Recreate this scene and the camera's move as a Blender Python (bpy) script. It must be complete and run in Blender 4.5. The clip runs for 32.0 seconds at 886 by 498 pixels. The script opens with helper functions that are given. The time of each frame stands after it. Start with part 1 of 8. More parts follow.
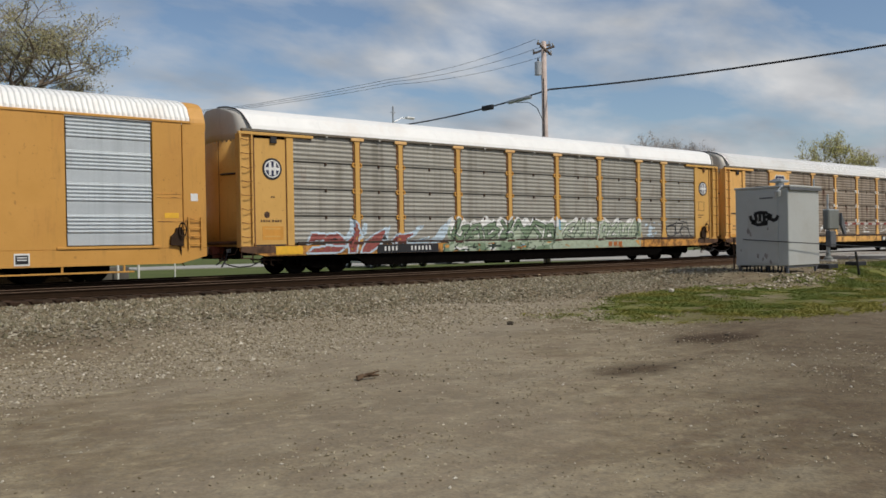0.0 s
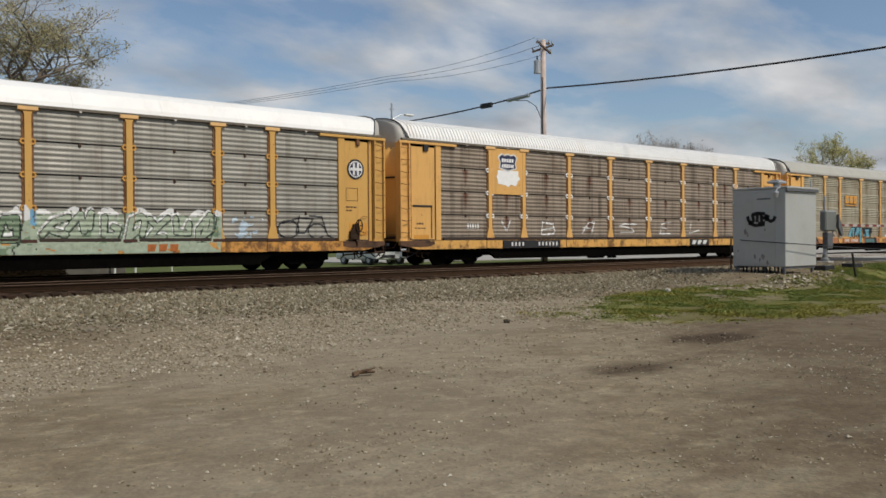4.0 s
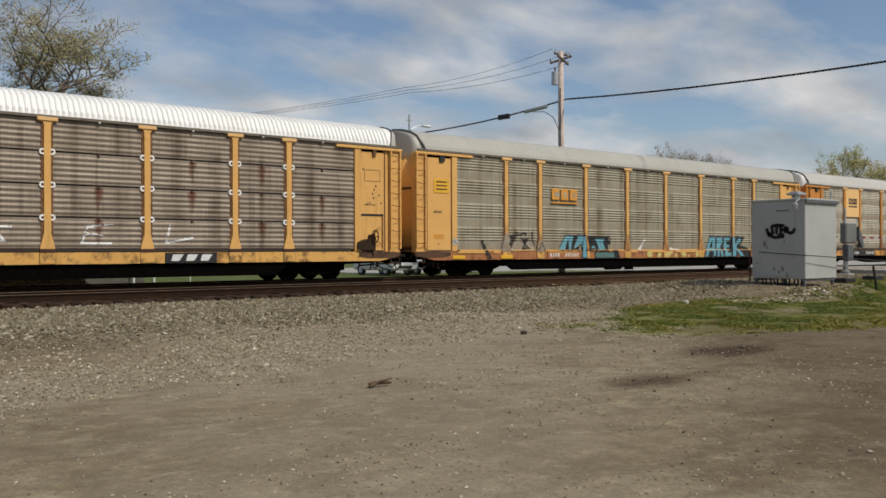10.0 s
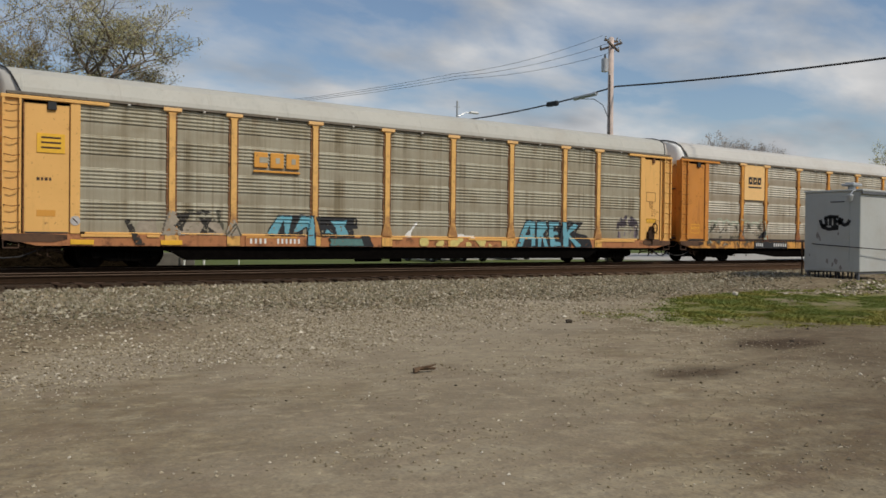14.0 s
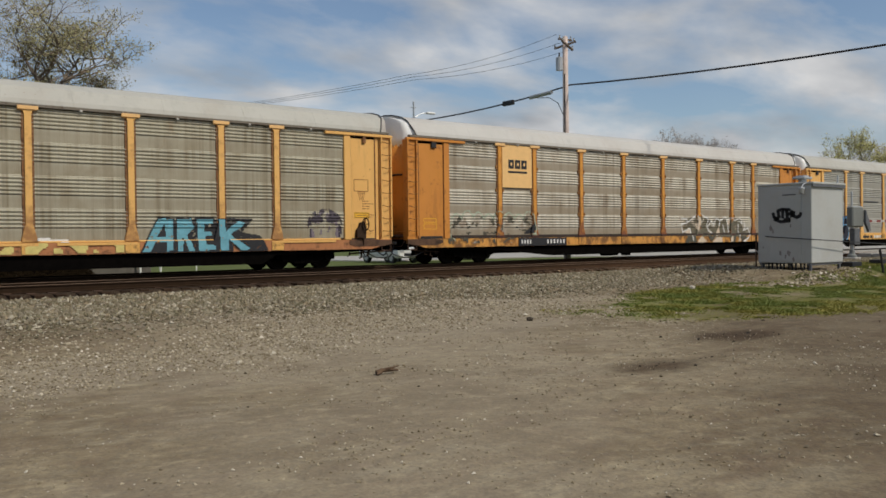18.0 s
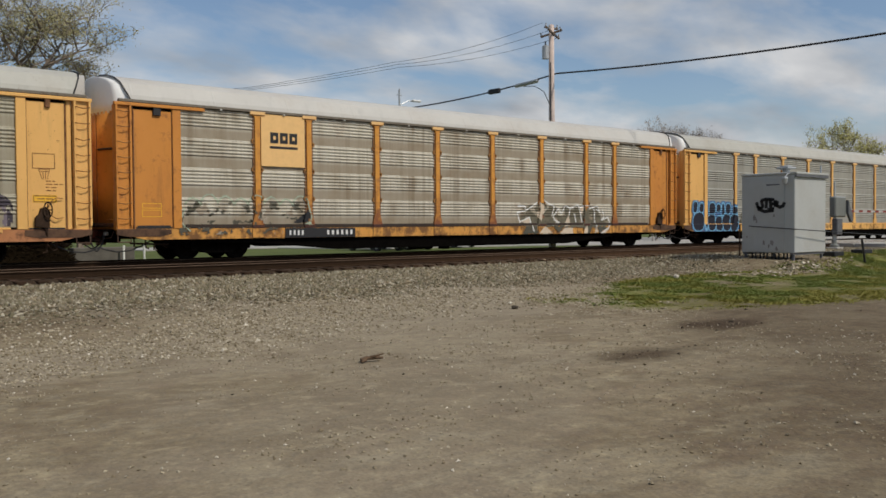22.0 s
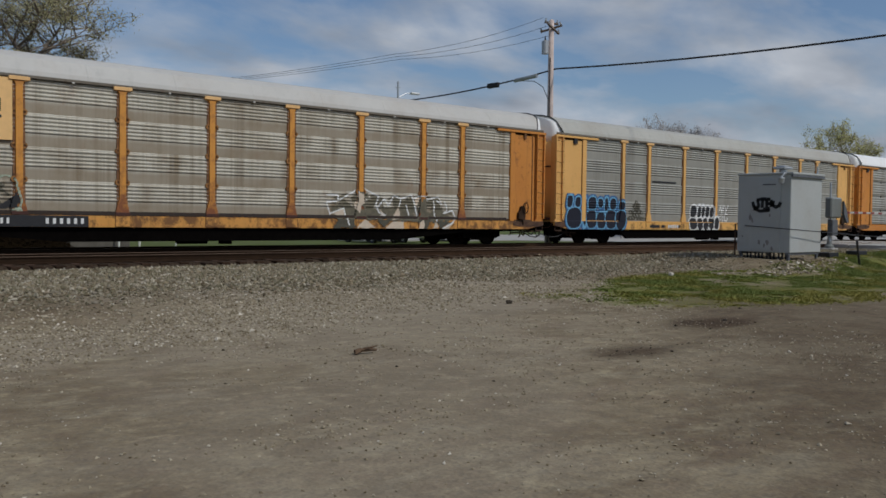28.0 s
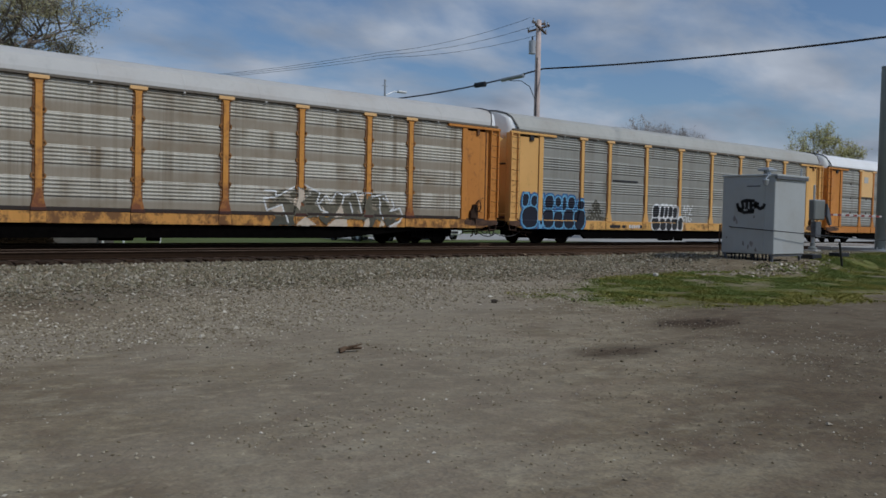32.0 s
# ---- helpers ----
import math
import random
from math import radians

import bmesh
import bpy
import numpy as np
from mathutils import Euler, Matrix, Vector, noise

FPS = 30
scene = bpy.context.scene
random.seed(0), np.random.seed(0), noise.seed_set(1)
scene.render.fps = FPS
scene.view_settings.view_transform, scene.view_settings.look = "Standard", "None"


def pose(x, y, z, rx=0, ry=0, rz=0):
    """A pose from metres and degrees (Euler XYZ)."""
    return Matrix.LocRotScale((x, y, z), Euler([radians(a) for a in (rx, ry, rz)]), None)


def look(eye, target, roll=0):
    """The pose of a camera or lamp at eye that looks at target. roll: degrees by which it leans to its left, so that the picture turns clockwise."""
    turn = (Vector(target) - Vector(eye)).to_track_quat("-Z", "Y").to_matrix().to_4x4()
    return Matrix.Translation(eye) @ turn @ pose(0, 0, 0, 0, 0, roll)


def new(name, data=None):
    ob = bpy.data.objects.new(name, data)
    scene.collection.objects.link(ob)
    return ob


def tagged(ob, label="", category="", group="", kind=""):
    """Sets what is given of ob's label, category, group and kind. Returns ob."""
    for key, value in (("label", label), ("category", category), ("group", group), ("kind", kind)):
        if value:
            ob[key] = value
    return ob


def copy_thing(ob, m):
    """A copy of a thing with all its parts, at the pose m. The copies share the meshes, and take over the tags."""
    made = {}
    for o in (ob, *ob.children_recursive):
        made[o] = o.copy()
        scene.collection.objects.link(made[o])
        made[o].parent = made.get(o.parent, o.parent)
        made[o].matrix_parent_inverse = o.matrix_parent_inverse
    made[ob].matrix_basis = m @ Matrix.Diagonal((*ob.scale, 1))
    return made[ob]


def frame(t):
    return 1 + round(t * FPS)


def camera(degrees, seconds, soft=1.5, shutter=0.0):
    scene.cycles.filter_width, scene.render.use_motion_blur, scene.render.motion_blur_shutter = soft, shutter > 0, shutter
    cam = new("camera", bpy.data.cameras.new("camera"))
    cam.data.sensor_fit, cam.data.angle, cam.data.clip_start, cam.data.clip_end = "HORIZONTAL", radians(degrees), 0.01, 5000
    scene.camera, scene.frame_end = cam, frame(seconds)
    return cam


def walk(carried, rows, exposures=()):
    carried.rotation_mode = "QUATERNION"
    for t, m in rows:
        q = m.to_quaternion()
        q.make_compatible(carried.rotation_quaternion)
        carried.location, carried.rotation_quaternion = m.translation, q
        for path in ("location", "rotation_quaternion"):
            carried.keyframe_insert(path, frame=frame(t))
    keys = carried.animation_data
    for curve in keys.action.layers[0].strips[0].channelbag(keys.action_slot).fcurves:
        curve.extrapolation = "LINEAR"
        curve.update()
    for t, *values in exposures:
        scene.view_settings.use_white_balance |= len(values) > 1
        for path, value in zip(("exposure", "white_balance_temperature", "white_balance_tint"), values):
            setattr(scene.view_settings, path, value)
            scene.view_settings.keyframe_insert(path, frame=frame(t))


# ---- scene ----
cam = camera(52.9, 32.0, soft=1.6)
EYE = Vector((0.0, 0.0, 0.985))


def aim(yaw, pitch, roll):
    y, p = radians(yaw), radians(pitch)
    return look(EYE, EYE + Vector((-math.sin(y) * math.cos(p), math.cos(y) * math.cos(p), math.sin(p))), -roll)


walk(cam, [(t, aim(a, b, c)) for t, a, b, c in (
    (0, -40.28, -0.36, 0.99), (0.5, -40.70, -0.25, 1.20), (1, -40.64, -0.10, 0.79), (1.5, -40.53, -0.52, 0.10),
    (2, -40.60, -0.65, 0.19), (2.5, -40.30, -0.64, 0.23), (3, -40.30, -0.48, 0.26), (3.5, -40.51, -0.53, 0.35),
    (4.5, -40.32, -0.52, 0.48), (5.5, -40.04, -0.40, 0.60), (6, -40.07, -0.14, 0.60), (6.5, -40.36, -0.11, 0.53),
    (7, -40.65, -0.18, 0.53), (7.5, -41.01, -0.45, 0.32), (8, -41.10, -0.71, 0.16), (8.5, -41.18, -0.56, 0.09),
    (9, -41.63, -0.16, 0.69), (9.5, -41.63, -0.40, 1.69), (10, -39.36, 0.18, 0.19), (10.5, -37.20, -0.94, 0.70),
    (11, -35.53, -0.85, 0.34), (11.5, -35.12, -1.12, 0.21), (12, -36.45, -1.48, -0.23), (12.5, -38.06, -1.62, 0.07),
    (13, -36.61, -0.88, 0.45), (13.5, -35.40, -0.10, 0.28), (14, -36.41, -0.68, -0.63), (14.5, -37.65, -1.34, -1.15),
    (15, -38.75, -1.81, -1.81), (15.5, -39.20, -1.88, -2.10), (16.5, -38.95, -1.05, -0.75), (17.5, -38.61, -0.12, 0.77),
    (18, -39.00, -0.64, 0.68), (18.5, -38.58, -0.84, 1.24), (19, -38.57, -1.09, 1.59), (19.5, -39.89, -1.32, 1.32),
    (20, -39.54, -1.09, 1.18), (20.5, -39.45, -0.84, 0.83), (21, -39.54, -1.20, 0.46), (21.5, -39.88, -1.24, 0.60),
    (22, -39.94, -1.41, 0.42), (22.5, -40.33, -1.49, 0.50), (23, -40.52, -1.15, 0.38), (23.5, -40.24, -1.05, 0.12),
    (24, -40.14, -1.25, -0.24), (24.5, -39.45, -1.76, -0.31), (25, -39.25, -1.45, -0.06), (25.5, -39.29, -1.81, 0.03),
    (26.5, -39.40, -1.75, -0.20), (27.5, -39.62, -1.65, -0.43), (28, -40.22, -1.84, -0.70), (28.5, -40.76, -2.07, -1.08),
    (29, -41.10, -2.19, -1.15), (29.5, -41.24, -2.27, -1.24), (30, -41.32, -1.94, -1.24), (30.5, -41.10, -1.89, -1.10),
    (31, -41.15, -1.90, -1.16), (31.5, -41.24, -1.68, -1.00), (32, -41.14, -1.90, -1.17))],
    exposures=((0, -0.13, 6380, 10), (3.5, -0.12, 6400, 10), (6, -0.12, 6500, 10), (21.5, -0.12, 6450, 10), (23, -0.14, 6250, 10), (25.5, -0.26, 6080, 10), (27.5, -0.50, 5880, 10), (30, -0.58, 5700, 10), (32, -0.64, 5500, 10)))

# how far the train has run along its track, metres
TRAVEL = ((0, -14.70), (1, -20.28), (2, -25.78), (3, -31.23), (3.5, -33.93), (4.5, -39.05), (5.5, -44.02), (6.5, -48.89), (7.5, -53.69),
          (8.5, -58.39), (9.5, -62.94), (10.5, -67.26), (11.5, -71.36), (12.5, -75.31), (13.5, -79.08), (14.5, -82.78),
          (15.5, -86.28), (16.5, -89.66), (17.5, -92.83), (18.5, -95.78), (19.5, -98.53), (20.5, -101.11), (21.5, -103.48),
          (22.5, -105.67), (23.5, -107.66), (24.5, -109.43), (25.5, -110.96), (26.5, -112.27), (27.5, -113.40), (28.5, -114.26),
          (29.5, -114.96), (30.5, -115.46), (31.2, -115.68), (32, -115.80))


def travelled(t):
    """The train's run at t seconds, smooth between the rows of TRAVEL."""
    n = len(TRAVEL)
    i = max(j for j in range(n - 1) if TRAVEL[j][0] <= t)

    def slope(j):
        a, b = TRAVEL[max(j - 1, 0)], TRAVEL[min(j + 1, n - 1)]
        return (b[1] - a[1]) / (b[0] - a[0])
    (ta, a), (tb, b) = TRAVEL[i], TRAVEL[i + 1]
    d = tb - ta
    u = (t - ta) / d
    return ((2 * u**3 - 3 * u**2 + 1) * a + (u**3 - 2 * u**2 + u) * d * slope(i)
            + (3 * u**2 - 2 * u**3) * b + (u**3 - u**2) * d * slope(i + 1))


# ---- world, sun ----
SUN_ELEVATION, SUN_TOWARDS = 48.0, (0.32, -0.95)     # the sun stands behind the camera, to its right


def make_world():
    world = bpy.data.worlds.new("sky")
    scene.world = world
    world.use_nodes = True
    nt = world.node_tree
    nt.nodes.clear()
    N, K = nt.nodes.new, nt.links.new
    out, back = N("ShaderNodeOutputWorld"), N("ShaderNodeBackground")
    sky = N("ShaderNodeTexSky")
    sky.sky_type, sky.sun_disc = "NISHITA", False
    sky.sun_elevation = radians(SUN_ELEVATION)
    sky.sun_rotation = math.atan2(SUN_TOWARDS[0], SUN_TOWARDS[1])
    sky.air_density, sky.dust_density, sky.ozone_density = 1.0, 0.6, 2.2
    co, sep = N("ShaderNodeTexCoord"), N("ShaderNodeSeparateXYZ")
    K(co.outputs["Generated"], sep.inputs[0])
    lift = N("ShaderNodeMath")
    lift.operation = "MAXIMUM"
    lift.inputs[1].default_value = 0.0
    K(sep.outputs["Z"], lift.inputs[0])
    plus = N("ShaderNodeMath")
    plus.operation = "ADD"
    plus.inputs[1].default_value = 0.26
    K(lift.outputs[0], plus.inputs[0])
    flat = N("ShaderNodeVectorMath")
    flat.operation = "DIVIDE"
    comb = N("ShaderNodeCombineXYZ")
    for i in range(3):
        K(plus.outputs[0], comb.inputs[i])
    K(co.outputs["Generated"], flat.inputs[0])
    K(comb.outputs[0], flat.inputs[1])
    place = N("ShaderNodeMapping")
    place.inputs["Location"].default_value = (CLOUD_SHIFT[0], CLOUD_SHIFT[1], 0.0)
    place.inputs["Rotation"].default_value = (0, 0, radians(42))
    place.inputs["Scale"].default_value = (0.75, 1.0, 0.0)
    K(flat.outputs[0], place.inputs[0])
    big = N("ShaderNodeTexNoise")
    big.inputs["Scale"].default_value, big.inputs["Detail"].default_value = 2.3, 7.0
    big.inputs["Roughness"].default_value, big.inputs["Distortion"].default_value = 0.52, 0.25
    K(place.outputs[0], big.inputs["Vector"])
    cover = N("ShaderNodeValToRGB")
    cover.color_ramp.elements[0].position, cover.color_ramp.elements[1].position = CLOUD_COVER
    # low in the sky the cloud heaps stand one behind another and close up
    low = N("ShaderNodeMapRange")
    low.inputs["From Min"].default_value, low.inputs["From Max"].default_value = 0.05, 0.22
    low.inputs["To Min"].default_value, low.inputs["To Max"].default_value = 0.07, -0.02
    K(lift.outputs[0], low.inputs["Value"])
    thick = N("ShaderNodeMath")
    thick.operation = "ADD"
    K(big.outputs["Fac"], thick.inputs[0])
    K(low.outputs[0], thick.inputs[1])
    K(thick.outputs[0], cover.inputs[0])
    soft = N("ShaderNodeTexNoise")
    soft.inputs["Scale"].default_value, soft.inputs["Detail"].default_value = 3.2, 5.0
    K(place.outputs[0], soft.inputs["Vector"])
    tone = N("ShaderNodeValToRGB")
    tone.color_ramp.elements[0].position, tone.color_ramp.elements[0].color = 0.32, (*CLOUD_DARK, 1)
    tone.color_ramp.elements[1].position, tone.color_ramp.elements[1].color = 0.66, (*CLOUD_LIGHT, 1)
    K(soft.outputs["Fac"], tone.inputs[0])
    # thin veil over the blue
    veil = N("ShaderNodeMix")
    veil.data_type = "RGBA"
    veil.inputs["Factor"].default_value = 0.03
    K(sky.outputs[0], veil.inputs["A"])
    K(tone.outputs[0], veil.inputs["B"])
    mix = N("ShaderNodeMix")
    mix.data_type = "RGBA"
    K(cover.outputs[0], mix.inputs["Factor"])
    K(veil.outputs["Result"], mix.inputs["A"])
    K(tone.outputs[0], mix.inputs["B"])
    K(mix.outputs["Result"], back.inputs[0])
    back.inputs[1].default_value = SKY_STRENGTH
    K(back.outputs[0], out.inputs[0])


CLOUD_SHIFT, CLOUD_COVER, SKY_STRENGTH = (3.1, 1.7), (0.42, 0.62), 0.10
CLOUD_DARK, CLOUD_LIGHT = (3.6, 3.85, 4.2), (7.0, 7.0, 7.0)
make_world()

sun = new("sun", bpy.data.lights.new("sun", "SUN"))
sun.data.energy, sun.data.angle, sun.data.color = 3.15, radians(5.0), (1.0, 0.915, 0.78)
_e = radians(SUN_ELEVATION)
_n = math.hypot(*SUN_TOWARDS)
sun.matrix_world = look((SUN_TOWARDS[0] / _n * math.cos(_e) * 50, SUN_TOWARDS[1] / _n * math.cos(_e) * 50, math.sin(_e) * 50), (0, 0, 0))


# ---- materials ----
class Nodes:
    """A short hand for node materials."""

    def __init__(self, name, roughness=0.7, metallic=0.0, specular=0.4):
        self.mat = bpy.data.materials.new(name)
        self.mat.use_nodes = True
        self.nt = self.mat.node_tree
        self.bsdf = self.nt.nodes["Principled BSDF"]
        self.bsdf.inputs["Roughness"].default_value = roughness
        self.bsdf.inputs["Metallic"].default_value = metallic
        self.bsdf.inputs["Specular IOR Level"].default_value = specular
        self.co = self.nt.nodes.new("ShaderNodeTexCoord")

    def link(self, a, b):
        self.nt.links.new(a, b)

    def where(self, scale=(1, 1, 1), world=False, jitter=False):
        """Coordinates in metres: the object's own, or the world's."""
        m = self.nt.nodes.new("ShaderNodeMapping")
        m.inputs["Scale"].default_value = scale
        if world:
            g = self.nt.nodes.new("ShaderNodeNewGeometry")
            self.link(g.outputs["Position"], m.inputs[0])
        else:
            self.link(self.co.outputs["Object"], m.inputs[0])
        if jitter:
            info = self.nt.nodes.new("ShaderNodeObjectInfo")
            mul = self.nt.nodes.new("ShaderNodeMath")
            mul.operation = "MULTIPLY"
            mul.inputs[1].default_value = 37.0
            self.link(info.outputs["Random"], mul.inputs[0])
            self.link(mul.outputs[0], m.inputs["Location"])
        return m.outputs[0]

    def noise(self, vec, scale, detail=4.0, rough=0.55, distort=0.0):
        n = self.nt.nodes.new("ShaderNodeTexNoise")
        n.inputs["Scale"].default_value, n.inputs["Detail"].default_value = scale, detail
        n.inputs["Roughness"].default_value, n.inputs["Distortion"].default_value = rough, distort
        self.link(vec, n.inputs["Vector"])
        return n.outputs["Fac"]

    def cells(self, vec, scale):
        n = self.nt.nodes.new("ShaderNodeTexVoronoi")
        n.inputs["Scale"].default_value = scale
        self.link(vec, n.inputs["Vector"])
        return n

    def ramp(self, fac, *stops):
        r = self.nt.nodes.new("ShaderNodeValToRGB")
        e = r.color_ramp.elements
        while len(e) < len(stops):
            e.new(0.5)
        for el, (p, c) in zip(e, stops):
            el.position = p
            el.color = (*c, 1) if not isinstance(c, (int, float)) else (c, c, c, 1)
        self.link(fac, r.inputs[0])
        return r.outputs[0]

    def mix(self, fac, a, b, how="MIX"):
        m = self.nt.nodes.new("ShaderNodeMix")
        m.data_type, m.blend_type = "RGBA", how
        for key, val in (("Factor", fac), ("A", a), ("B", b)):
            s = m.inputs[key]
            if key == "Factor":
                s = m.inputs[0]
            if isinstance(val, (int, float)):
                s.default_value = val if key == "Factor" else (val, val, val, 1)
            elif isinstance(val, tuple):
                s.default_value = (*val, 1)
            else:
                self.link(val, s)
        return m.outputs["Result"]

    def island(self):
        g = self.nt.nodes.new("ShaderNodeNewGeometry")
        return g.outputs["Random Per Island"]

    def own(self):
        i = self.nt.nodes.new("ShaderNodeObjectInfo")
        return i.outputs["Random"]

    def colour(self, out):
        if isinstance(out, tuple):
            self.bsdf.inputs["Base Color"].default_value = (*out, 1)
        else:
            self.link(out, self.bsdf.inputs["Base Color"])
        return self

    def gloss(self, out):
        self.link(out, self.bsdf.inputs["Roughness"])
        return self

    def bump(self, height, strength=0.3, distance=0.01):
        b = self.nt.nodes.new("ShaderNodeBump")
        b.inputs["Strength"].default_value, b.inputs["Distance"].default_value = strength, distance
        self.link(height, b.inputs["Height"])
        self.link(b.outputs[0], self.bsdf.inputs["Normal"])
        return self


def paint(name, base, rust=(0.16, 0.06, 0.025), wear=0.62, dirt=0.35, rough=0.5, metal=0.0, spot=9.0, blur=0.09):
    """Weathered paint on steel: faded patches, grime runs, rust specks."""
    n = Nodes(name, rough, metal)
    v = n.where(jitter=True)
    fade = n.noise(v, 1.1, 5)
    runs = n.noise(n.where((2.4, 2.4, 0.30), jitter=True), 1.3, 6, 0.7)
    blot = n.noise(v, 0.55, 5, 0.65)
    spots = n.noise(v, spot, 7, 0.7)
    c = n.mix(n.ramp(fade, (0.3, 0.0), (0.75, 0.55)), base, tuple(min(1, x * 1.18 + 0.02) for x in base))
    c = n.mix(n.ramp(blot, (0.50, 0.0), (0.72, 0.45)), c, tuple(x * k for x, k in zip(base, (0.72, 0.62, 0.55))))
    c = n.mix(n.ramp(runs, (0.54, 0.0), (0.80, dirt)), c, tuple(x * 0.42 + 0.008 for x in base))
    c = n.mix(n.ramp(spots, (wear, 0.0), (wear + blur, 0.8)), c, rust)
    n.colour(c).gloss(n.ramp(spots, (0.3, rough - 0.1), (0.8, min(1, rough + 0.25))))
    return n.bump(spots, 0.12, 0.004).mat


def steel_sheet(name, base, grime, rust, streak=0.6, patch=0.5, settled=0.45):
    """Galvanised corrugated sheet, weathered: dirt settles low on each sheet, runs and rust."""
    n = Nodes(name, 0.5, 0.12, 0.35)
    v = n.where(jitter=True)
    big = n.noise(v, 0.9, 4)
    runs = n.noise(n.where((7.0, 7.0, 0.35), jitter=True), 1.5, 6, 0.7)
    band = n.noise(n.where((0.25, 0.25, 3.2), jitter=True), 1.3, 4, 0.6)
    fine = n.noise(v, 22.0, 5, 0.65)
    rusty = n.noise(n.where((1.3, 1.3, 0.55), jitter=True), 1.1, 6, 0.7)
    c = n.mix(n.ramp(band, (0.35, 0.0), (0.68, 0.6)), base, tuple(x * 0.76 for x in base))
    z = n.nt.nodes.new("ShaderNodeSeparateXYZ")
    n.link(n.where(), z.inputs[0])
    low = n.nt.nodes.new("ShaderNodeMapRange")
    low.inputs["From Min"].default_value, low.inputs["From Max"].default_value = 0.42, 0.25
    low.inputs["To Max"].default_value = settled
    n.link(z.outputs["Z"], low.inputs["Value"])
    c = n.mix(low.outputs[0], c, tuple(0.2 * a + 0.8 * b for a, b in zip(base, grime)))
    c = n.mix(n.ramp(runs, (0.46, 0.0), (0.74, streak * 0.6)), c, grime)
    # long runs down the whole side
    at = n.nt.nodes.new("ShaderNodeAttribute")
    at.attribute_name = "run"
    long = n.nt.nodes.new("ShaderNodeTexNoise")
    long.noise_dimensions = "1D"
    long.inputs["Scale"].default_value, long.inputs["Detail"].default_value, long.inputs["Roughness"].default_value = 1.7, 5.0, 0.7
    n.link(at.outputs["Fac"], long.inputs["W"])
    both = n.nt.nodes.new("ShaderNodeMath")
    both.operation = "MULTIPLY"
    n.link(n.ramp(long.outputs["Fac"], (0.48, 0.0), (0.66, 1.0)), both.inputs[0])
    n.link(n.ramp(n.noise(v, 0.8, 4), (0.36, 0.1), (0.6, min(1.0, streak * 1.25))), both.inputs[1])
    c = n.mix(both.outputs[0], c, tuple(x * 0.8 for x in grime))
    c = n.mix(n.ramp(big, (0.5, 0.0), (0.8, patch)), c, grime)
    c = n.mix(n.ramp(rusty, (0.60, 0.0), (0.76, 0.65)), c, rust)
    c = n.mix(n.ramp(fine, (0.35, 0.25), (0.7, 0.0)), c, tuple(x * 0.5 for x in base))
    return n.colour(c).gloss(n.ramp(big, (0.3, 0.48), (0.7, 0.7))).bump(fine, 0.15, 0.003).mat


def plain(name, base, rough=0.7, vary=0.25, metal=0.0, scale=6.0, specular=0.4):
    n = Nodes(name, rough, metal, specular)
    f = n.noise(n.where(jitter=True), scale, 6, 0.65)
    c = n.mix(n.ramp(f, (0.3, 0.0), (0.72, 1.0)), tuple(x * (1 - vary) for x in base), tuple(min(1, x * (1 + vary)) for x in base))
    return n.colour(c).bump(f, 0.15, 0.004).mat


YELLOW = paint("yellow_paint", (0.56, 0.285, 0.058), dirt=0.5)
YELLOW_A = paint("clean_yellow_paint", (0.60, 0.345, 0.09), dirt=0.4)
YELLOW_B = paint("bright_yellow_paint", (0.71, 0.40, 0.118), wear=0.62, dirt=0.5)
def post_paint(name, base, rust):
    """Painted posts that rust upwards from their feet."""
    n = Nodes(name, 0.6)
    v = n.where()
    sp = n.noise(n.where(jitter=True), 3.0, 7, 0.7)
    z = n.nt.nodes.new("ShaderNodeSeparateXYZ")
    n.link(v, z.inputs[0])
    up = n.nt.nodes.new("ShaderNodeMapRange")
    up.inputs["From Min"].default_value, up.inputs["From Max"].default_value = 2.3, 1.1
    n.link(z.outputs["Z"], up.inputs["Value"])
    add = n.nt.nodes.new("ShaderNodeMath")
    add.operation = "MULTIPLY_ADD"
    add.inputs[1].default_value = 0.28
    n.link(up.outputs[0], add.inputs[0])
    n.link(sp, add.inputs[2])
    c = n.mix(n.ramp(add.outputs[0], (0.50, 0.0), (0.78, 0.9)), base, rust)
    return n.colour(c).bump(sp, 0.15, 0.004).mat


ORANGE_POST = post_paint("orange_post_paint", (0.62, 0.275, 0.045), (0.17, 0.052, 0.024))
YELLOW_POST = post_paint("yellow_post_paint", (0.74, 0.425, 0.13), (0.30, 0.14, 0.05))
ORANGE = paint("orange_paint", (0.54, 0.215, 0.033), wear=0.56, dirt=0.7, spot=3.0, blur=0.16)
SILL = paint("rusty_sill_paint", (0.60, 0.29, 0.06), (0.085, 0.036, 0.018), wear=0.45, dirt=0.9, spot=2.6, blur=0.12)
# black paint, with the shade under the cars put into its tone
BLACK = plain("shaded_black_underframe", (0.0035, 0.003, 0.0027), 0.95, 0.4, specular=0.02)
WHITE_ROOF = paint("white_roof_paint", (0.80, 0.80, 0.78), (0.35, 0.28, 0.22), 0.70, 0.15, 0.45)
GREY_ROOF = paint("grey_roof_paint", (0.46, 0.45, 0.42), (0.30, 0.25, 0.2), 0.66, 0.25, 0.6)
OLIVE_ROOF = paint("olive_grey_roof_paint", (0.39, 0.385, 0.345), (0.26, 0.22, 0.17), 0.62, 0.35, 0.6)
ZINC = paint("zinc_end_sheet", (0.47, 0.45, 0.41), (0.2, 0.15, 0.1), 0.64, 0.4, 0.5, 0.2)
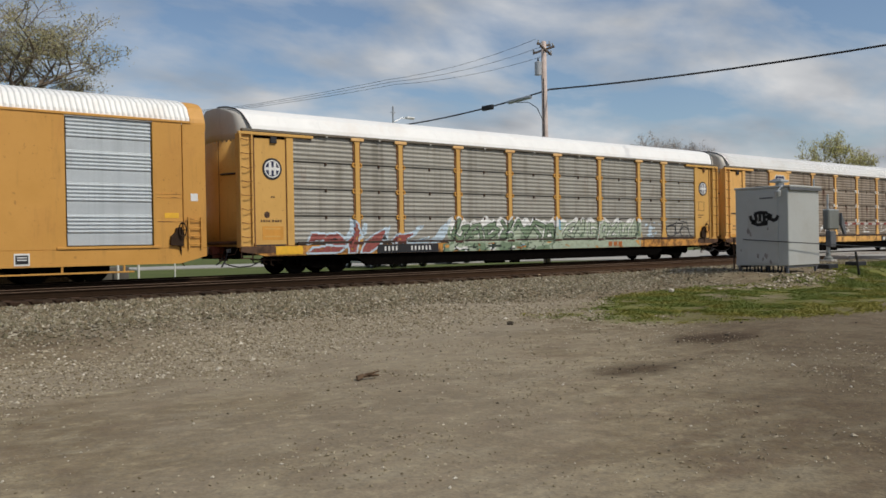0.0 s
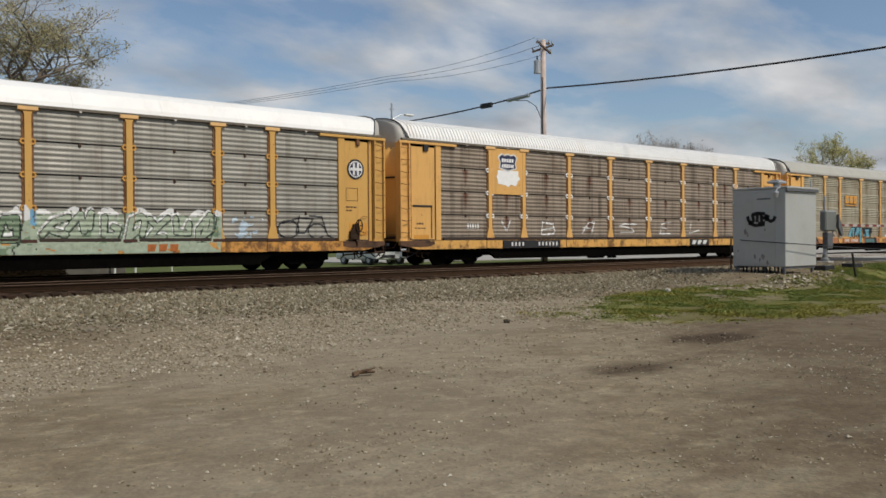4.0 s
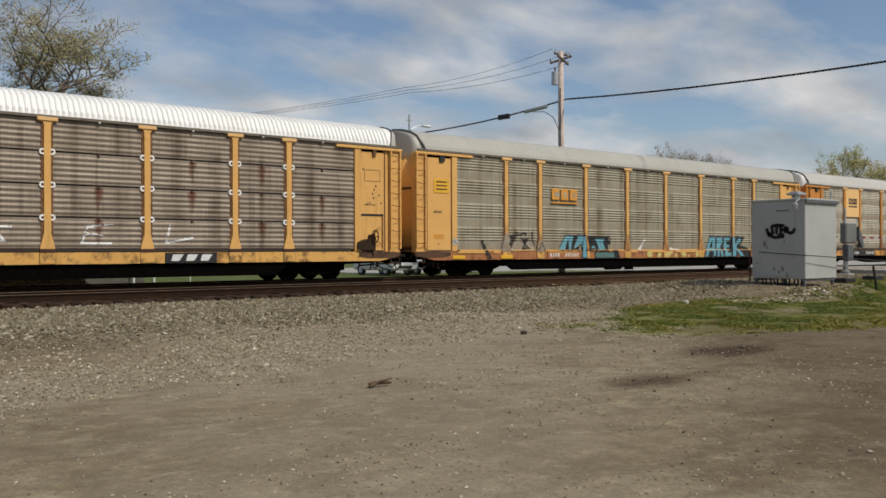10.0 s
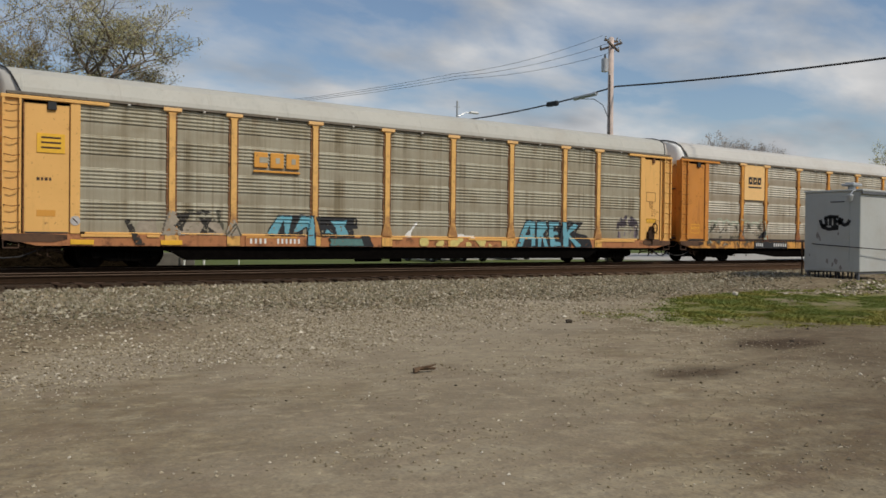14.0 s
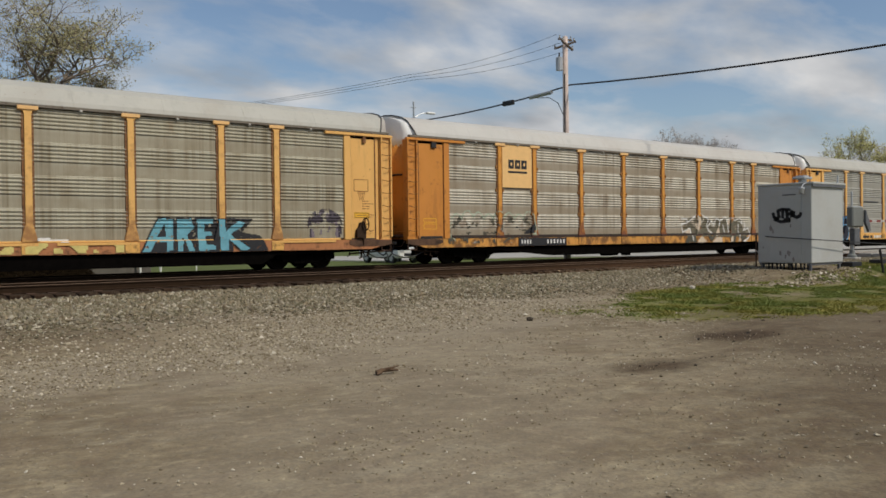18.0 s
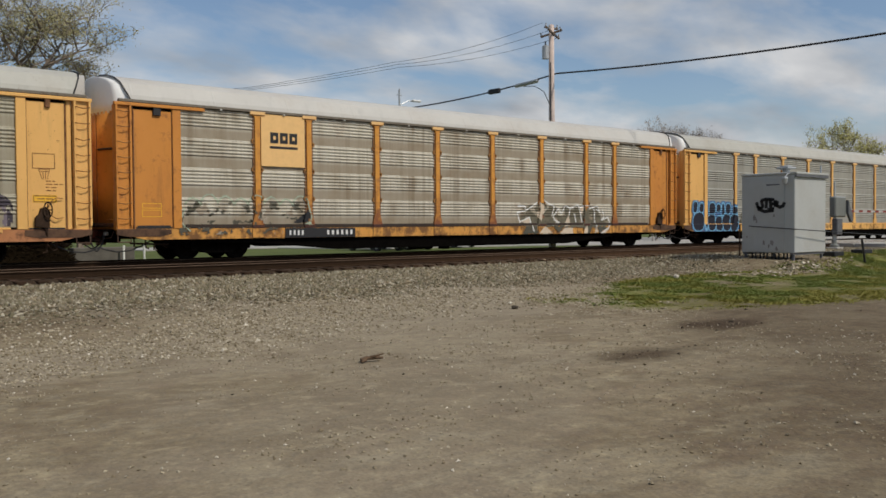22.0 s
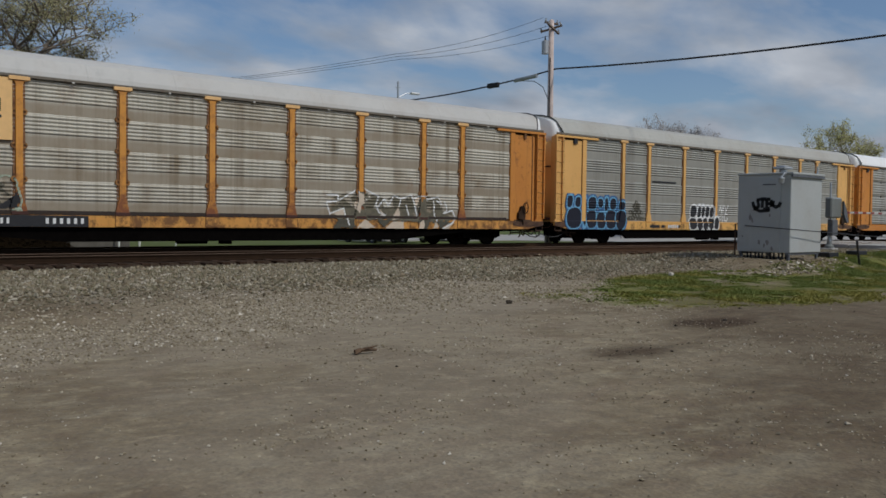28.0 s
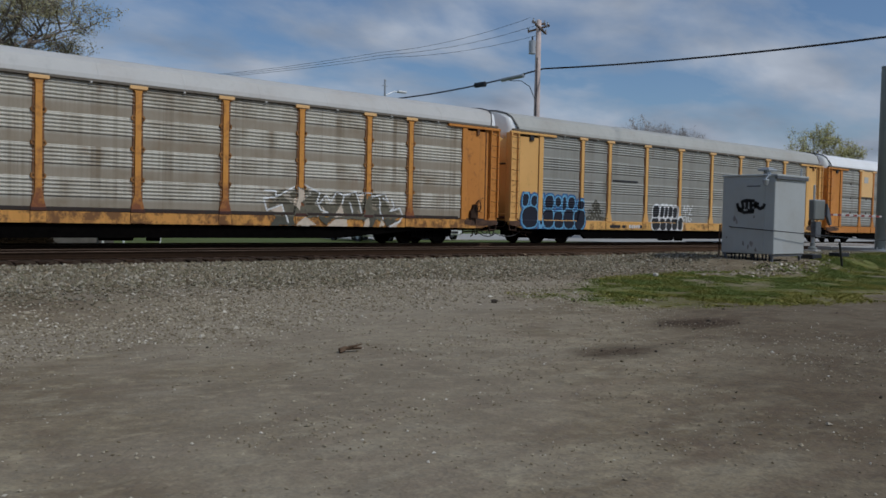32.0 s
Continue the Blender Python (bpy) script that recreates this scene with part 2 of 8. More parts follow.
SHEET_A = steel_sheet("sheet_brown_grey", (0.385, 0.37, 0.325), (0.165, 0.145, 0.112), (0.20, 0.12, 0.085), 0.45, 0.6, 0.1)
SHEET_B = steel_sheet("sheet_dark_brown", (0.345, 0.285, 0.222), (0.125, 0.090, 0.060), (0.17, 0.08, 0.05), 0.85, 0.75, 0.1)
SHEET_C = steel_sheet("sheet_pale_grey", (0.475, 0.445, 0.345), (0.205, 0.158, 0.086), (0.23, 0.14, 0.065), 0.75, 0.8, 0.5)
SHEET_D = steel_sheet("sheet_stained_grey", (0.635, 0.600, 0.505), (0.200, 0.138, 0.068), (0.24, 0.125, 0.060), 0.55, 0.85, 0.85)
SHEET_E = steel_sheet("sheet_clean_grey", (0.415, 0.41, 0.365), (0.20, 0.18, 0.135), (0.25, 0.18, 0.11), 0.4, 0.35, 0.45)
BLUE_SHEET = steel_sheet("sheet_blue_grey", (0.62, 0.67, 0.70), (0.36, 0.40, 0.43), (0.3, 0.3, 0.3), 0.25, 0.2)
YELLOW_SILL = paint("stained_yellow_sill", (0.68, 0.38, 0.10), (0.09, 0.042, 0.018), wear=0.50, dirt=0.85, spot=2.2, blur=0.12)
RUST_SILL = paint("rust_brown_sill", (0.40, 0.165, 0.062), (0.10, 0.042, 0.02), wear=0.50, dirt=0.7, spot=3.0, blur=0.14)
CAP = paint("bleached_cap_paint", (0.74, 0.45, 0.18), wear=0.66, dirt=0.3)
FLANGE = paint("rusty_flange_paint", (0.19, 0.085, 0.028), (0.06, 0.026, 0.014), 0.5, 0.5, 0.7)
RUNG = paint("rusty_rung_paint", (0.30, 0.14, 0.035), (0.08, 0.035, 0.018), 0.5, 0.5, 0.7)
# grime of the car ends, with the shade among their gear mixed in
END_GRIME_SHADE = paint("grimy_shaded_end_sill", (0.10, 0.05, 0.025), (0.02, 0.013, 0.01), 0.46, 0.6, 0.8, spot=2.2, blur=0.2)
# rail paint darkened to carry the shade line under the roof edge
EAVE_SHADE = paint("shaded_eave_rail", (0.15, 0.13, 0.10), (0.07, 0.04, 0.025), 0.55, 0.5, 0.7)
FOOT = paint("dark_rusty_foot", (0.060, 0.022, 0.015), (0.11, 0.045, 0.02), 0.55, 0.5, 0.8)
GEAR = plain("greasy_brown_iron", (0.040, 0.024, 0.015), 0.85, 0.4, specular=0.15)
# near black with rust specks: the shaded recess below the sheets, as paint
RECESS_SHADE = paint("recess_shade_paint", (0.030, 0.020, 0.014), (0.08, 0.04, 0.02), 0.55, 0.4, 0.8)
INK = plain("dark_marking_paint", (0.02, 0.02, 0.022), 0.6)
CHALK = plain("white_marking_paint", (0.72, 0.72, 0.70), 0.7, 0.12)
FRESH_WHITE = plain("fresh_white_paint", (0.88, 0.88, 0.86), 0.6, 0.06)
NAVY = plain("navy_marking_paint", (0.025, 0.03, 0.075), 0.55)
SIGN_YELLOW = plain("bright_yellow_label", (0.78, 0.44, 0.035), 0.5, 0.1)
SIGN_AMBER = paint("amber_sign_paint", (0.62, 0.29, 0.045))
G_BLUE = plain("blue_spray_paint", (0.045, 0.12, 0.27), 0.7, 0.2)
# steel toned near black to include the shade around the wheels
WHEEL = plain("shaded_wheel_steel", (0.008, 0.006, 0.005), 0.85, 0.4, 0.0, specular=0.1)
PRIMER = paint("worn_red_primer", (0.20, 0.055, 0.035), (0.07, 0.035, 0.022), 0.5, 0.5, 0.8, spot=5.0)
RUST = plain("rusted_iron", (0.075, 0.042, 0.026), 0.85, 0.45)
G_RED = plain("red_spray_paint", (0.27, 0.075, 0.065), 0.7)
G_PALE_BLUE = plain("pale_blue_spray_paint", (0.46, 0.56, 0.64), 0.7, 0.15)
G_GREEN = plain("green_spray_paint", (0.17, 0.24, 0.15), 0.7, 0.3)
G_PALE_GREEN = plain("pale_green_spray_paint", (0.36, 0.42, 0.315), 0.7, 0.25)
G_CYAN = plain("cyan_spray_paint", (0.14, 0.36, 0.44), 0.7, 0.15)
G_TEAL = plain("teal_spray_paint", (0.10, 0.20, 0.19), 0.7, 0.2)
G_DEEP = plain("blue_black_spray_paint", (0.010, 0.012, 0.024), 0.8, 0.2)
G_DARK_GREEN = plain("dark_green_spray_paint", (0.035, 0.055, 0.038), 0.7, 0.2)
G_SKY = plain("sky_blue_spray_paint", (0.16, 0.37, 0.56), 0.7, 0.15)
G_PURPLE = plain("purple_spray_paint", (0.052, 0.042, 0.054), 0.7, 0.2)
G_LILAC = plain("faded_lilac_spray_paint", (0.17, 0.14, 0.165), 0.7, 0.2)
G_CREAM = plain("cream_spray_paint", (0.60, 0.50, 0.38), 0.7, 0.12)
G_OLIVE = plain("olive_grey_spray_paint", (0.085, 0.078, 0.055), 0.7, 0.2)
def rust_stain():
    """Rust that soaks down the sheet below a joint, thin towards its rim."""
    n = Nodes("rust_stain", 0.9, 0.0, 0.1)
    f = n.noise(n.where((1.6, 1.6, 0.6), jitter=True), 6.0, 6, 0.7)
    c = n.mix(n.ramp(f, (0.35, 0.0), (0.65, 1.0)), (0.115, 0.045, 0.03), (0.21, 0.075, 0.05))
    n.colour(c)
    uv = n.nt.nodes.new("ShaderNodeTexCoord")
    sp = n.nt.nodes.new("ShaderNodeSeparateXYZ")
    n.link(uv.outputs["Generated"], sp.inputs[0])
    x = n.nt.nodes.new("ShaderNodeMath"); x.operation = "SUBTRACT"; x.inputs[1].default_value = 0.5
    n.link(sp.outputs["X"], x.inputs[0])
    ab = n.nt.nodes.new("ShaderNodeMath"); ab.operation = "ABSOLUTE"
    n.link(x.outputs[0], ab.inputs[0])
    z = n.nt.nodes.new("ShaderNodeMath"); z.operation = "MULTIPLY_ADD"; z.inputs[1].default_value = 0.55
    n.link(sp.outputs["Z"], z.inputs[0])
    n.link(f, z.inputs[2])
    d = n.nt.nodes.new("ShaderNodeMath"); d.operation = "MULTIPLY_ADD"; d.inputs[1].default_value = -1.9
    n.link(ab.outputs[0], d.inputs[0])
    n.link(z.outputs[0], d.inputs[2])
    n.link(n.ramp(d.outputs[0], (0.22, 0.0), (0.95, 0.75)), n.bsdf.inputs["Alpha"])
    return n.mat


RUST_RUN = rust_stain()
G_LETTER_EDGE = plain("green_black_spray_paint", (0.022, 0.032, 0.024), 0.7, 0.2)
G_ORANGE = plain("orange_red_spray_paint", (0.42, 0.13, 0.03), 0.7, 0.25)
G_DIM = plain("thin_dark_spray_paint", (0.135, 0.12, 0.082), 0.75, 0.3)
G_SOOT = plain("thin_black_spray_paint", (0.034, 0.030, 0.025), 0.75, 0.4)
G_TAN = plain("grey_tan_spray_paint", (0.33, 0.28, 0.215), 0.75, 0.2)
G_YELLOW = plain("pale_yellow_spray_paint", (0.62, 0.52, 0.18), 0.7, 0.15)


# ---- building helpers ----
def mesh_of(name, bm, mats):
    me = bpy.data.meshes.new(name)
    bm.to_mesh(me)
    bm.free()
    for m in mats if isinstance(mats, (list, tuple)) else [mats]:
        me.materials.append(m)
    return me


def part(name, bm, material, parent, label="", at=None, smooth=False):
    """Links a bmesh (or a finished mesh) as ONE mesh object under a thing or a part."""
    me = bm if isinstance(bm, bpy.types.Mesh) else mesh_of(name, bm, material)
    if smooth:
        me.polygons.foreach_set("use_smooth", [True] * len(me.polygons))
    ob = new(name, me)
    ob.parent = parent
    if at is not None:
        ob.location = at
    if label:
        tagged(ob, label)
    return ob


def thing(name, label, category, at=(0, 0, 0), group="", kind="", turn=0.0):
    ob = new(name)
    ob.empty_display_size = 0.3
    ob.location = at
    ob.rotation_euler = (0, 0, radians(turn))
    return tagged(ob, label, category, group, kind)


def box(bm, x0, x1, y0, y1, z0, z1):
    v = [bm.verts.new((x, y, z)) for x in (x0, x1) for y in (y0, y1) for z in (z0, z1)]
    for f in ((0, 1, 3, 2), (4, 6, 7, 5), (0, 4, 5, 1), (2, 3, 7, 6), (0, 2, 6, 4), (1, 5, 7, 3)):
        bm.faces.new([v[i] for i in f])
    return bm


def bevelled(bm, width=0.01, angle=40):
    bmesh.ops.recalc_face_normals(bm, faces=bm.faces)
    edges = [e for e in bm.edges if len(e.link_faces) == 2 and e.calc_face_angle(0) > radians(angle)]
    bmesh.ops.bevel(bm, geom=edges, offset=width, segments=1, affect="EDGES")
    return bm


def bbox(*a, width=0.012):
    return bevelled(box(bmesh.new(), *a), width)


def slab(bm, outline, y0, y1):
    """An outline in x, z pushed from y0 to y1."""
    a = [bm.verts.new((x, y0, z)) for x, z in outline]
    b = [bm.verts.new((x, y1, z)) for x, z in outline]
    bm.faces.new(a)
    bm.faces.new(b[::-1])
    n = len(a)
    for i in range(n):
        bm.faces.new((a[i], b[i], b[(i + 1) % n], a[(i + 1) % n]))
    bmesh.ops.recalc_face_normals(bm, faces=bm.faces)
    return bm


def sweep(bm, profile, x0, x1, steps=1, closed=True):
    """A profile in y, z pulled along x."""
    rings = [[bm.verts.new((x0 + (x1 - x0) * i / steps, y, z)) for y, z in profile] for i in range(steps + 1)]
    n = len(profile)
    for a, b in zip(rings, rings[1:]):
        for i in range(n if closed else n - 1):
            bm.faces.new((a[i], a[(i + 1) % n], b[(i + 1) % n], b[i]))
    if closed:
        bm.faces.new(rings[0])
        bm.faces.new(rings[-1][::-1])
    bmesh.ops.recalc_face_normals(bm, faces=bm.faces)
    return bm


def tube(bm, points, radius, sides=6, taper=None):
    """A round bar along points; taper gives the end's radius."""
    pts = [Vector(p) for p in points]
    rings = []
    for i, p in enumerate(pts):
        d = (pts[min(i + 1, len(pts) - 1)] - pts[max(i - 1, 0)]).normalized()
        side = d.orthogonal().normalized() if abs(d.z) > 0.9 else Vector((0, 0, 1)).cross(d).normalized()
        up = d.cross(side)
        r = radius if taper is None else radius + (taper - radius) * i / (len(pts) - 1)
        rings.append([bm.verts.new(p + (side * math.cos(k * math.tau / sides) + up * math.sin(k * math.tau / sides)) * r) for k in range(sides)])
    for a, b in zip(rings, rings[1:]):
        for k in range(sides):
            bm.faces.new((a[k], a[(k + 1) % sides], b[(k + 1) % sides], b[k]))
    bm.faces.new(rings[0][::-1])
    bm.faces.new(rings[-1])
    return bm


def lathe(bm, profile, centre, axis="y", sides=20):
    """A profile of (radius, along) turned about an axis through centre."""
    rings = []
    for r, a in profile:
        ring = []
        for k in range(sides):
            c, s = math.cos(k * math.tau / sides) * r, math.sin(k * math.tau / sides) * r
            ring.append(bm.verts.new(Vector(centre) + Vector({"y": (c, a, s), "z": (c, s, a), "x": (a, c, s)}[axis])))
        rings.append(ring)
    for a, b in zip(rings, rings[1:]):
        for k in range(sides):
            bm.faces.new((a[k], a[(k + 1) % sides], b[(k + 1) % sides], b[k]))
    bm.faces.new(rings[0])
    bm.faces.new(rings[-1][::-1])
    bmesh.ops.recalc_face_normals(bm, faces=bm.faces)
    return bm


def cloud_mesh(name, verts, faces, mats):
    me = bpy.data.meshes.new(name)
    me.from_pydata(verts, [], faces)
    for m in mats if isinstance(mats, (list, tuple)) else [mats]:
        me.materials.append(m)
    return me


# ---- the train ----
PITCH, LENGTH, WIDTH, SIDE_Y = 28.55, 27.83, 3.2, 26.6
POSTS = (4.70, 6.68, 9.57, 12.45, 15.37, 18.25, 21.15, 23.13)
END_L, END_R = 2.08, LENGTH - 2.08
SILL_LOW, SILL_TOP, SHEET_LOW, SHEET_TOP = 0.66, 1.00, 1.06, 4.80
ROWS = 4
SHEET_H = (SHEET_TOP - SHEET_LOW) / ROWS
# one sheet's section from its foot up: share of the height, depth behind the posts' face
EVEN = [(0.052, 0.078), (0.09, 0.078)]
for _i in range(5):
    _b = 0.10 + 0.168 * _i
    EVEN += [(_b, 0.08), (_b + 0.055, 0.058), (_b + 0.085, 0.057), (_b + 0.14, 0.08)]
EVEN += [(1.0, 0.078)]
GROUPED = [(0.0, 0.085), (0.01, 0.08), (0.37, 0.08)]
for _i in range(5):
    _b = 0.38 + 0.118 * _i
    GROUPED += [(_b, 0.08), (_b + 0.036, 0.048), (_b + 0.062, 0.043), (_b + 0.092, 0.08)]
GROUPED += [(0.985, 0.08), (1.0, 0.085)]


def skin(x, z, flat=False, section=GROUPED):
    """How far the side's surface lies behind the posts' face at x, z."""
    if z < SHEET_LOW - 0.02 or flat or x < END_L or x > END_R:
        return 0.03 if z >= SHEET_LOW - 0.02 else 0.004
    for p in POSTS:
        if abs(x - p) < 0.11 or (z < 1.6 and abs(x - p) < 0.11 + 0.13 * (1.6 - z) / 0.5):
            return 0.0
    u = ((z - SHEET_LOW) / SHEET_H) % 1.0
    for (a, da), (b, db) in zip(section, section[1:]):
        if a <= u <= b:
            return da + (db - da) * (u - a) / max(b - a, 1e-6)
    return 0.08


def decal(name, parent, x0, x1, z0, z1, colours, look_up, label="", step=0.045, flat=False, section=GROUPED, depth=None, worn=0.0):
    """Sprayed or stencilled paint that follows the side's ribs: one mesh, a colour by cell."""
    nx, nz = max(2, round((x1 - x0) / step)), max(2, round((z1 - z0) / step))
    verts, faces, mats, index = [], [], [], {}

    def vert(i, j):
        if (i, j) not in index:
            x, z = x0 + (x1 - x0) * i / nx, z0 + (z1 - z0) * j / nz
            index[i, j] = len(verts)
            verts.append((x, min(skin(x + e, z, flat, section) for e in (-0.03, 0, 0.03)) - 0.012 if depth is None else depth, z))
        return index[i, j]
    for i in range(nx):
        for j in range(nz):
            c = look_up((i + 0.5) / nx, (j + 0.5) / nz)
            if c is not None and worn and noise.noise(Vector((x0 + i * 0.31, j * 0.37, 1.7))) + 0.5 * noise.noise(Vector((i * 0.9, x0 + j * 0.8, 4.1))) > 0.62 - worn:
                c = None
            if c is not None:
                faces.append((vert(i, j), vert(i + 1, j), vert(i + 1, j + 1), vert(i, j + 1)))
                mats.append(c)
    me = cloud_mesh(name, verts, faces, colours)
    me.polygons.foreach_set("material_index", mats)
    return part(name, me, None, parent, label)


def near_line(u, v, ax, ay, bx, by, aspect):
    """Distance from (u, v) to a stroke, in shares of the height."""
    px, py, qx, qy = (u - ax) * aspect, v - ay, (bx - ax) * aspect, by - ay
    d = max(1e-9, qx * qx + qy * qy)
    k = max(0.0, min(1.0, (px * qx + py * qy) / d))
    return math.hypot(px - qx * k, py - qy * k)


# strokes of sprayed pieces: hooks, arches, forks, loops and waves that spell nothing, and a few single signs
GLYPHS = {
    "hook": ((0.1, 1, 0.2, 0.2), (0.2, 0.2, 0.7, 0.0), (0.7, 0.0, 0.95, 0.45), (0.95, 0.45, 0.6, 0.6)),
    "arch": ((0.05, 0, 0.15, 0.75), (0.15, 0.75, 0.6, 1), (0.6, 1, 0.92, 0.7), (0.92, 0.7, 0.85, 0), (0.3, 0.2, 0.6, 0.5)),
    "fork": ((0.0, 0.9, 0.5, 0.45), (0.5, 0.45, 1.0, 1), (0.5, 0.45, 0.25, 0.0), (0.25, 0.0, 0.9, 0.1)),
    "loop": ((0.5, 1, 0.08, 0.6), (0.08, 0.6, 0.3, 0.05), (0.3, 0.05, 0.88, 0.2), (0.88, 0.2, 0.92, 0.75), (0.92, 0.75, 0.5, 1), (0.5, 0.35, 0.6, 0.7)),
    "wave": ((0.0, 0.3, 0.3, 0.95), (0.3, 0.95, 0.55, 0.15), (0.55, 0.15, 0.95, 0.9), (0.95, 0.9, 1.0, 0.3)),
    "horn": ((0.0, 0.0, 0.5, 0.95), (0.5, 0.95, 1.05, 0.75), (0.3, 0.4, 0.85, 0.35), (0.85, 0.35, 1.0, 0.0)),
    "S": ((0.95, 0.9, 0.2, 0.95), (0.2, 0.95, 0.1, 0.55), (0.1, 0.55, 0.9, 0.45), (0.9, 0.45, 0.85, 0.05), (0.85, 0.05, 0.05, 0.1)),
    "V": ((0.0, 1, 0.7, 0), (0.7, 0, 0.85, 0.95)),
    "B": ((0.12, 0, 0.1, 1), (0.1, 1, 0.75, 0.9), (0.75, 0.9, 0.6, 0.55), (0.6, 0.55, 0.15, 0.5), (0.6, 0.55, 0.95, 0.3), (0.95, 0.3, 0.7, 0.02), (0.7, 0.02, 0.12, 0)),
    "A": ((0.05, 0, 0.4, 1), (0.4, 1, 0.95, 1), (0.95, 1, 0.9, 0), (0.25, 0.45, 0.9, 0.45)),
    "E": ((0.9, 1, 0.15, 1), (0.15, 1, 0.1, 0), (0.1, 0, 0.95, 0.05), (0.12, 0.5, 0.7, 0.5)),
    "L": ((0.2, 1, 0.1, 0), (0.1, 0, 0.95, 0.1)),
}


def written(word, u0=0.06, u1=0.94, v0=0.12, v1=0.88, slant=0.0, loose=0.07):
    """The strokes of sprayed signs in a row, in shares of their field, by a loose hand."""
    rnd = random.Random("".join(word) + str(len(word)))
    w = (u1 - u0) / len(word)
    out = []
    for i, ch in enumerate(word):
        low, high = rnd.uniform(0, loose), 1 - rnd.uniform(0, loose)
        knots = {}

        def at(x, y):
            if (x, y) not in knots:
                knots[x, y] = (x + rnd.uniform(-loose, loose), low + (high - low) * y + rnd.uniform(-loose, loose))
            x, y = knots[x, y]
            return u0 + w * (i + 0.08 + 0.84 * x) + slant * (y - 0.5), v0 + (v1 - v0) * y
        for a, b, c, d in GLYPHS.get(ch, ()):
            out.append((*at(a, b), *at(c, d)))
    return out


def strokes(lines, aspect, *layers):
    """A look-up for sprayed lettering; layers from the top: (shift u, shift v, half width, colour)."""
    def pick(u, v):
        for du, dv, w, c in layers:
            if min(near_line(u - du, v - dv, *l, aspect) for l in lines) < w:
                return c
        return None
    return pick


def triangles(tris):
    def pick(u, v):
        for (ax, ay, bx, by, cx, cy), col in tris:
            d1 = (u - bx) * (ay - by) - (ax - bx) * (v - by)
            d2 = (u - cx) * (by - cy) - (bx - cx) * (v - cy)
            d3 = (u - ax) * (cy - ay) - (cx - ax) * (v - ay)
            if (d1 >= 0 and d2 >= 0 and d3 >= 0) or (d1 <= 0 and d2 <= 0 and d3 <= 0):
                return col
        return None
    return pick


def first_of(*picks):
    def pick(u, v):
        for p in picks:
            c = p(u, v)
            if c is not None:
                return c
        return None
    return pick


def blobs(x0, x1, z0, z1, shapes, edge, border):
    """A look-up for sprayed shapes in metres: (colour, corners), each with a border; the last shape lies on top."""
    def pick(u, v):
        x, z = x0 + (x1 - x0) * u, z0 + (z1 - z0) * v
        x, z = x + 0.03 * noise.noise(Vector((x * 3, z * 3, 1))), z + 0.03 * noise.noise(Vector((x * 3, z * 3, 8)))
        for col, pts in reversed(shapes):
            inside, near = False, 9.0
            for (ax, az), (bx, bz) in zip(pts, pts[1:] + pts[:1]):
                if (az > z) != (bz > z) and x < (bx - ax) * (z - az) / (bz - az) + ax:
                    inside = not inside
                near = min(near, near_line(x, z, ax, az, bx, bz, 1.0))
            if border is not None and near < edge:
                return border
            if inside:
                return col
        return None
    return pick


def outlines(x0, x1, z0, z1, runs, half, colour):
    """A look-up for thin sprayed lines along runs of points in metres."""
    segs = [(*p, *q) for run in runs for p, q in zip(run, run[1:])]

    def pick(u, v):
        x, z = x0 + (x1 - x0) * u, z0 + (z1 - z0) * v
        return colour if min(near_line(x, z, *l, 1.0) for l in segs) < half else None
    return pick


def ovals(x0, x1, z0, z1, shapes, fill, rim, halo=None, edge=0.055, wide=0.17):
    """A look-up for fat rounded letters, (x, z, half width, half height) each, with a rim and a halo behind them all."""
    def pick(u, v):
        x, z = x0 + (x1 - x0) * u, z0 + (z1 - z0) * v
        best, inside = 9.0, False
        for i, (cx, cz, rx, rz) in enumerate(shapes):
            a, b = abs(x - cx - 0.10 * (z - cz)) / rx, abs(z - cz) / rz
            d = ((a ** 2.5 + b ** 2.5) ** 0.4 - 1.0) * min(rx, rz) + 0.02 * noise.noise(Vector((x * 4, z * 4, i)))
            if abs(d) < edge * 0.5:
                return rim
            inside = inside or d < 0
            best = min(best, d)
        return fill if inside else rim if best < edge else halo if best < wide else None
    return pick


def bars(cells):
    """A look-up for plain bars: (u0, u1, v0, v1)."""
    def pick(u, v):
        return 0 if any(a <= u <= b and c <= v <= d for a, b, c, d in cells) else None
    return pick


def number_bars(n, gap=0.3):
    return bars([((i + gap / 2) / n, (i + 1 - gap / 2) / n, 0.1, 0.9) for i in range(n)])


def sheet_mesh(w, mat, section, start, cache={}):
    key = (round(w, 3), mat.name, len(section), round(start, 2))
    if key not in cache:
        rows = [(d, u * SHEET_H) for u, d in section]
        verts = []
        for x in (0.0, w):
            verts += [(x, d, z) for d, z in rows] + [(x, 0.10, rows[-1][1]), (x, 0.10, rows[0][1])]
        n = len(rows) + 2
        faces = [(i, i + n, (i + 1) % n + n, (i + 1) % n) for i in range(n)]
        me = cache[key] = cloud_mesh("corrugated_sheet", verts, faces, mat)
        # place along the car, so that runs carry on from sheet to sheet below
        run = me.attributes.new("run", "FLOAT", "POINT")
        run.data.foreach_set("value", [start + v[0] for v in verts])
    return cache[key]


ROOF_EDGE = [(0.03, 4.84), (0.03, 4.92), (0.06, 5.04), (0.27, 5.42), (0.54, 5.58), (1.02, 5.70), (1.6, 5.76)]
ROOF = ROOF_EDGE + [(WIDTH - y, z) for y, z in ROOF_EDGE[-2::-1]]


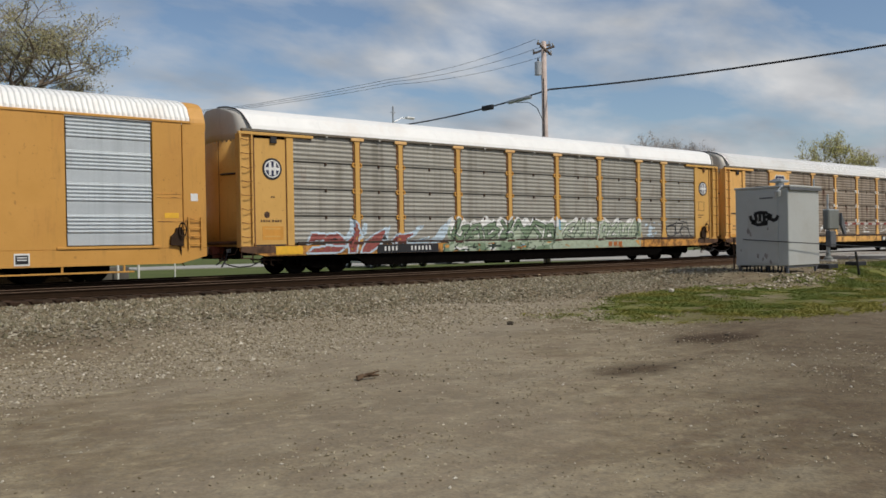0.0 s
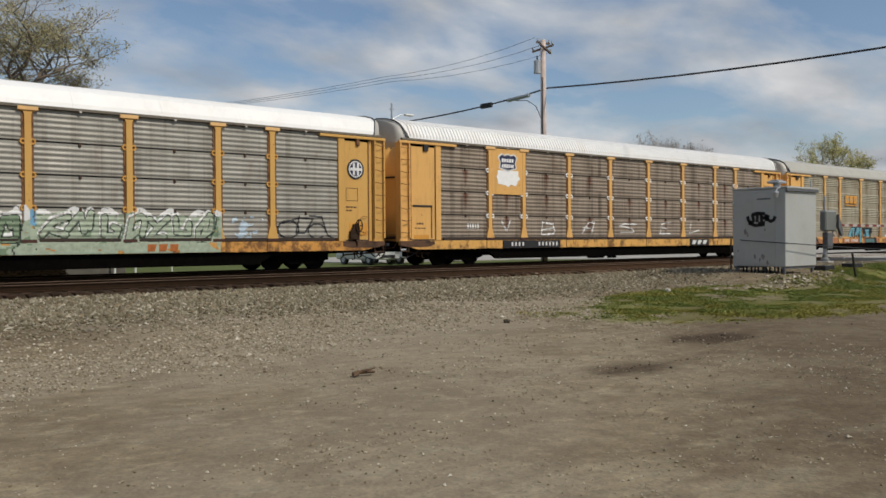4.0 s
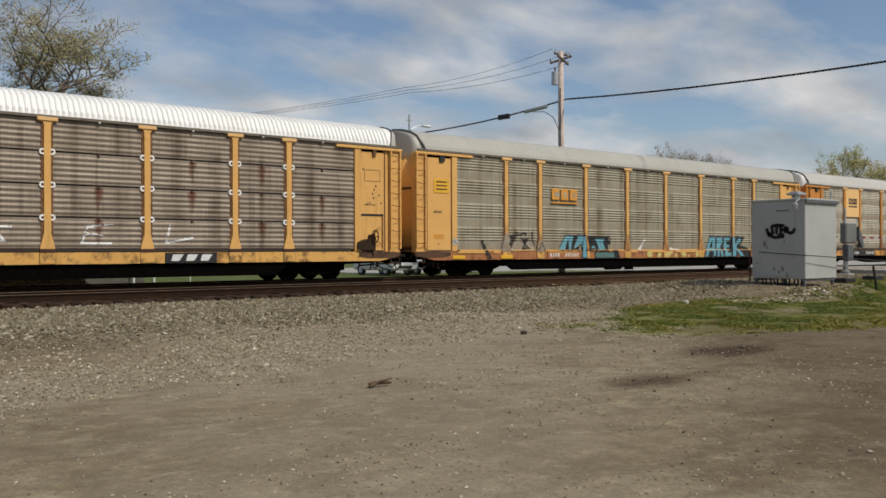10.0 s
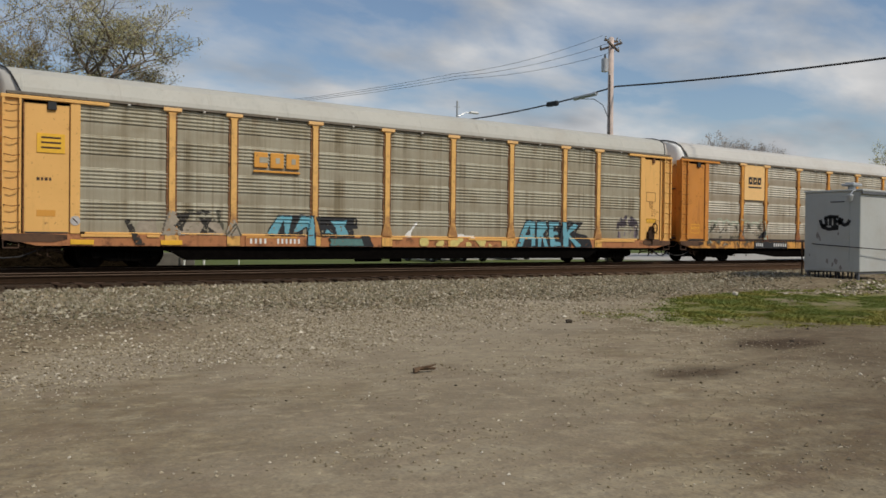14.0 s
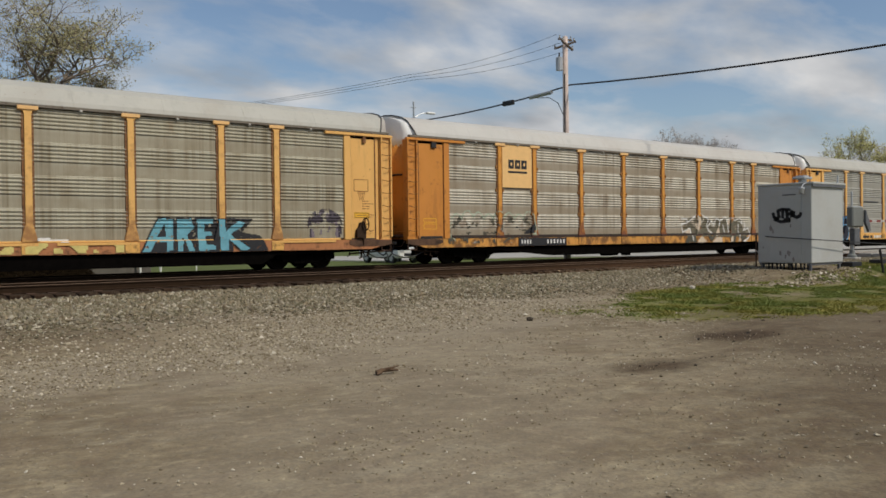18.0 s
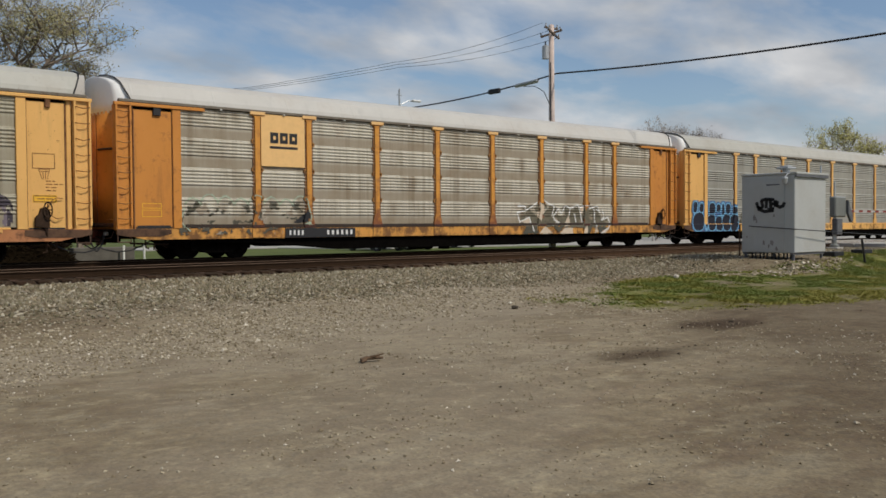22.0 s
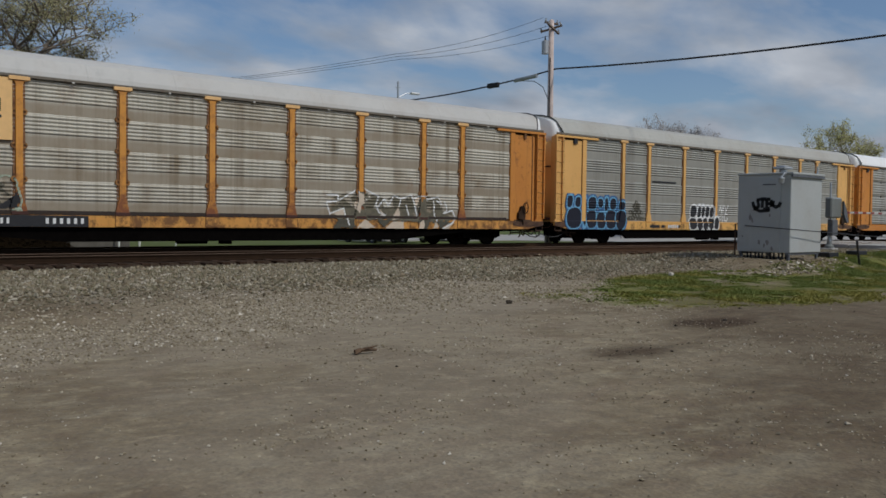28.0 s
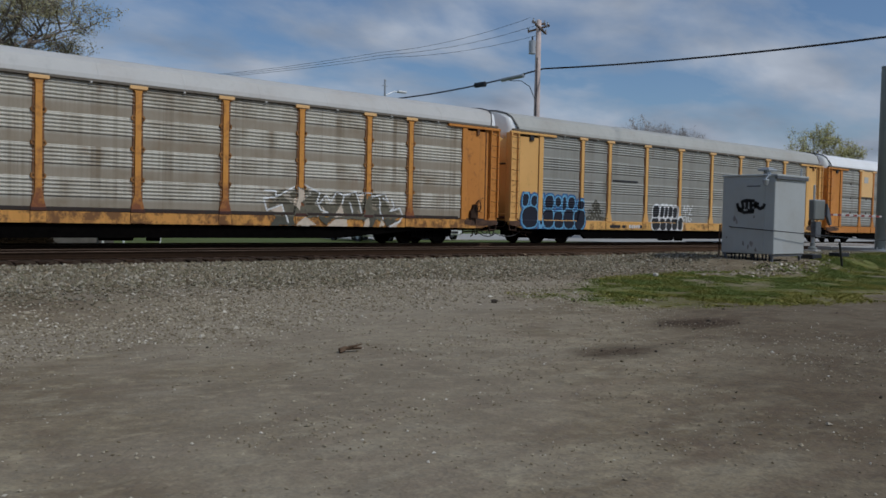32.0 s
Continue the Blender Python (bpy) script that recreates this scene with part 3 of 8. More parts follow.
def roof_shell(x0, x1, ribbed, lift=0.0, cut=0.36):
    """The roof, cut back aslant at both ends towards the eaves."""
    bm = bmesh.new()
    prof = [(y, z + lift) for y, z in ROOF]
    n = int((x1 - x0 - 2 * cut) / (0.165 if ribbed else 2.6))
    w = (x1 - x0 - 2 * cut) / n
    xs = [(x0, 0.0, 1)]
    for i in range(n):
        a = x0 + cut + w * i
        xs += [(a, 0.0, 0), (a + 0.22 * w, 0.0, 0), (a + 0.42 * w, 0.045, 0), (a + 0.68 * w, 0.045, 0), (a + 0.86 * w, 0.0, 0)] if ribbed else [(a, 0.0, 0), (a + 0.02, 0.006, 0), (a + 0.06, 0.006, 0), (a + 0.08, 0.0, 0)]
    xs += [(x1 - cut, 0.0, 0), (x1, 0.0, -1)]
    rings = []
    for x, out, end in xs:
        ring = []
        for i, (y, z) in enumerate(prof):
            k = 0.0 if i in (0, 1, len(prof) - 1, len(prof) - 2) else out
            cy, cz = 1.6, 4.4
            d = math.hypot(y - cy, z - cz)
            back = end * (cut - 0.02) * max(0.0, min(1.0, 1 - (z - 4.9 - lift) / 0.8))
            ring.append(bm.verts.new((x + back, y + (y - cy) / d * k, z + (z - cz) / d * k)))
        rings.append(ring)
    for a, b in zip(rings, rings[1:]):
        for i in range(len(a) - 1):
            bm.faces.new((a[i], b[i], b[i + 1], a[i + 1]))
    bmesh.ops.recalc_face_normals(bm, faces=bm.faces)
    shell = bmesh.ops.solidify(bm, geom=bm.faces[:], thickness=0.04)
    return bm


def roof_seal(x0, cut=0.36, s=1):
    pts = []
    for y, z in ROOF:
        back = (cut - 0.02) * max(0.0, min(1.0, 1 - (z - 4.9) / 0.8))
        pts.append((x0 + s * back, y, z + 0.02))
    return tube(bmesh.new(), pts, 0.026, 5)


def post_mesh(mat, cache={}):
    if mat.name not in cache:
        bm = bmesh.new()
        w = 0.095
        slab(bm, [(-0.21, 1.04), (0.21, 1.04), (0.20, 1.16), (w, 1.55), (w, 4.62), (0.13, 4.70), (0.25, 4.73), (0.25, 4.84),
                  (-0.25, 4.84), (-0.25, 4.73), (-0.13, 4.70), (-w, 4.62), (-w, 1.55), (-0.20, 1.16)], 0.0, 0.12)
        bevelled(bm, 0.008)
        cache[mat.name] = mesh_of("post", bm, mat)
    return cache[mat.name]


def cap_mesh(cache={}):
    if not cache:
        cache[0] = mesh_of("post_cap", bbox(-0.28, 0.28, -0.035, 0.03, 4.735, 4.85, width=0.01), CAP)
    return cache[0]


def foot_mesh(cache={}):
    if not cache:
        cache[0] = mesh_of("post_foot", bbox(-0.22, 0.22, -0.014, 0.03, 1.0, 1.105, width=0.008), FOOT)
    return cache[0]


def flange_mesh(cache={}):
    if not cache:
        bm = bmesh.new()
        for s in (-1, 1):
            box(bm, min(s * 0.09, s * 0.165), max(s * 0.09, s * 0.165), 0.045, 0.13, 1.08, 4.74)
        cache[0] = mesh_of("post_flange", bm, FLANGE)
    return cache[0]


def clip_mesh(mat, cache={}):
    if mat.name not in cache:
        bm = bmesh.new()
        lathe(bm, [(0.042, 0.02), (0.044, -0.03), (0.092, -0.03), (0.096, 0.03)], (0, 0.04, 0), "y", 10)
        cache[mat.name] = mesh_of("sheet_clip", bm, mat)
    return cache[mat.name]


def wheelset_mesh(cache={}):
    if not cache:
        bm = bmesh.new()
        for s in (-1, 1):
            prof = [(0.10, -0.09), (0.14, -0.08), (0.16, -0.03), (0.33, -0.03), (0.36, -0.065), (0.42, -0.065), (0.425, 0.05),
                    (0.452, 0.055), (0.452, 0.075), (0.36, 0.075), (0.33, 0.02), (0.15, 0.02)]
            lathe(bm, [(r, a * -s) for r, a in prof] if s > 0 else [(r, a) for r, a in prof], (0, 0.76 * s, 0), "y", 24)
        lathe(bm, [(0.085, -1.02), (0.085, 1.02)], (0, 0, 0), "y", 12)
        cache[0] = mesh_of("wheelset", bm, WHEEL)
    return cache[0]


def side_frame_mesh(cache={}):
    if not cache:
        bm = bmesh.new()
        slab(bm, [(-1.15, 0.34), (-1.15, 0.58), (-0.72, 0.64), (-0.32, 0.80), (0.32, 0.80), (0.72, 0.64), (1.15, 0.58), (1.15, 0.34), (0.72, 0.30),
                  (0.42, 0.20), (-0.42, 0.20), (-0.72, 0.30)], -0.07, 0.07)
        bevelled(bm, 0.015)
        for x in (-0.86, 0.86):
            lathe(bm, [(0.15, -0.13), (0.15, -0.02)], (x, 0, 0.43), "y", 12)
        for x in (-0.2, 0.0, 0.2):
            lathe(bm, [(0.075, 0.22), (0.075, 0.52)], (x, -0.02, 0), "z", 10)
        cache[0] = mesh_of("side_frame", bm, BLACK)
    return cache[0]


SPIN = []      # wheelsets to be turned with the train's run


def bogie(parent, x):
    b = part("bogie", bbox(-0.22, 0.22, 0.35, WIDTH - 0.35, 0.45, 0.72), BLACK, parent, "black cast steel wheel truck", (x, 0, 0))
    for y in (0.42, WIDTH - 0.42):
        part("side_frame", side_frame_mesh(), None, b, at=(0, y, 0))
    # beams and plank are added to fill and darken the gaps between wheels
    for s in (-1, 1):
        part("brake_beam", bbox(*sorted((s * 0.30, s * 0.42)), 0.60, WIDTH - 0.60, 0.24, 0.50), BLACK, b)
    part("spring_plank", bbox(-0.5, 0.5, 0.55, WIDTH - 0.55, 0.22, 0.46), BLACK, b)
    for dx in (-0.86, 0.86):
        w = part("wheelset", wheelset_mesh(), None, b, "dark steel wheels on an axle", (dx, WIDTH / 2, 0.425))
        SPIN.append(w)
    return b


def ladder(parent, x, mat, z0=1.10, z1=4.72, rungs=8, width=0.42):
    bm = bmesh.new()
    for s in (-1, 1):
        box(bm, x + s * width / 2 - 0.03, x + s * width / 2 + 0.03, -0.035, 0.03, z0, z1)
    lad = part("ladder", bm, mat, parent)
    for i in range(rungs):
        z = z0 + 0.22 + (z1 - z0 - 0.4) * i / (rungs - 1)
        sag = 0.03 + 0.025 * ((i * 7) % 3) / 2
        part("rung", tube(bmesh.new(), [(x - width / 2, -0.02, z), (x - width / 2 + 0.05, -0.085, z - 0.01), (x, -0.10, z - sag), (x + width / 2 - 0.05, -0.085, z - 0.01),
                                        (x + width / 2, -0.02, z)], 0.015, 5), RUNG, lad)
    return lad


def bulge(y):
    """How far the curved end lies inside the car's end plane at y."""
    return 0.12 - 0.32 * (1 - ((y - 1.6) / 1.44) ** 2)


def end_face(x, s, levels, back):
    """A curved end shell: levels of (height, half width), closed back to a depth inside the car."""
    bm = bmesh.new()
    n = 14
    rows = [[bm.verts.new((x + s * bulge(1.6 - hw + 2 * hw * k / n), 1.6 - hw + 2 * hw * k / n, z)) for k in range(n + 1)] for z, hw in levels]
    for a, b in zip(rows, rows[1:]):
        for k in range(n):
            bm.faces.new((a[k], a[k + 1], b[k + 1], b[k]))
    rim = [r[0] for r in rows] + rows[-1][1:-1] + [r[-1] for r in rows[::-1]] + rows[0][-2:0:-1]
    inner = [bm.verts.new((x + s * back, v.co.y, v.co.z)) for v in rim]
    m = len(rim)
    for i in range(m):
        bm.faces.new((rim[i], rim[(i + 1) % m], inner[(i + 1) % m], inner[i]))
    bmesh.ops.recalc_face_normals(bm, faces=bm.faces)
    return bm


def frame_of(panel, x0, x1, z0, z1, mat, w=0.02):
    """A painted outline on a corner sheet."""
    for a, b, c, d in ((x0, x1, z0, z0 + w), (x0, x1, z1 - w, z1), (x0, x0 + w, z0 + w, z1 - w), (x1 - w, x1, z0 + w, z1 - w)):
        part("frame_mark", bbox(a, b, 0.050, 0.056, c, d, width=0.001), mat, panel)


def small_print(panel, x0, z, widths, mat, high=0.05):
    x = x0
    for w in widths:
        part("stencil_bar", bbox(x, x + w, 0.050, 0.056, z, z + high, width=0.001), mat, panel)
        x += w + 0.035


def panel_marks(panel, left, body, marks, p0, p1, m0, m1):
    """What is painted, bolted or cut into a corner sheet; each car has its own."""
    if marks == "badges":
        nt = part("notice", bbox(m0 + 0.04, m1 + 0.14, 0.048, 0.056, 1.20, 1.66, width=0.002), SIGN_AMBER, panel, "faded yellow notice with small print")
        for z in (1.30, 1.56):
            part("print_line", bbox(m0 + 0.12, m1 + 0.02, 0.044, 0.049, z, z + 0.04, width=0.001), body, nt)
        if left:
            small_print(panel, m0 - 0.02, 1.80, (0.06, 0.07, 0.05, 0.06, 0.02, 0.07, 0.06, 0.07, 0.05), RUST, 0.08)
            small_print(panel, m0 + 0.38, 2.62, (0.06, 0.05), RUST, 0.06)
            part("valve_mark", lathe(bmesh.new(), [(0.11, 0.050), (0.11, 0.056)], (m0 + 0.22, 0, 2.05), "y", 12), RUST, panel)
        else:
            frame_of(panel, m0 - 0.1, m0 + 0.42, 2.45, 2.92, RUST)
            small_print(panel, m0 - 0.1, 2.20, (0.16, 0.1, 0.12), RUST)
            small_print(panel, m0 - 0.1, 2.08, (0.1, 0.12), RUST)
    elif marks == "drop":
        part("drop_edge", bbox(m0 - 0.15, m1 + 0.12, 0.030, 0.058, 2.30, 2.37, width=0.003), INK, panel)
        part("drop_edge", bbox(m1 + 0.06, m1 + 0.12, 0.040, 0.058, 1.1, 2.30, width=0.003), FLANGE, panel)
        if left:
            small_print(panel, m0 + 0.05, 1.62, (0.08, 0.1, 0.08), RUST, 0.07)
            small_print(panel, m0 - 0.05, 1.46, (0.1, 0.14, 0.1, 0.08), RUST, 0.04)
            part("notice", bbox(m0 - 0.1, m1 - 0.05, 0.048, 0.056, 1.05, 1.22, width=0.002), SIGN_AMBER, panel, "faded yellow notice")
        else:
            frame_of(panel, m0, m1, 3.55, 3.97, FLANGE)
            for mx, z in ((0.36, 3.1), (0.42, 3.25), (0.50, 3.38), (0.40, 2.95), (0.64, 3.05), (0.14, 2.72), (0.24, 2.78), (0.74, 2.76), (-0.05, 3.98)):
                part("rust_hole", lathe(bmesh.new(), [(0.036, 0.046), (0.036, 0.058)], (m0 + mx, 0, z), "y", 7), RUST, panel)
            small_print(panel, m0, 2.68, (0.08, 0.1, 0.08, 0.1), FLANGE, 0.04)
    elif marks == "hoop" and not left:
        frame_of(panel, m0 - 0.02, m0 + 0.60, 2.72, 3.16, RUNG, 0.026)
        frame_of(panel, m0 + 0.15, m0 + 0.45, 2.64, 2.72, RUNG)
        for i in range(4):
            part("frame_mark", tube(bmesh.new(), [(m0 + 0.18 + 0.08 * i, 0.054, 2.64), (m0 + 0.24 + 0.05 * i, 0.054, 2.42)], 0.010, 4), RUNG, panel)
        part("fold_line", bbox(m0 - 0.22, m0 - 0.20, 0.050, 0.056, 2.35, 3.05, width=0.001), FLANGE, panel)
        for z, ws in ((2.36, (0.14, 0.08)), (2.27, (0.18, 0.12, 0.1)), (2.18, (0.1, 0.16)), (2.09, (0.14, 0.1))):
            small_print(panel, m0 + 0.34, z, ws, RUNG, 0.03)
        nt = part("notice", bbox(m0 - 0.02, m0 + 0.64, 0.051, 0.056, 1.76, 1.98, width=0.002), SIGN_YELLOW, panel, "yellow notice with a dark rim")
        for a, b, z, q in ((m0, m0 + 0.62, 1.775, 1.80), (m0, m0 + 0.62, 1.94, 1.965), (m0, m0 + 0.02, 1.80, 1.94), (m0 + 0.60, m0 + 0.62, 1.80, 1.94), (m0 + 0.10, m0 + 0.30, 1.855, 1.885), (m0 + 0.34, m0 + 0.52, 1.855, 1.885)):
            part("print_line", bbox(a, b, 0.046, 0.052, z, q, width=0.001), RUNG, nt)
    elif marks == "hoop":
        small_print(panel, m0 + 0.1, 2.48, (0.08, 0.06, 0.08, 0.06), RUST, 0.09)
        part("notice", bbox(m0 + 0.1, m1 - 0.1, 0.048, 0.056, 1.48, 1.66, width=0.002), SIGN_AMBER, panel, "faded yellow notice")
    elif marks == "boxes" and left:
        for z0, z1 in ((1.62, 1.78), (1.36, 1.58)):
            frame_of(panel, m0, m1 - 0.08, z0, z1, SIGN_YELLOW)
        part("slot", bbox(p0 + 0.1, p1 - 0.1, 0.03, 0.06, 1.02, 1.10, width=0.003), INK, panel)


def end_parts(car, left, body, upper, marks):
    """The end's doors, corner posts, ladder and coupler."""
    x = 0.0 if left else LENGTH
    s = 1 if left else -1
    door = part("end_door", end_face(x, s, [(1.0, 1.44), (2.2, 1.44), (3.4, 1.44), (4.56, 1.44)], 0.34), body, car, "curved painted steel end door", smooth=True)
    dome = [(4.50, 1.46), (4.80, 1.46)] + [(z - 0.06, 1.6 - max(y, 0.14)) for y, z in ROOF_EDGE[2:-1]] + [(5.68, 0.30)]
    part("end_hood", end_face(x, s, dome, 0.60), upper, car, "rounded pale end hood under the roof", smooth=True)
    part("door_seam", tube(bmesh.new(), [(x + s * (bulge(1.15) - 0.004), 1.15, 1.0), (x + s * (bulge(1.15) - 0.004), 1.15, 4.5)], 0.012, 4), FLANGE, door)
    part("door_bar", tube(bmesh.new(), [(x + s * (bulge(y) - 0.03), y, 3.42) for y in (0.34, 0.55, 0.8, 1.0)], 0.035, 5), INK, door, "dark locking bar")
    part("door_skirt", tube(bmesh.new(), [(x + s * (bulge(y) - 0.005), y, 1.12) for y in (0.3, 0.6, 0.95, 1.3, 1.6, 2.0)], 0.06, 5), END_GRIME_SHADE, door)
    # corner sheet, plain steel, with its posts
    p0, p1 = (0.54, END_L - 0.3) if left else (END_R + 0.3, LENGTH - 0.70)
    panel = part("corner_panel", bbox(p0, p1, 0.055, 0.13, 1.0, 4.62), body, car, "flat painted corner sheet")
    part("panel_edge", bbox(p0 - 0.01, p0 + 0.03, 0.03, 0.056, 1.02, 4.60, width=0.004), FLANGE, panel)
    part("panel_edge", bbox(p1 - 0.03, p1 + 0.01, 0.03, 0.056, 1.02, 4.60, width=0.004), FLANGE, panel)
    # black strip for the shade between panel top and eave plate
    part("header_slot", bbox(p0 + 0.03, p1 - 0.03, 0.09, 0.14, 4.60, 4.72, width=0.004), BLACK, panel)
    part("lock_box", bbox(*((p1 - 0.62, p1 - 0.38) if left else (p0 + 0.52, p0 + 0.66)), -0.02, 0.06, 4.46, 4.70), INK if left else FLANGE, panel)
    part("seam_foot", bbox(p0 + 0.05, p1 - 0.05, 0.04, 0.06, 1.0, 1.05, width=0.004), INK, panel)
    q = END_L if left else END_R
    part("end_post", bbox(*((q - 0.31, q - 0.04) if left else (q + 0.04, q + 0.31)), 0.0, 0.13, 1.0, 4.74), body, car)
    part("corner_post", bbox(min(x, x + s * 0.50), max(x, x + s * 0.50), 0.05, 0.30, 0.96, 4.74), body, car)
    if not left:
        part("corner_web", bbox(x - 0.67, x - 0.54, 0.075, 0.14, 1.0, 4.70), body, car)
    c0, c1 = (-0.04, END_L + 0.75) if left else (END_R - 0.75, LENGTH + 0.04)
    part("eave_plate", bbox(c0, c1, -0.04, 0.09, 4.70, 4.80), body, car)
    ladder(car, x + s * 0.24, body)
    m0, m1 = (p0 + 0.25, p0 + 0.95) if left else (p1 - 0.9, p1 - 0.2)
    panel_marks(panel, left, body, marks, p0, p1, m0, m1)
    # step below the ladder, coupler and hose
    st = bmesh.new()
    for dx in (0.04, 0.44):
        tube(st, [(x + s * dx, 0.06, 1.0), (x + s * dx, 0.04, 0.60)], 0.018, 5)
    for z in (0.60,):
        tube(st, [(x + s * 0.04, 0.04, z), (x + s * 0.44, 0.04, z)], 0.018, 5)
    part("step", st, RUST, car)
    bm = bevelled(box(bmesh.new(), min(x, x - s * 0.30), max(x, x - s * 0.30), 1.47, 1.73, 0.72, 1.02), 0.03)
    box(bm, min(x, x + s * 1.2), max(x, x + s * 1.2), 1.45, 1.75, 0.70, 1.0)
    part("coupler", bm, PRIMER, car, "rusty red knuckle coupler")
    part("draft_box", bbox(*sorted((x + s * 0.02, x - s * 0.06)), 1.2, 2.0, 0.62, 1.08), PRIMER, car)
    part("uncoupling_lever", tube(bmesh.new(), [(x - s * 0.05, 0.15, 0.92), (x - s * 0.08, 0.30, 0.74), (x - s * 0.10, 0.9, 0.70), (x - s * 0.16, 1.40, 0.78)], 0.018, 5), RUST, car)
    part("grab_iron", tube(bmesh.new(), [(x - s * 0.01, 0.25, 1.28), (x - s * 0.07, 0.25, 1.28), (x - s * 0.07, 0.70, 1.28), (x - s * 0.01, 0.70, 1.28)], 0.014, 5), body, car)
    part("end_sill", bbox(*sorted((x + s * 0.16, x + s * 0.03)), 0.15, WIDTH - 0.15, 0.58, 0.98), BLACK, car, "black end sill")
    part("crossover_step", bbox(*sorted((x + s * 0.02, x - s * 0.16)), 0.45, 1.15, 0.955, 0.985, width=0.004), GEAR, car)
    hg = bmesh.new()
    for dx, y, low in ((0.95, 0.22, 0.42), (1.22, 0.22, 0.36), (1.60, 0.4, 0.44), (0.70, 0.5, 0.46)):
        tube(hg, [(x + s * dx, y, 0.85), (x + s * dx, y, low), (x + s * (dx + 0.10), y, low - 0.03)], 0.028, 5)
    tube(hg, [(x + s * 0.5, 0.3, 0.56), (x + s * 1.7, 0.3, 0.50)], 0.03, 5)
    part("brake_hanger", hg, GEAR, car, "greasy brake hangers and rod")
    part("hose_bracket", bbox(*sorted((x - s * 0.02, x - s * 0.30)), 0.92, 1.0, 0.52, 0.60, width=0.004), RUST, car)
    part("air_hose", tube(bmesh.new(), [(x - s * 0.1, 0.75, 0.86), (x - s * 0.2, 0.72, 0.55), (x - s * 0.33, 0.72, 0.34), (x - s * 0.36, 0.72, 0.33)], 0.026, 6), INK, car)
    part("train_line", tube(bmesh.new(), [(x + s * 1.3, 0.30, 0.72), (x + s * 0.9, 0.28, 0.50), (x + s * 0.5, 0.30, 0.34), (x + s * 0.1, 0.36, 0.31), (x - s * 0.2, 0.44, 0.38), (x - s * 0.36, 0.50, 0.46)], 0.022, 5), INK, car, "drooping black hose")
    part("angle_cock", bbox(*sorted((x - s * 0.02, x - s * 0.14)), 0.66, 0.80, 0.80, 0.92, width=0.01), GALV, car)
    part("air_hose", tube(bmesh.new(), [(x, 1.2, 0.85), (x - s * 0.12, 1.15, 0.55), (x - s * 0.3, 1.1, 0.42), (x - s * 0.36, 1.1, 0.40)], 0.025, 6), INK, car)


def brake_wheel(car, x, wide=1.0):
    g = part("hand_brake", slab(bmesh.new(), [(x - 0.64 * wide, 1.08), (x + 0.12, 1.04), (x + 0.15, 1.48), (x + 0.05, 1.64), (x - 0.10, 1.60), (x - 0.14, 1.46), (x - 0.40 * wide, 1.42), (x - 0.62 * wide, 1.34)], -0.08, 0.05), GEAR, car, "dark hand brake gear and wheel")
    bm = bmesh.new()
    for k in range(16):
        a, b = k * math.tau / 16, (k + 1) * math.tau / 16
        tube(bm, [(x + 0.06 + 0.10 * math.cos(a), -0.16 - 0.05 * math.cos(a), 1.55 + 0.22 * math.sin(a)), (x + 0.06 + 0.10 * math.cos(b), -0.16 - 0.05 * math.cos(b), 1.55 + 0.22 * math.sin(b))], 0.022, 4)
    for k in range(4):
        a = k * math.tau / 4
        tube(bm, [(x + 0.06, -0.10, 1.55), (x + 0.06 + 0.10 * math.cos(a), -0.16 - 0.05 * math.cos(a), 1.55 + 0.22 * math.sin(a))], 0.016, 4)
    part("brake_wheel", bm, GEAR, g)
    part("brake_rod", tube(bmesh.new(), [(x + 0.1, 0.0, 1.62), (x + 0.22, -0.04, 1.84), (x + 0.34, -0.03, 1.90), (x + 0.52, 0.0, 1.88)], 0.014, 5), RUNG, g)
    part("brake_rod", tube(bmesh.new(), [(x + 0.12, -0.02, 1.42), (x + 0.34, -0.05, 1.30), (x + 0.52, 0.0, 1.34)], 0.014, 5), RUNG, g)
    part("brake_chain", tube(bmesh.new(), [(x - 0.02, -0.04, 1.2), (x + 0.06, -0.02, 0.9), (x + 0.10, 0.1, 0.55), (x + 0.30, 0.3, 0.42)], 0.022, 5), GEAR, g)


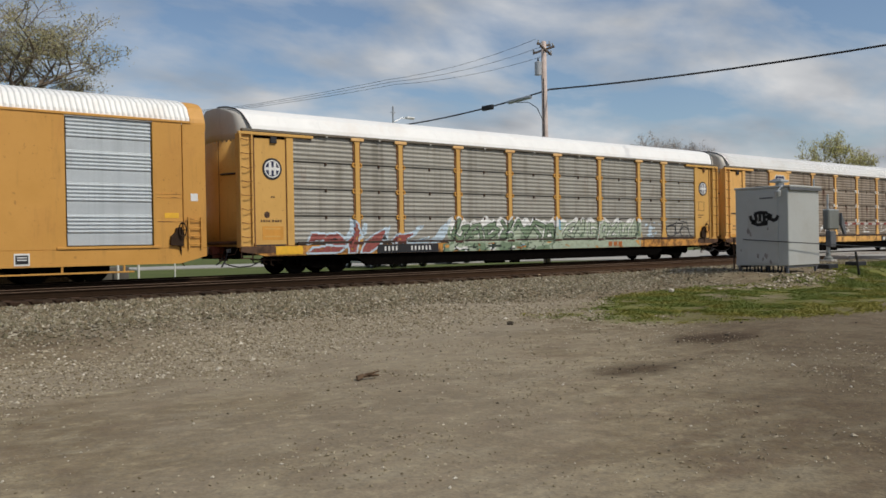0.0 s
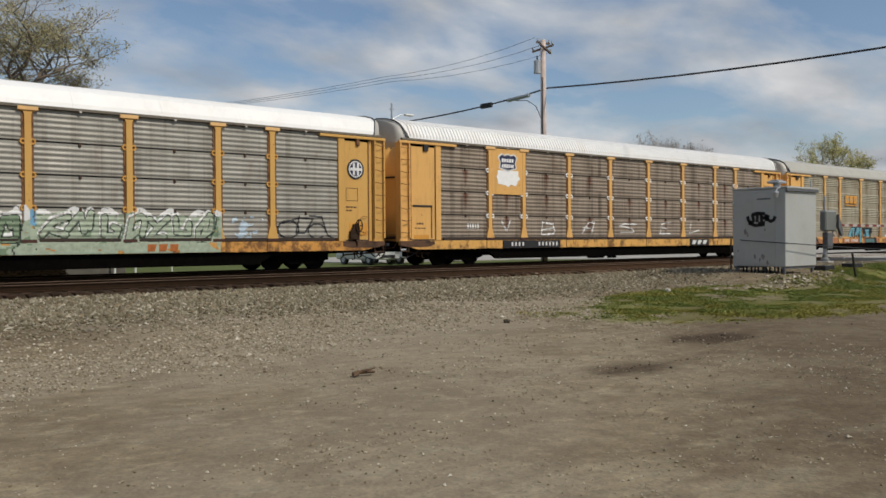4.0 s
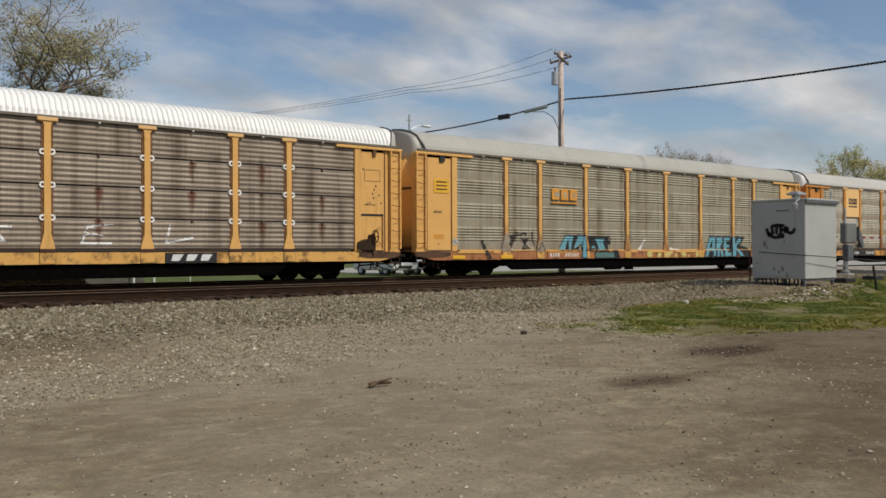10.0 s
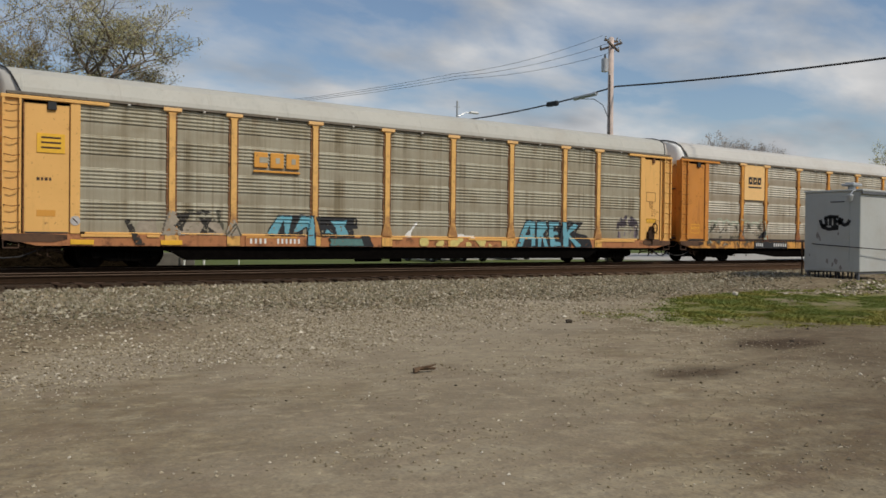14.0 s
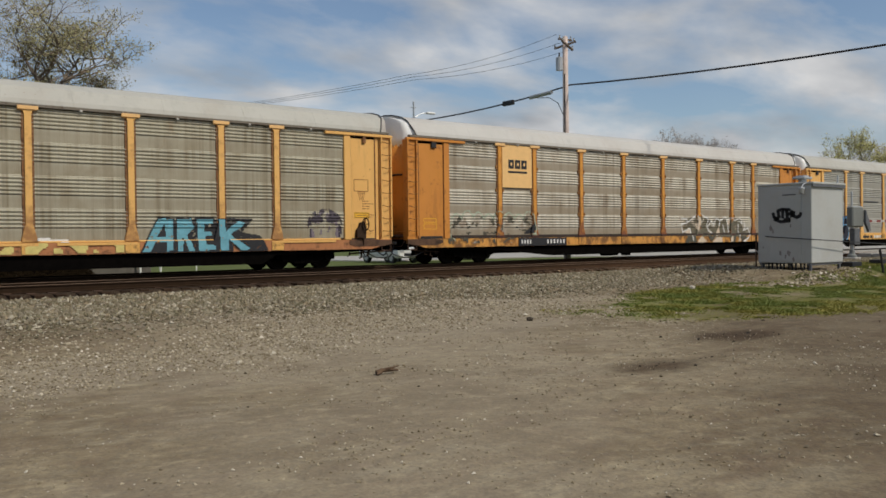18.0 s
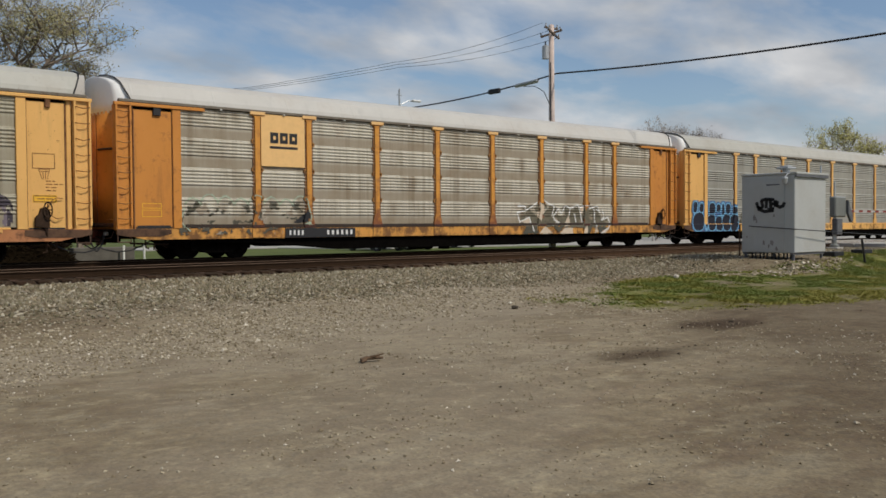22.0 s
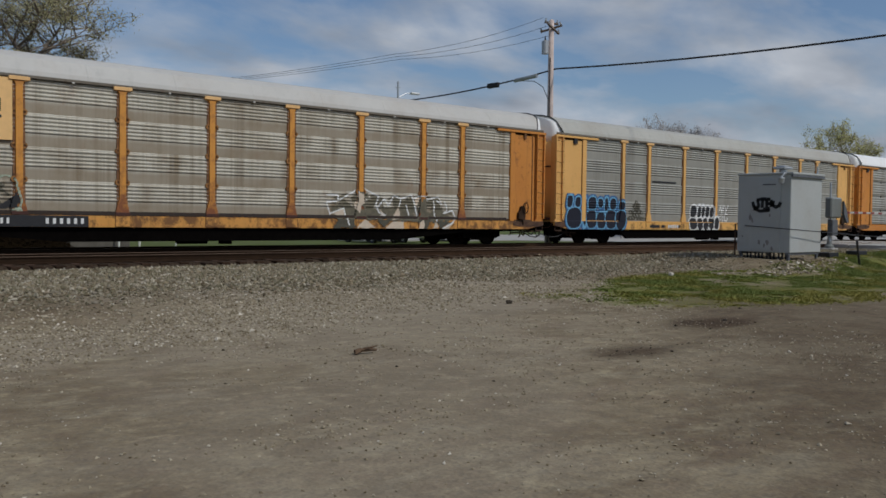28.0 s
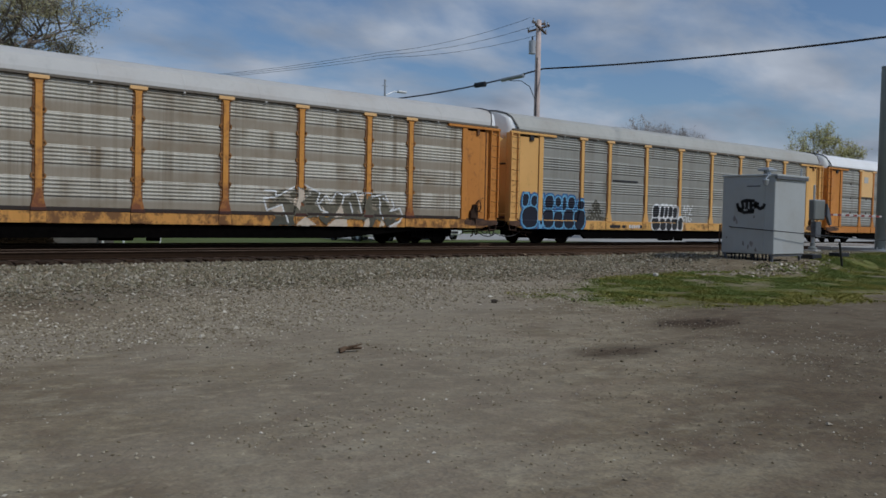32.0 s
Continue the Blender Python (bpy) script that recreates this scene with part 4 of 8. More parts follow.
def rack_car(k, label, sheet, body, roof_mat, ribbed, sill, posts_mat=None, upper=None, clips=None, section=GROUPED, kick=None, gusset=None, stained=False, taper=0.5, marks=""):
    """An enclosed car carrier: near side in full, the far side as sheets."""
    posts_mat = posts_mat or body
    car = thing("railway_car", label, "railcar", (k * PITCH + travelled(0), SIDE_Y, 0), "cars of the train")
    # underframe
    bm = bmesh.new()
    slab(bm, [(0.9, SILL_LOW), (LENGTH - 0.9, SILL_LOW), (LENGTH - 0.3, 0.80), (LENGTH - 0.02, 0.84), (LENGTH - 0.02, SILL_TOP), (0.02, SILL_TOP), (0.02, 0.84), (0.3, 0.80)], 0.02, 0.14)
    part("side_sill", bm, sill, car, "stained yellow side sill")
    bm = bmesh.new()
    slab(bm, [(0.9, SILL_LOW), (LENGTH - 0.9, SILL_LOW), (LENGTH - 0.3, 0.80), (LENGTH - 0.02, 0.84), (LENGTH - 0.02, SILL_TOP), (0.02, SILL_TOP), (0.02, 0.84), (0.3, 0.80)], WIDTH - 0.14, WIDTH - 0.02)
    part("side_sill", bm, sill, car)
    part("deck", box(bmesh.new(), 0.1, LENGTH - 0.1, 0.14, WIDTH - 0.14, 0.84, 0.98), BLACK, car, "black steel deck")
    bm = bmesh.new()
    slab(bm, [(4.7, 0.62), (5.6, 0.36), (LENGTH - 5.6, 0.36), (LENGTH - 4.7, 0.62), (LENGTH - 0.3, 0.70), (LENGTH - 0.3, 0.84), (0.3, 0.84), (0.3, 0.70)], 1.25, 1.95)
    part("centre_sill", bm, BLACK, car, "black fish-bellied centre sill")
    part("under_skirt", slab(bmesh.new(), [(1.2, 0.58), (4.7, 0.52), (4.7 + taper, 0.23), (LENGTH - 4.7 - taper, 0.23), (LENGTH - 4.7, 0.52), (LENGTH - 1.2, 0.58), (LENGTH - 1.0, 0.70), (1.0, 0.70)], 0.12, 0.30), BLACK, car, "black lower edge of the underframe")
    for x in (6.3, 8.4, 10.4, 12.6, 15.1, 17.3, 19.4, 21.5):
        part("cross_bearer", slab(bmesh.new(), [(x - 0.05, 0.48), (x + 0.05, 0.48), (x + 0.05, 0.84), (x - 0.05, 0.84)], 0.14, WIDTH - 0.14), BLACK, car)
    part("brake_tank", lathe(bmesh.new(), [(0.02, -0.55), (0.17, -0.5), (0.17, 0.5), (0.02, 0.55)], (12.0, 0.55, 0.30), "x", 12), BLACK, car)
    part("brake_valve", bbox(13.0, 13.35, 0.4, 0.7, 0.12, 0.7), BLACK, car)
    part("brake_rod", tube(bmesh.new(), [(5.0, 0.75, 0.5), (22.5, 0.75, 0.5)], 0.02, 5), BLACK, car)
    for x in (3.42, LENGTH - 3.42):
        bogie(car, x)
    # roof and ends
    part("roof", roof_shell(0.12, LENGTH - 0.12, ribbed), roof_mat, car, "white ribbed steel roof" if ribbed else "smooth painted steel roof")
    rail = part("roof_rail", bbox(0.1, LENGTH - 0.1, -0.03, 0.10, 4.81, 4.90), EAVE_SHADE, car)
    for x in [(a + b) / 2 for a, b in zip((END_L,) + POSTS, POSTS + (END_R,))]:
        part("rail_bolt", bbox(x - 0.04, x + 0.04, -0.045, 0.0, 4.77, 4.83, width=0.008), ZINC, rail)
    for left in (True, False):
        end_parts(car, left, body, upper or WHITE_ROOF, marks)
    for x, s in ((0.12, 1), (LENGTH - 0.12, -1)):
        part("roof_end_seal", roof_seal(x, s=s), INK, car, "dark rubber edge of the roof")
    brake_wheel(car, END_R + 0.75, 1.0 if marks == "drop" else 0.4)
    # the side: sheets between posts
    xs = [END_L - 0.04] + list(POSTS) + [END_R + 0.04]
    for a, b in zip(xs, xs[1:]):
        a2, b2 = (a + 0.06 if a in POSTS else a), (b - 0.06 if b in POSTS else b)
        me = sheet_mesh(b2 - a2, sheet, section, a2 + 37.0 * k)
        for r in range(ROWS):
            part("corrugated_sheet", me, None, car, at=(a2, 0, SHEET_LOW + r * SHEET_H))
        if section is EVEN:
            m = (a + b) / 2
            for r in range(1, ROWS):
                part("joint_bolt", bbox(m - 0.035, m + 0.035, 0.03, 0.10, SHEET_LOW + r * SHEET_H - 0.07, SHEET_LOW + r * SHEET_H + 0.04, width=0.01), RUST, car)
                if stained and (round(a * 7) + r) % 3:
                    decal("rust_run", car, m - 0.22, m + 0.22, SHEET_LOW + r * SHEET_H - 0.72, SHEET_LOW + r * SHEET_H - 0.03, [RUST_RUN],
                          lambda u, v: 0, "", 0.045, section=section)
    for x in POSTS:
        p = part("post", post_mesh(posts_mat), None, car, at=(x, 0, 0))
        part("post_flange", flange_mesh(), None, p)
        part("post_cap", cap_mesh(), None, p)
        if kick is not None:
            part("post_foot", foot_mesh(), None, p)
        for r in range(1, ROWS):
            for dx in (-0.13, 0.13):
                if clips:
                    part("sheet_clip", clip_mesh(clips), None, p, at=(dx, 0, SHEET_LOW + r * SHEET_H))
    # where kick is given, a dark strip draws the shaded recess above the sill
    part("kick_rail", bbox(END_L + 0.1, END_R - 0.12, 0.03, 0.12, 1.0, 1.06) if kick is None else bbox(END_L + 0.1, END_R - 0.12, 0.02, 0.12, 1.0, 1.13), kick or body, car)
    part("far_side", box(bmesh.new(), 0.2, LENGTH - 0.2, WIDTH - 0.14, WIDTH - 0.06, 1.0, 4.86), sheet, car)
    for a, b in ((0.01, 1.70), (LENGTH - 1.85, LENGTH - 0.01)):
        part("end_sill", slab(bmesh.new(), [(a, 0.82), (a + 0.35, 0.76), (b - 0.35, 0.76), (b, 0.84), (b, 0.97), ((a + b) / 2 + 0.2, 1.0), (a, 0.985)], 0.006, 0.03), END_GRIME_SHADE, car, "grimy brown sill end with shade in its colour")
    for x in POSTS:
        part("sill_gusset", bbox(x - 0.22, x + 0.22, -0.004, 0.03, 0.68, 0.985, width=0.006), gusset or sill, car)
        for dx in (-0.225, 0.215):
            part("gusset_seam", bbox(x + dx, x + dx + 0.014, -0.002, 0.03, 0.68, 0.985, width=0.002), FLANGE, car)
    return car


def flat_side_car(k, label, roof_mat):
    """An older carrier with flat painted sides and one ribbed door."""
    car = thing("railway_car", label, "railcar", (k * PITCH + travelled(0), SIDE_Y, 0), "cars of the train")
    end = LENGTH - 0.45
    for y0, y1 in ((0.02, 0.14), (WIDTH - 0.14, WIDTH - 0.02)):
        part("side_sill", slab(bmesh.new(), [(0.9, 0.50), (end - 0.9, 0.50), (end - 0.02, 0.72), (end - 0.02, 0.98), (0.02, 0.98), (0.02, 0.72)], y0, y1), YELLOW, car, "yellow side sill")
    part("deck", box(bmesh.new(), 0.1, end - 0.1, 0.14, WIDTH - 0.14, 0.84, 0.98), BLACK, car)
    part("centre_sill", slab(bmesh.new(), [(4.7, 0.62), (5.6, 0.36), (end - 5.6, 0.36), (end - 4.7, 0.62), (end, 0.7), (end, 0.84), (0.3, 0.84), (0.3, 0.7)], 1.25, 1.95), BLACK, car)
    for x in (3.42, LENGTH - 4.6):
        bogie(car, x)
    part("roof", roof_shell(0.1, end - 0.5, True, 0.02, 0.04), roof_mat, car, "ribbed white steel roof")
    hood = [(y, z + 0.03) for y, z in ROOF]
    part("end_hood", sweep(bmesh.new(), hood + [(WIDTH - 0.05, 4.7), (0.05, 4.7)], end - 0.5, end, 3), YELLOW, car, "yellow rounded end hood")
    part("end_wall", bbox(end - 0.12, end - 0.02, 0.1, WIDTH - 0.1, 0.95, 4.9), YELLOW, car)
    part("far_side", box(bmesh.new(), 0.1, end - 0.1, WIDTH - 0.14, WIDTH - 0.06, 0.98, 4.9), YELLOW, car)
    door0, door1 = 23.05, 25.62
    xs = [0.02] + [1.6 + 2.68 * i for i in range(9)] + [door0]
    for a, b in zip(xs, xs[1:]):
        if b - a > 0.2:
            part("side_panel", bbox(a + 0.008, b - 0.008, 0.02, 0.10, 0.98, 4.92), YELLOW, car)
    for a, b in ((door1, 26.58), (26.59, end - 0.01)):
        part("side_panel", bbox(a + 0.008, b - 0.008, 0.02, 0.10, 0.98, 4.92), YELLOW, car)
    for r in range(4):
        part("door_sheet", sheet_mesh(door1 - door0 - 0.06, BLUE_SHEET, GROUPED, 3.0), None, car, "pale blue-grey ribbed door sheet" if r == 0 else "", (door0 + 0.03, 0, 1.10 + r * SHEET_H))
    part("door_track", bbox(door0 - 0.3, door1 + 0.2, -0.02, 0.06, 0.99, 1.07), YELLOW, car)
    part("eave_plate", bbox(0.1, end - 0.5, -0.01, 0.1, 4.90, 4.98), YELLOW, car)
    lad = part("ladder", box(bmesh.new(), 26.72, 26.76, -0.05, 0.02, 0.95, 1.95), YELLOW, car)
    part("rail", box(bmesh.new(), 27.14, 27.18, -0.05, 0.02, 0.95, 1.95), YELLOW, lad)
    for z in (1.1, 1.35, 1.6, 1.85):
        part("rung", tube(bmesh.new(), [(26.74, -0.05, z), (27.16, -0.05, z)], 0.016, 5), YELLOW, lad)
    part("notice", bbox(25.98, 26.44, 0.012, 0.02, 1.92, 2.08, width=0.002), SIGN_YELLOW, car, "bright yellow notice")
    part("label_patch", bbox(26.84, 27.08, 0.012, 0.02, 2.46, 2.70, width=0.002), CHALK, car)
    for z in (2.55, 2.66, 1.80):
        part("seam_bar", bbox(25.75, 26.56, 0.008, 0.02, z, z + 0.02, width=0.002), SILL, car)
    brake_wheel(car, 26.42, 0.45)
    board = part("number_board", bbox(21.60, 22.02, 0.004, 0.02, 0.55, 0.90, width=0.002), CHALK, car)
    part("board_field", bbox(21.64, 21.98, 0.0, 0.006, 0.60, 0.85, width=0.001), INK, board)
    part("board_line", bbox(21.68, 21.94, -0.003, 0.002, 0.70, 0.73, width=0.001), CHALK, board)
    part("board_line", bbox(21.68, 21.94, -0.003, 0.002, 0.77, 0.80, width=0.001), CHALK, board)
    for x in (0.9, 3.0, 5.0, 20.9, 22.9, 24.7):
        part("step_hanger", bbox(x - 0.03, x + 0.03, 0.03, 0.07, 0.28, 0.52, width=0.004), YELLOW, car)
    part("step_board", bbox(20.0, 25.0, 0.02, 0.08, 0.27, 0.32, width=0.006), YELLOW, car)
    part("coupler", bevelled(box(bmesh.new(), end, end + 0.75, 1.45, 1.75, 0.72, 1.02), 0.03), RUST, car)
    return car


# ---- ground ----
def smooth(a, b, x):
    u = max(0.0, min(1.0, (x - a) / (b - a)))
    return u * u * (3 - 2 * u)


def ground_z(x, y):
    z = -0.60 + 0.18 * smooth(10, 18, y)
    # raised pad of fill under the signal house and the crossing gate
    z += 0.30 * smooth(25.4, 26.9, x) * smooth(46, 41, x) * smooth(13.5, 14.6, y) * smooth(20.9, 19.4, y)
    if -12 < y < 21 and -12 < x < 46:
        z += 0.028 * noise.noise(Vector((x * 0.45, y * 0.45, 0.3))) + 0.012 * noise.noise(Vector((x * 1.7, y * 1.7, 5.1)))
    return z


def in_grass(x, y):
    """1 inside the weedy strip beside the signal house, 0 outside."""
    front = float(np.interp(x, (12.8, 13.9, 15.8, 18, 20, 30), (11.8, 9.9, 9.1, 8.6, 8.3, 8.0)))
    back = float(np.interp(x, (14.6, 16, 18.5, 23, 26, 28, 29.6, 31, 33, 45), (13.0, 13.6, 14.7, 15.4, 14.9, 14.1, 14.3, 15.6, 17.0, 17.5)))
    b = smooth(front - 0.5, front + 1.6, y) * smooth(back + 0.5, back - 1.0, y) * smooth(12.9, 14.3, x)
    n = 0.5 + 1.1 * noise.noise(Vector((x * 0.5, y * 0.8, 2.2))) + 0.6 * noise.noise(Vector((x * 1.7, y * 2.1, 7.7)))
    return b * max(0.0, min(1.0, n + 0.13))


def gravel_drift(x, y):
    """1 along the pale gravel that slants from the dirt up to the track bed."""
    w = 0.9 * noise.noise(Vector((x * 0.5, y * 0.5, 1.9))) + 0.4 * noise.noise(Vector((x * 1.9, y * 1.9, 5.9)))
    d = abs(y - (9.5 + 0.46 * x) + w) / (0.45 + 0.20 * x)
    return smooth(1.25, 0.45, d) * smooth(13.0, 9.0, x)


def make_lot():
    n = Nodes("gravelly_dirt", 0.95, 0.0, 0.15)
    v = n.where(world=True)
    big, mid = n.noise(v, 0.22, 5, 0.6), n.noise(n.where((0.9, 1.0, 1), world=True), 0.95, 6, 0.68)
    fine, grit = n.noise(v, 14.0, 6, 0.75), n.cells(v, 26.0)
    c = n.mix(n.ramp(big, (0.34, 0.0), (0.66, 1.0)), (0.212, 0.167, 0.101), (0.302, 0.251, 0.164))
    c = n.mix(n.ramp(mid, (0.40, 0.75), (0.56, 0.0)), c, (0.140, 0.103, 0.060))
    mott = n.noise(n.where((1.0, 1.15, 1), world=True), 3.2, 6, 0.72)
    hue = n.noise(n.where((0.8, 1.3, 1), world=True), 1.9, 5, 0.65, 0.4)
    c = n.mix(n.ramp(hue, (0.36, 0.40), (0.50, 0.0)), c, (0.205, 0.150, 0.102))
    c = n.mix(n.ramp(hue, (0.52, 0.0), (0.66, 0.6)), c, (0.290, 0.250, 0.172))
    c = n.mix(n.ramp(mott, (0.36, 0.45), (0.50, 0.0)), c, (0.130, 0.094, 0.058))
    c = n.mix(n.ramp(mott, (0.54, 0.0), (0.70, 0.7)), c, (0.41, 0.348, 0.220))
    c = n.mix(n.ramp(fine, (0.30, 0.6), (0.55, 0.0)), c, (0.11, 0.095, 0.078))
    c = n.mix(n.ramp(grit.outputs["Distance"], (0.10, 0.3), (0.28, 0.0)), c, n.ramp(n.noise(v, 31.0, 2), (0.35, (0.15, 0.12, 0.085)), (0.7, (0.42, 0.39, 0.33))))
    vc = n.nt.nodes.new("ShaderNodeVertexColor")
    vc.layer_name = "weeds"
    sep = n.nt.nodes.new("ShaderNodeSeparateColor")
    n.link(vc.outputs[0], sep.inputs[0])
    turf = n.mix(n.ramp(n.noise(v, 2.4, 6, 0.7), (0.35, 0.0), (0.62, 1.0)), (0.205, 0.180, 0.062), (0.140, 0.165, 0.036))
    c = n.mix(sep.outputs["Red"], c, turf)
    soil = n.mix(n.ramp(fine, (0.3, 0.0), (0.7, 1.0)), (0.036, 0.023, 0.013), (0.092, 0.063, 0.037))
    c = n.mix(sep.outputs["Green"], c, soil)
    pale = n.mix(n.ramp(fine, (0.3, 0.0), (0.7, 1.0)), (0.285, 0.246, 0.180), (0.385, 0.336, 0.255))
    c = n.mix(sep.outputs["Blue"], c, pale)
    n.colour(c).bump(n.mix(0.5, fine, grit.outputs["Distance"]), 0.6, 0.02)
    return n.mat


def make_turf():
    n = Nodes("mown_grass", 0.95, 0.0, 0.1)
    v = n.where(world=True)
    a, b = n.noise(v, 0.25, 4), n.noise(v, 5.0, 6, 0.7)
    c = n.mix(n.ramp(a, (0.3, 0.0), (0.7, 1.0)), (0.080, 0.110, 0.030), (0.125, 0.155, 0.046))
    c = n.mix(n.ramp(b, (0.4, 0.5), (0.6, 0.0)), c, (0.075, 0.07, 0.035))
    return n.colour(c).bump(b, 0.5, 0.03).mat


LOT, TURF = make_lot(), make_turf()


def make_ground():
    xs = [-900, -400, -150, -60, -25] + [-12 + 0.4 * i for i in range(146)] + [60, 90, 150, 400, 900, 1500]
    ys = [-700, -300, -100, -30, -12] + [-4 + 0.3 * i for i in range(84)] + [24, 31, 33, 60, 120, 300, 900, 2000]
    verts = [(x, y, ground_z(x, y) if y < 30 else -0.42) for y in ys for x in xs]
    nx = len(xs)
    faces = [(j * nx + i, j * nx + i + 1, (j + 1) * nx + i + 1, (j + 1) * nx + i) for j in range(len(ys) - 1) for i in range(nx - 1)]
    me = cloud_mesh("ground", verts, faces, [LOT, TURF])
    me.polygons.foreach_set("material_index", [1 if ys[j] >= 31 else 0 for j in range(len(ys) - 1) for i in range(nx - 1)])
    me.polygons.foreach_set("use_smooth", [True] * len(faces))
    col = me.color_attributes.new("weeds", "FLOAT_COLOR", "POINT")
    vals = []
    for x, y, z in verts:
        g = in_grass(x, y) if 5 < x < 75 and 3 < y < 19 else 0.0
        w = 0.55 * noise.noise(Vector((x * 0.8, y * 0.8, 9)))
        s = smooth(1.25, 0.6, math.hypot((x - 12.5) / 1.15, (y - 8.05) / 0.6) + 0.6 * w)
        s = max(s, 0.9 * smooth(1.25, 0.6, math.hypot((x - 8.95) / 0.95, (y - 6.8) / 0.42) + 0.6 * w))
        s = max(s, 0.6 * smooth(1.1, 0.5, math.hypot((x - 10.5) / 0.4, (y - 11.2) / 0.3) + w))
        # trodden bare soil towards the road
        s = max(s, 0.50 * smooth(0.0, 3.4, x * 0.80 - y + 0.2 + 1.8 * w) * smooth(26, 16, x) * smooth(-6, 1, y))
        # dry trampled weeds below the stones
        s = max(s, 0.36 * smooth(12.6, 14.2, y - 0.22 * x + w) * smooth(18.6, 16.8, y + w) * smooth(12.5, 8.0, x + 3 * w))
        drift = gravel_drift(x, y) if 0 < x < 14 and 7 < y < 19 else 0.0
        s *= 1 - drift
        ratio = x / max(y, 0.5)
        pale = smooth(0.30, 0.60, ratio + 0.5 * w) * smooth(1.25, 0.95, ratio + 0.5 * w) * smooth(19.5, 16.5, y) * smooth(1.5, 4, y) * (0.8 + 0.7 * smooth(9, 13, y))
        vals += [min(1, g * 1.1), s, max(0.35 * pale, 0.45 * drift), 1]
    col.data.foreach_set("color", vals)
    return tagged(new("ground", me), "bare gravelly dirt lot, grass beyond the tracks", "ground", kind="structure")


make_ground()

# ---- ballast, tracks ----
TRACK_NEAR, TRACK_TRAIN = 23.4, SIDE_Y + WIDTH / 2


def road_dust(n, most=1.0):
    """A share of lighter brown that rises along x towards the crossing."""
    at = n.nt.nodes.new("ShaderNodeSeparateXYZ")
    n.link(n.where(world=True), at.inputs[0])
    brown_share = n.nt.nodes.new("ShaderNodeMapRange")
    brown_share.inputs["From Min"].default_value, brown_share.inputs["From Max"].default_value = 13.0, 29.0
    brown_share.inputs["To Max"].default_value = most
    n.link(at.outputs["X"], brown_share.inputs["Value"])
    return brown_share.outputs[0]


n = Nodes("ballast_bed", 0.95, 0.0, 0.15)
v = n.where(world=True)
stones = n.cells(v, 16.0)
c = n.ramp(stones.outputs["Color"], (0.2, (0.085, 0.068, 0.046)), (0.5, (0.19, 0.160, 0.110)), (0.85, (0.34, 0.295, 0.215)))
sepn = n.nt.nodes.new("ShaderNodeSeparateXYZ")
n.link(v, sepn.inputs[0])
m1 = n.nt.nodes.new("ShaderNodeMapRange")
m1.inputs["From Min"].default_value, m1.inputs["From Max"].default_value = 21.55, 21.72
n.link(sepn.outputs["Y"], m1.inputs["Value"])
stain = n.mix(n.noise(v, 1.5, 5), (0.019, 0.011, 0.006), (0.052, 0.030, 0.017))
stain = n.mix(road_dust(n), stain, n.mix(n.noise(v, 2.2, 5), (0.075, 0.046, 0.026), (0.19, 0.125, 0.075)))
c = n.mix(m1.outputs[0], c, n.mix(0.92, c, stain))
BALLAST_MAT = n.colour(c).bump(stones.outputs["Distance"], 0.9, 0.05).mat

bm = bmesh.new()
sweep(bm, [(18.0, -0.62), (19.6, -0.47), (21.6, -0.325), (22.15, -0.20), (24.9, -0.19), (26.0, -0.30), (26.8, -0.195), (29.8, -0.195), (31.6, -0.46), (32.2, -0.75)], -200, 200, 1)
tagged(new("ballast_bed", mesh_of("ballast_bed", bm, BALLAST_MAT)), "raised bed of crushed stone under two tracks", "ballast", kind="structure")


def rail_profile(y):
    half = [(0.075, -0.178), (0.075, -0.162), (0.012, -0.142), (0.010, -0.045), (0.036, -0.034), (0.036, -0.006), (0.028, 0.0)]
    return [(y + a, z) for a, z in half] + [(y - a, z) for a, z in half[::-1]]


n = Nodes("rail_steel", 0.7, 0.0, 0.05)
gn = n.nt.nodes.new("ShaderNodeSeparateXYZ")
n.link(n.where(world=True), gn.inputs[0])
mr = n.nt.nodes.new("ShaderNodeMapRange")
mr.inputs["From Min"].default_value, mr.inputs["From Max"].default_value = -0.012, -0.002
n.link(gn.outputs["Z"], mr.inputs["Value"])
f = n.noise(n.where(world=True), 7, 5)
web = n.mix(road_dust(n, 0.75), n.mix(f, (0.015, 0.010, 0.006), (0.042, 0.024, 0.014)), n.mix(f, (0.050, 0.028, 0.016), (0.125, 0.075, 0.045)))
RAIL_STEEL = n.colour(n.mix(mr.outputs[0], web, (0.17, 0.120, 0.085))).mat
n = Nodes("creosoted_tie", 0.95, 0.0, 0.05)
g = n.noise(n.where((9.0, 0.7, 9.0), jitter=True), 2.5, 6, 0.7)
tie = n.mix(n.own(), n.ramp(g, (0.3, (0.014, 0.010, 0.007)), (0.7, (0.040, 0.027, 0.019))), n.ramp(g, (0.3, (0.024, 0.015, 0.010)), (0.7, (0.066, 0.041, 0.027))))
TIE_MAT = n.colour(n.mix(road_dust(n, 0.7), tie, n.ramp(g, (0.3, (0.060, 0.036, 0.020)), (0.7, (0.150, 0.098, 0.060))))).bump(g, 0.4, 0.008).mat


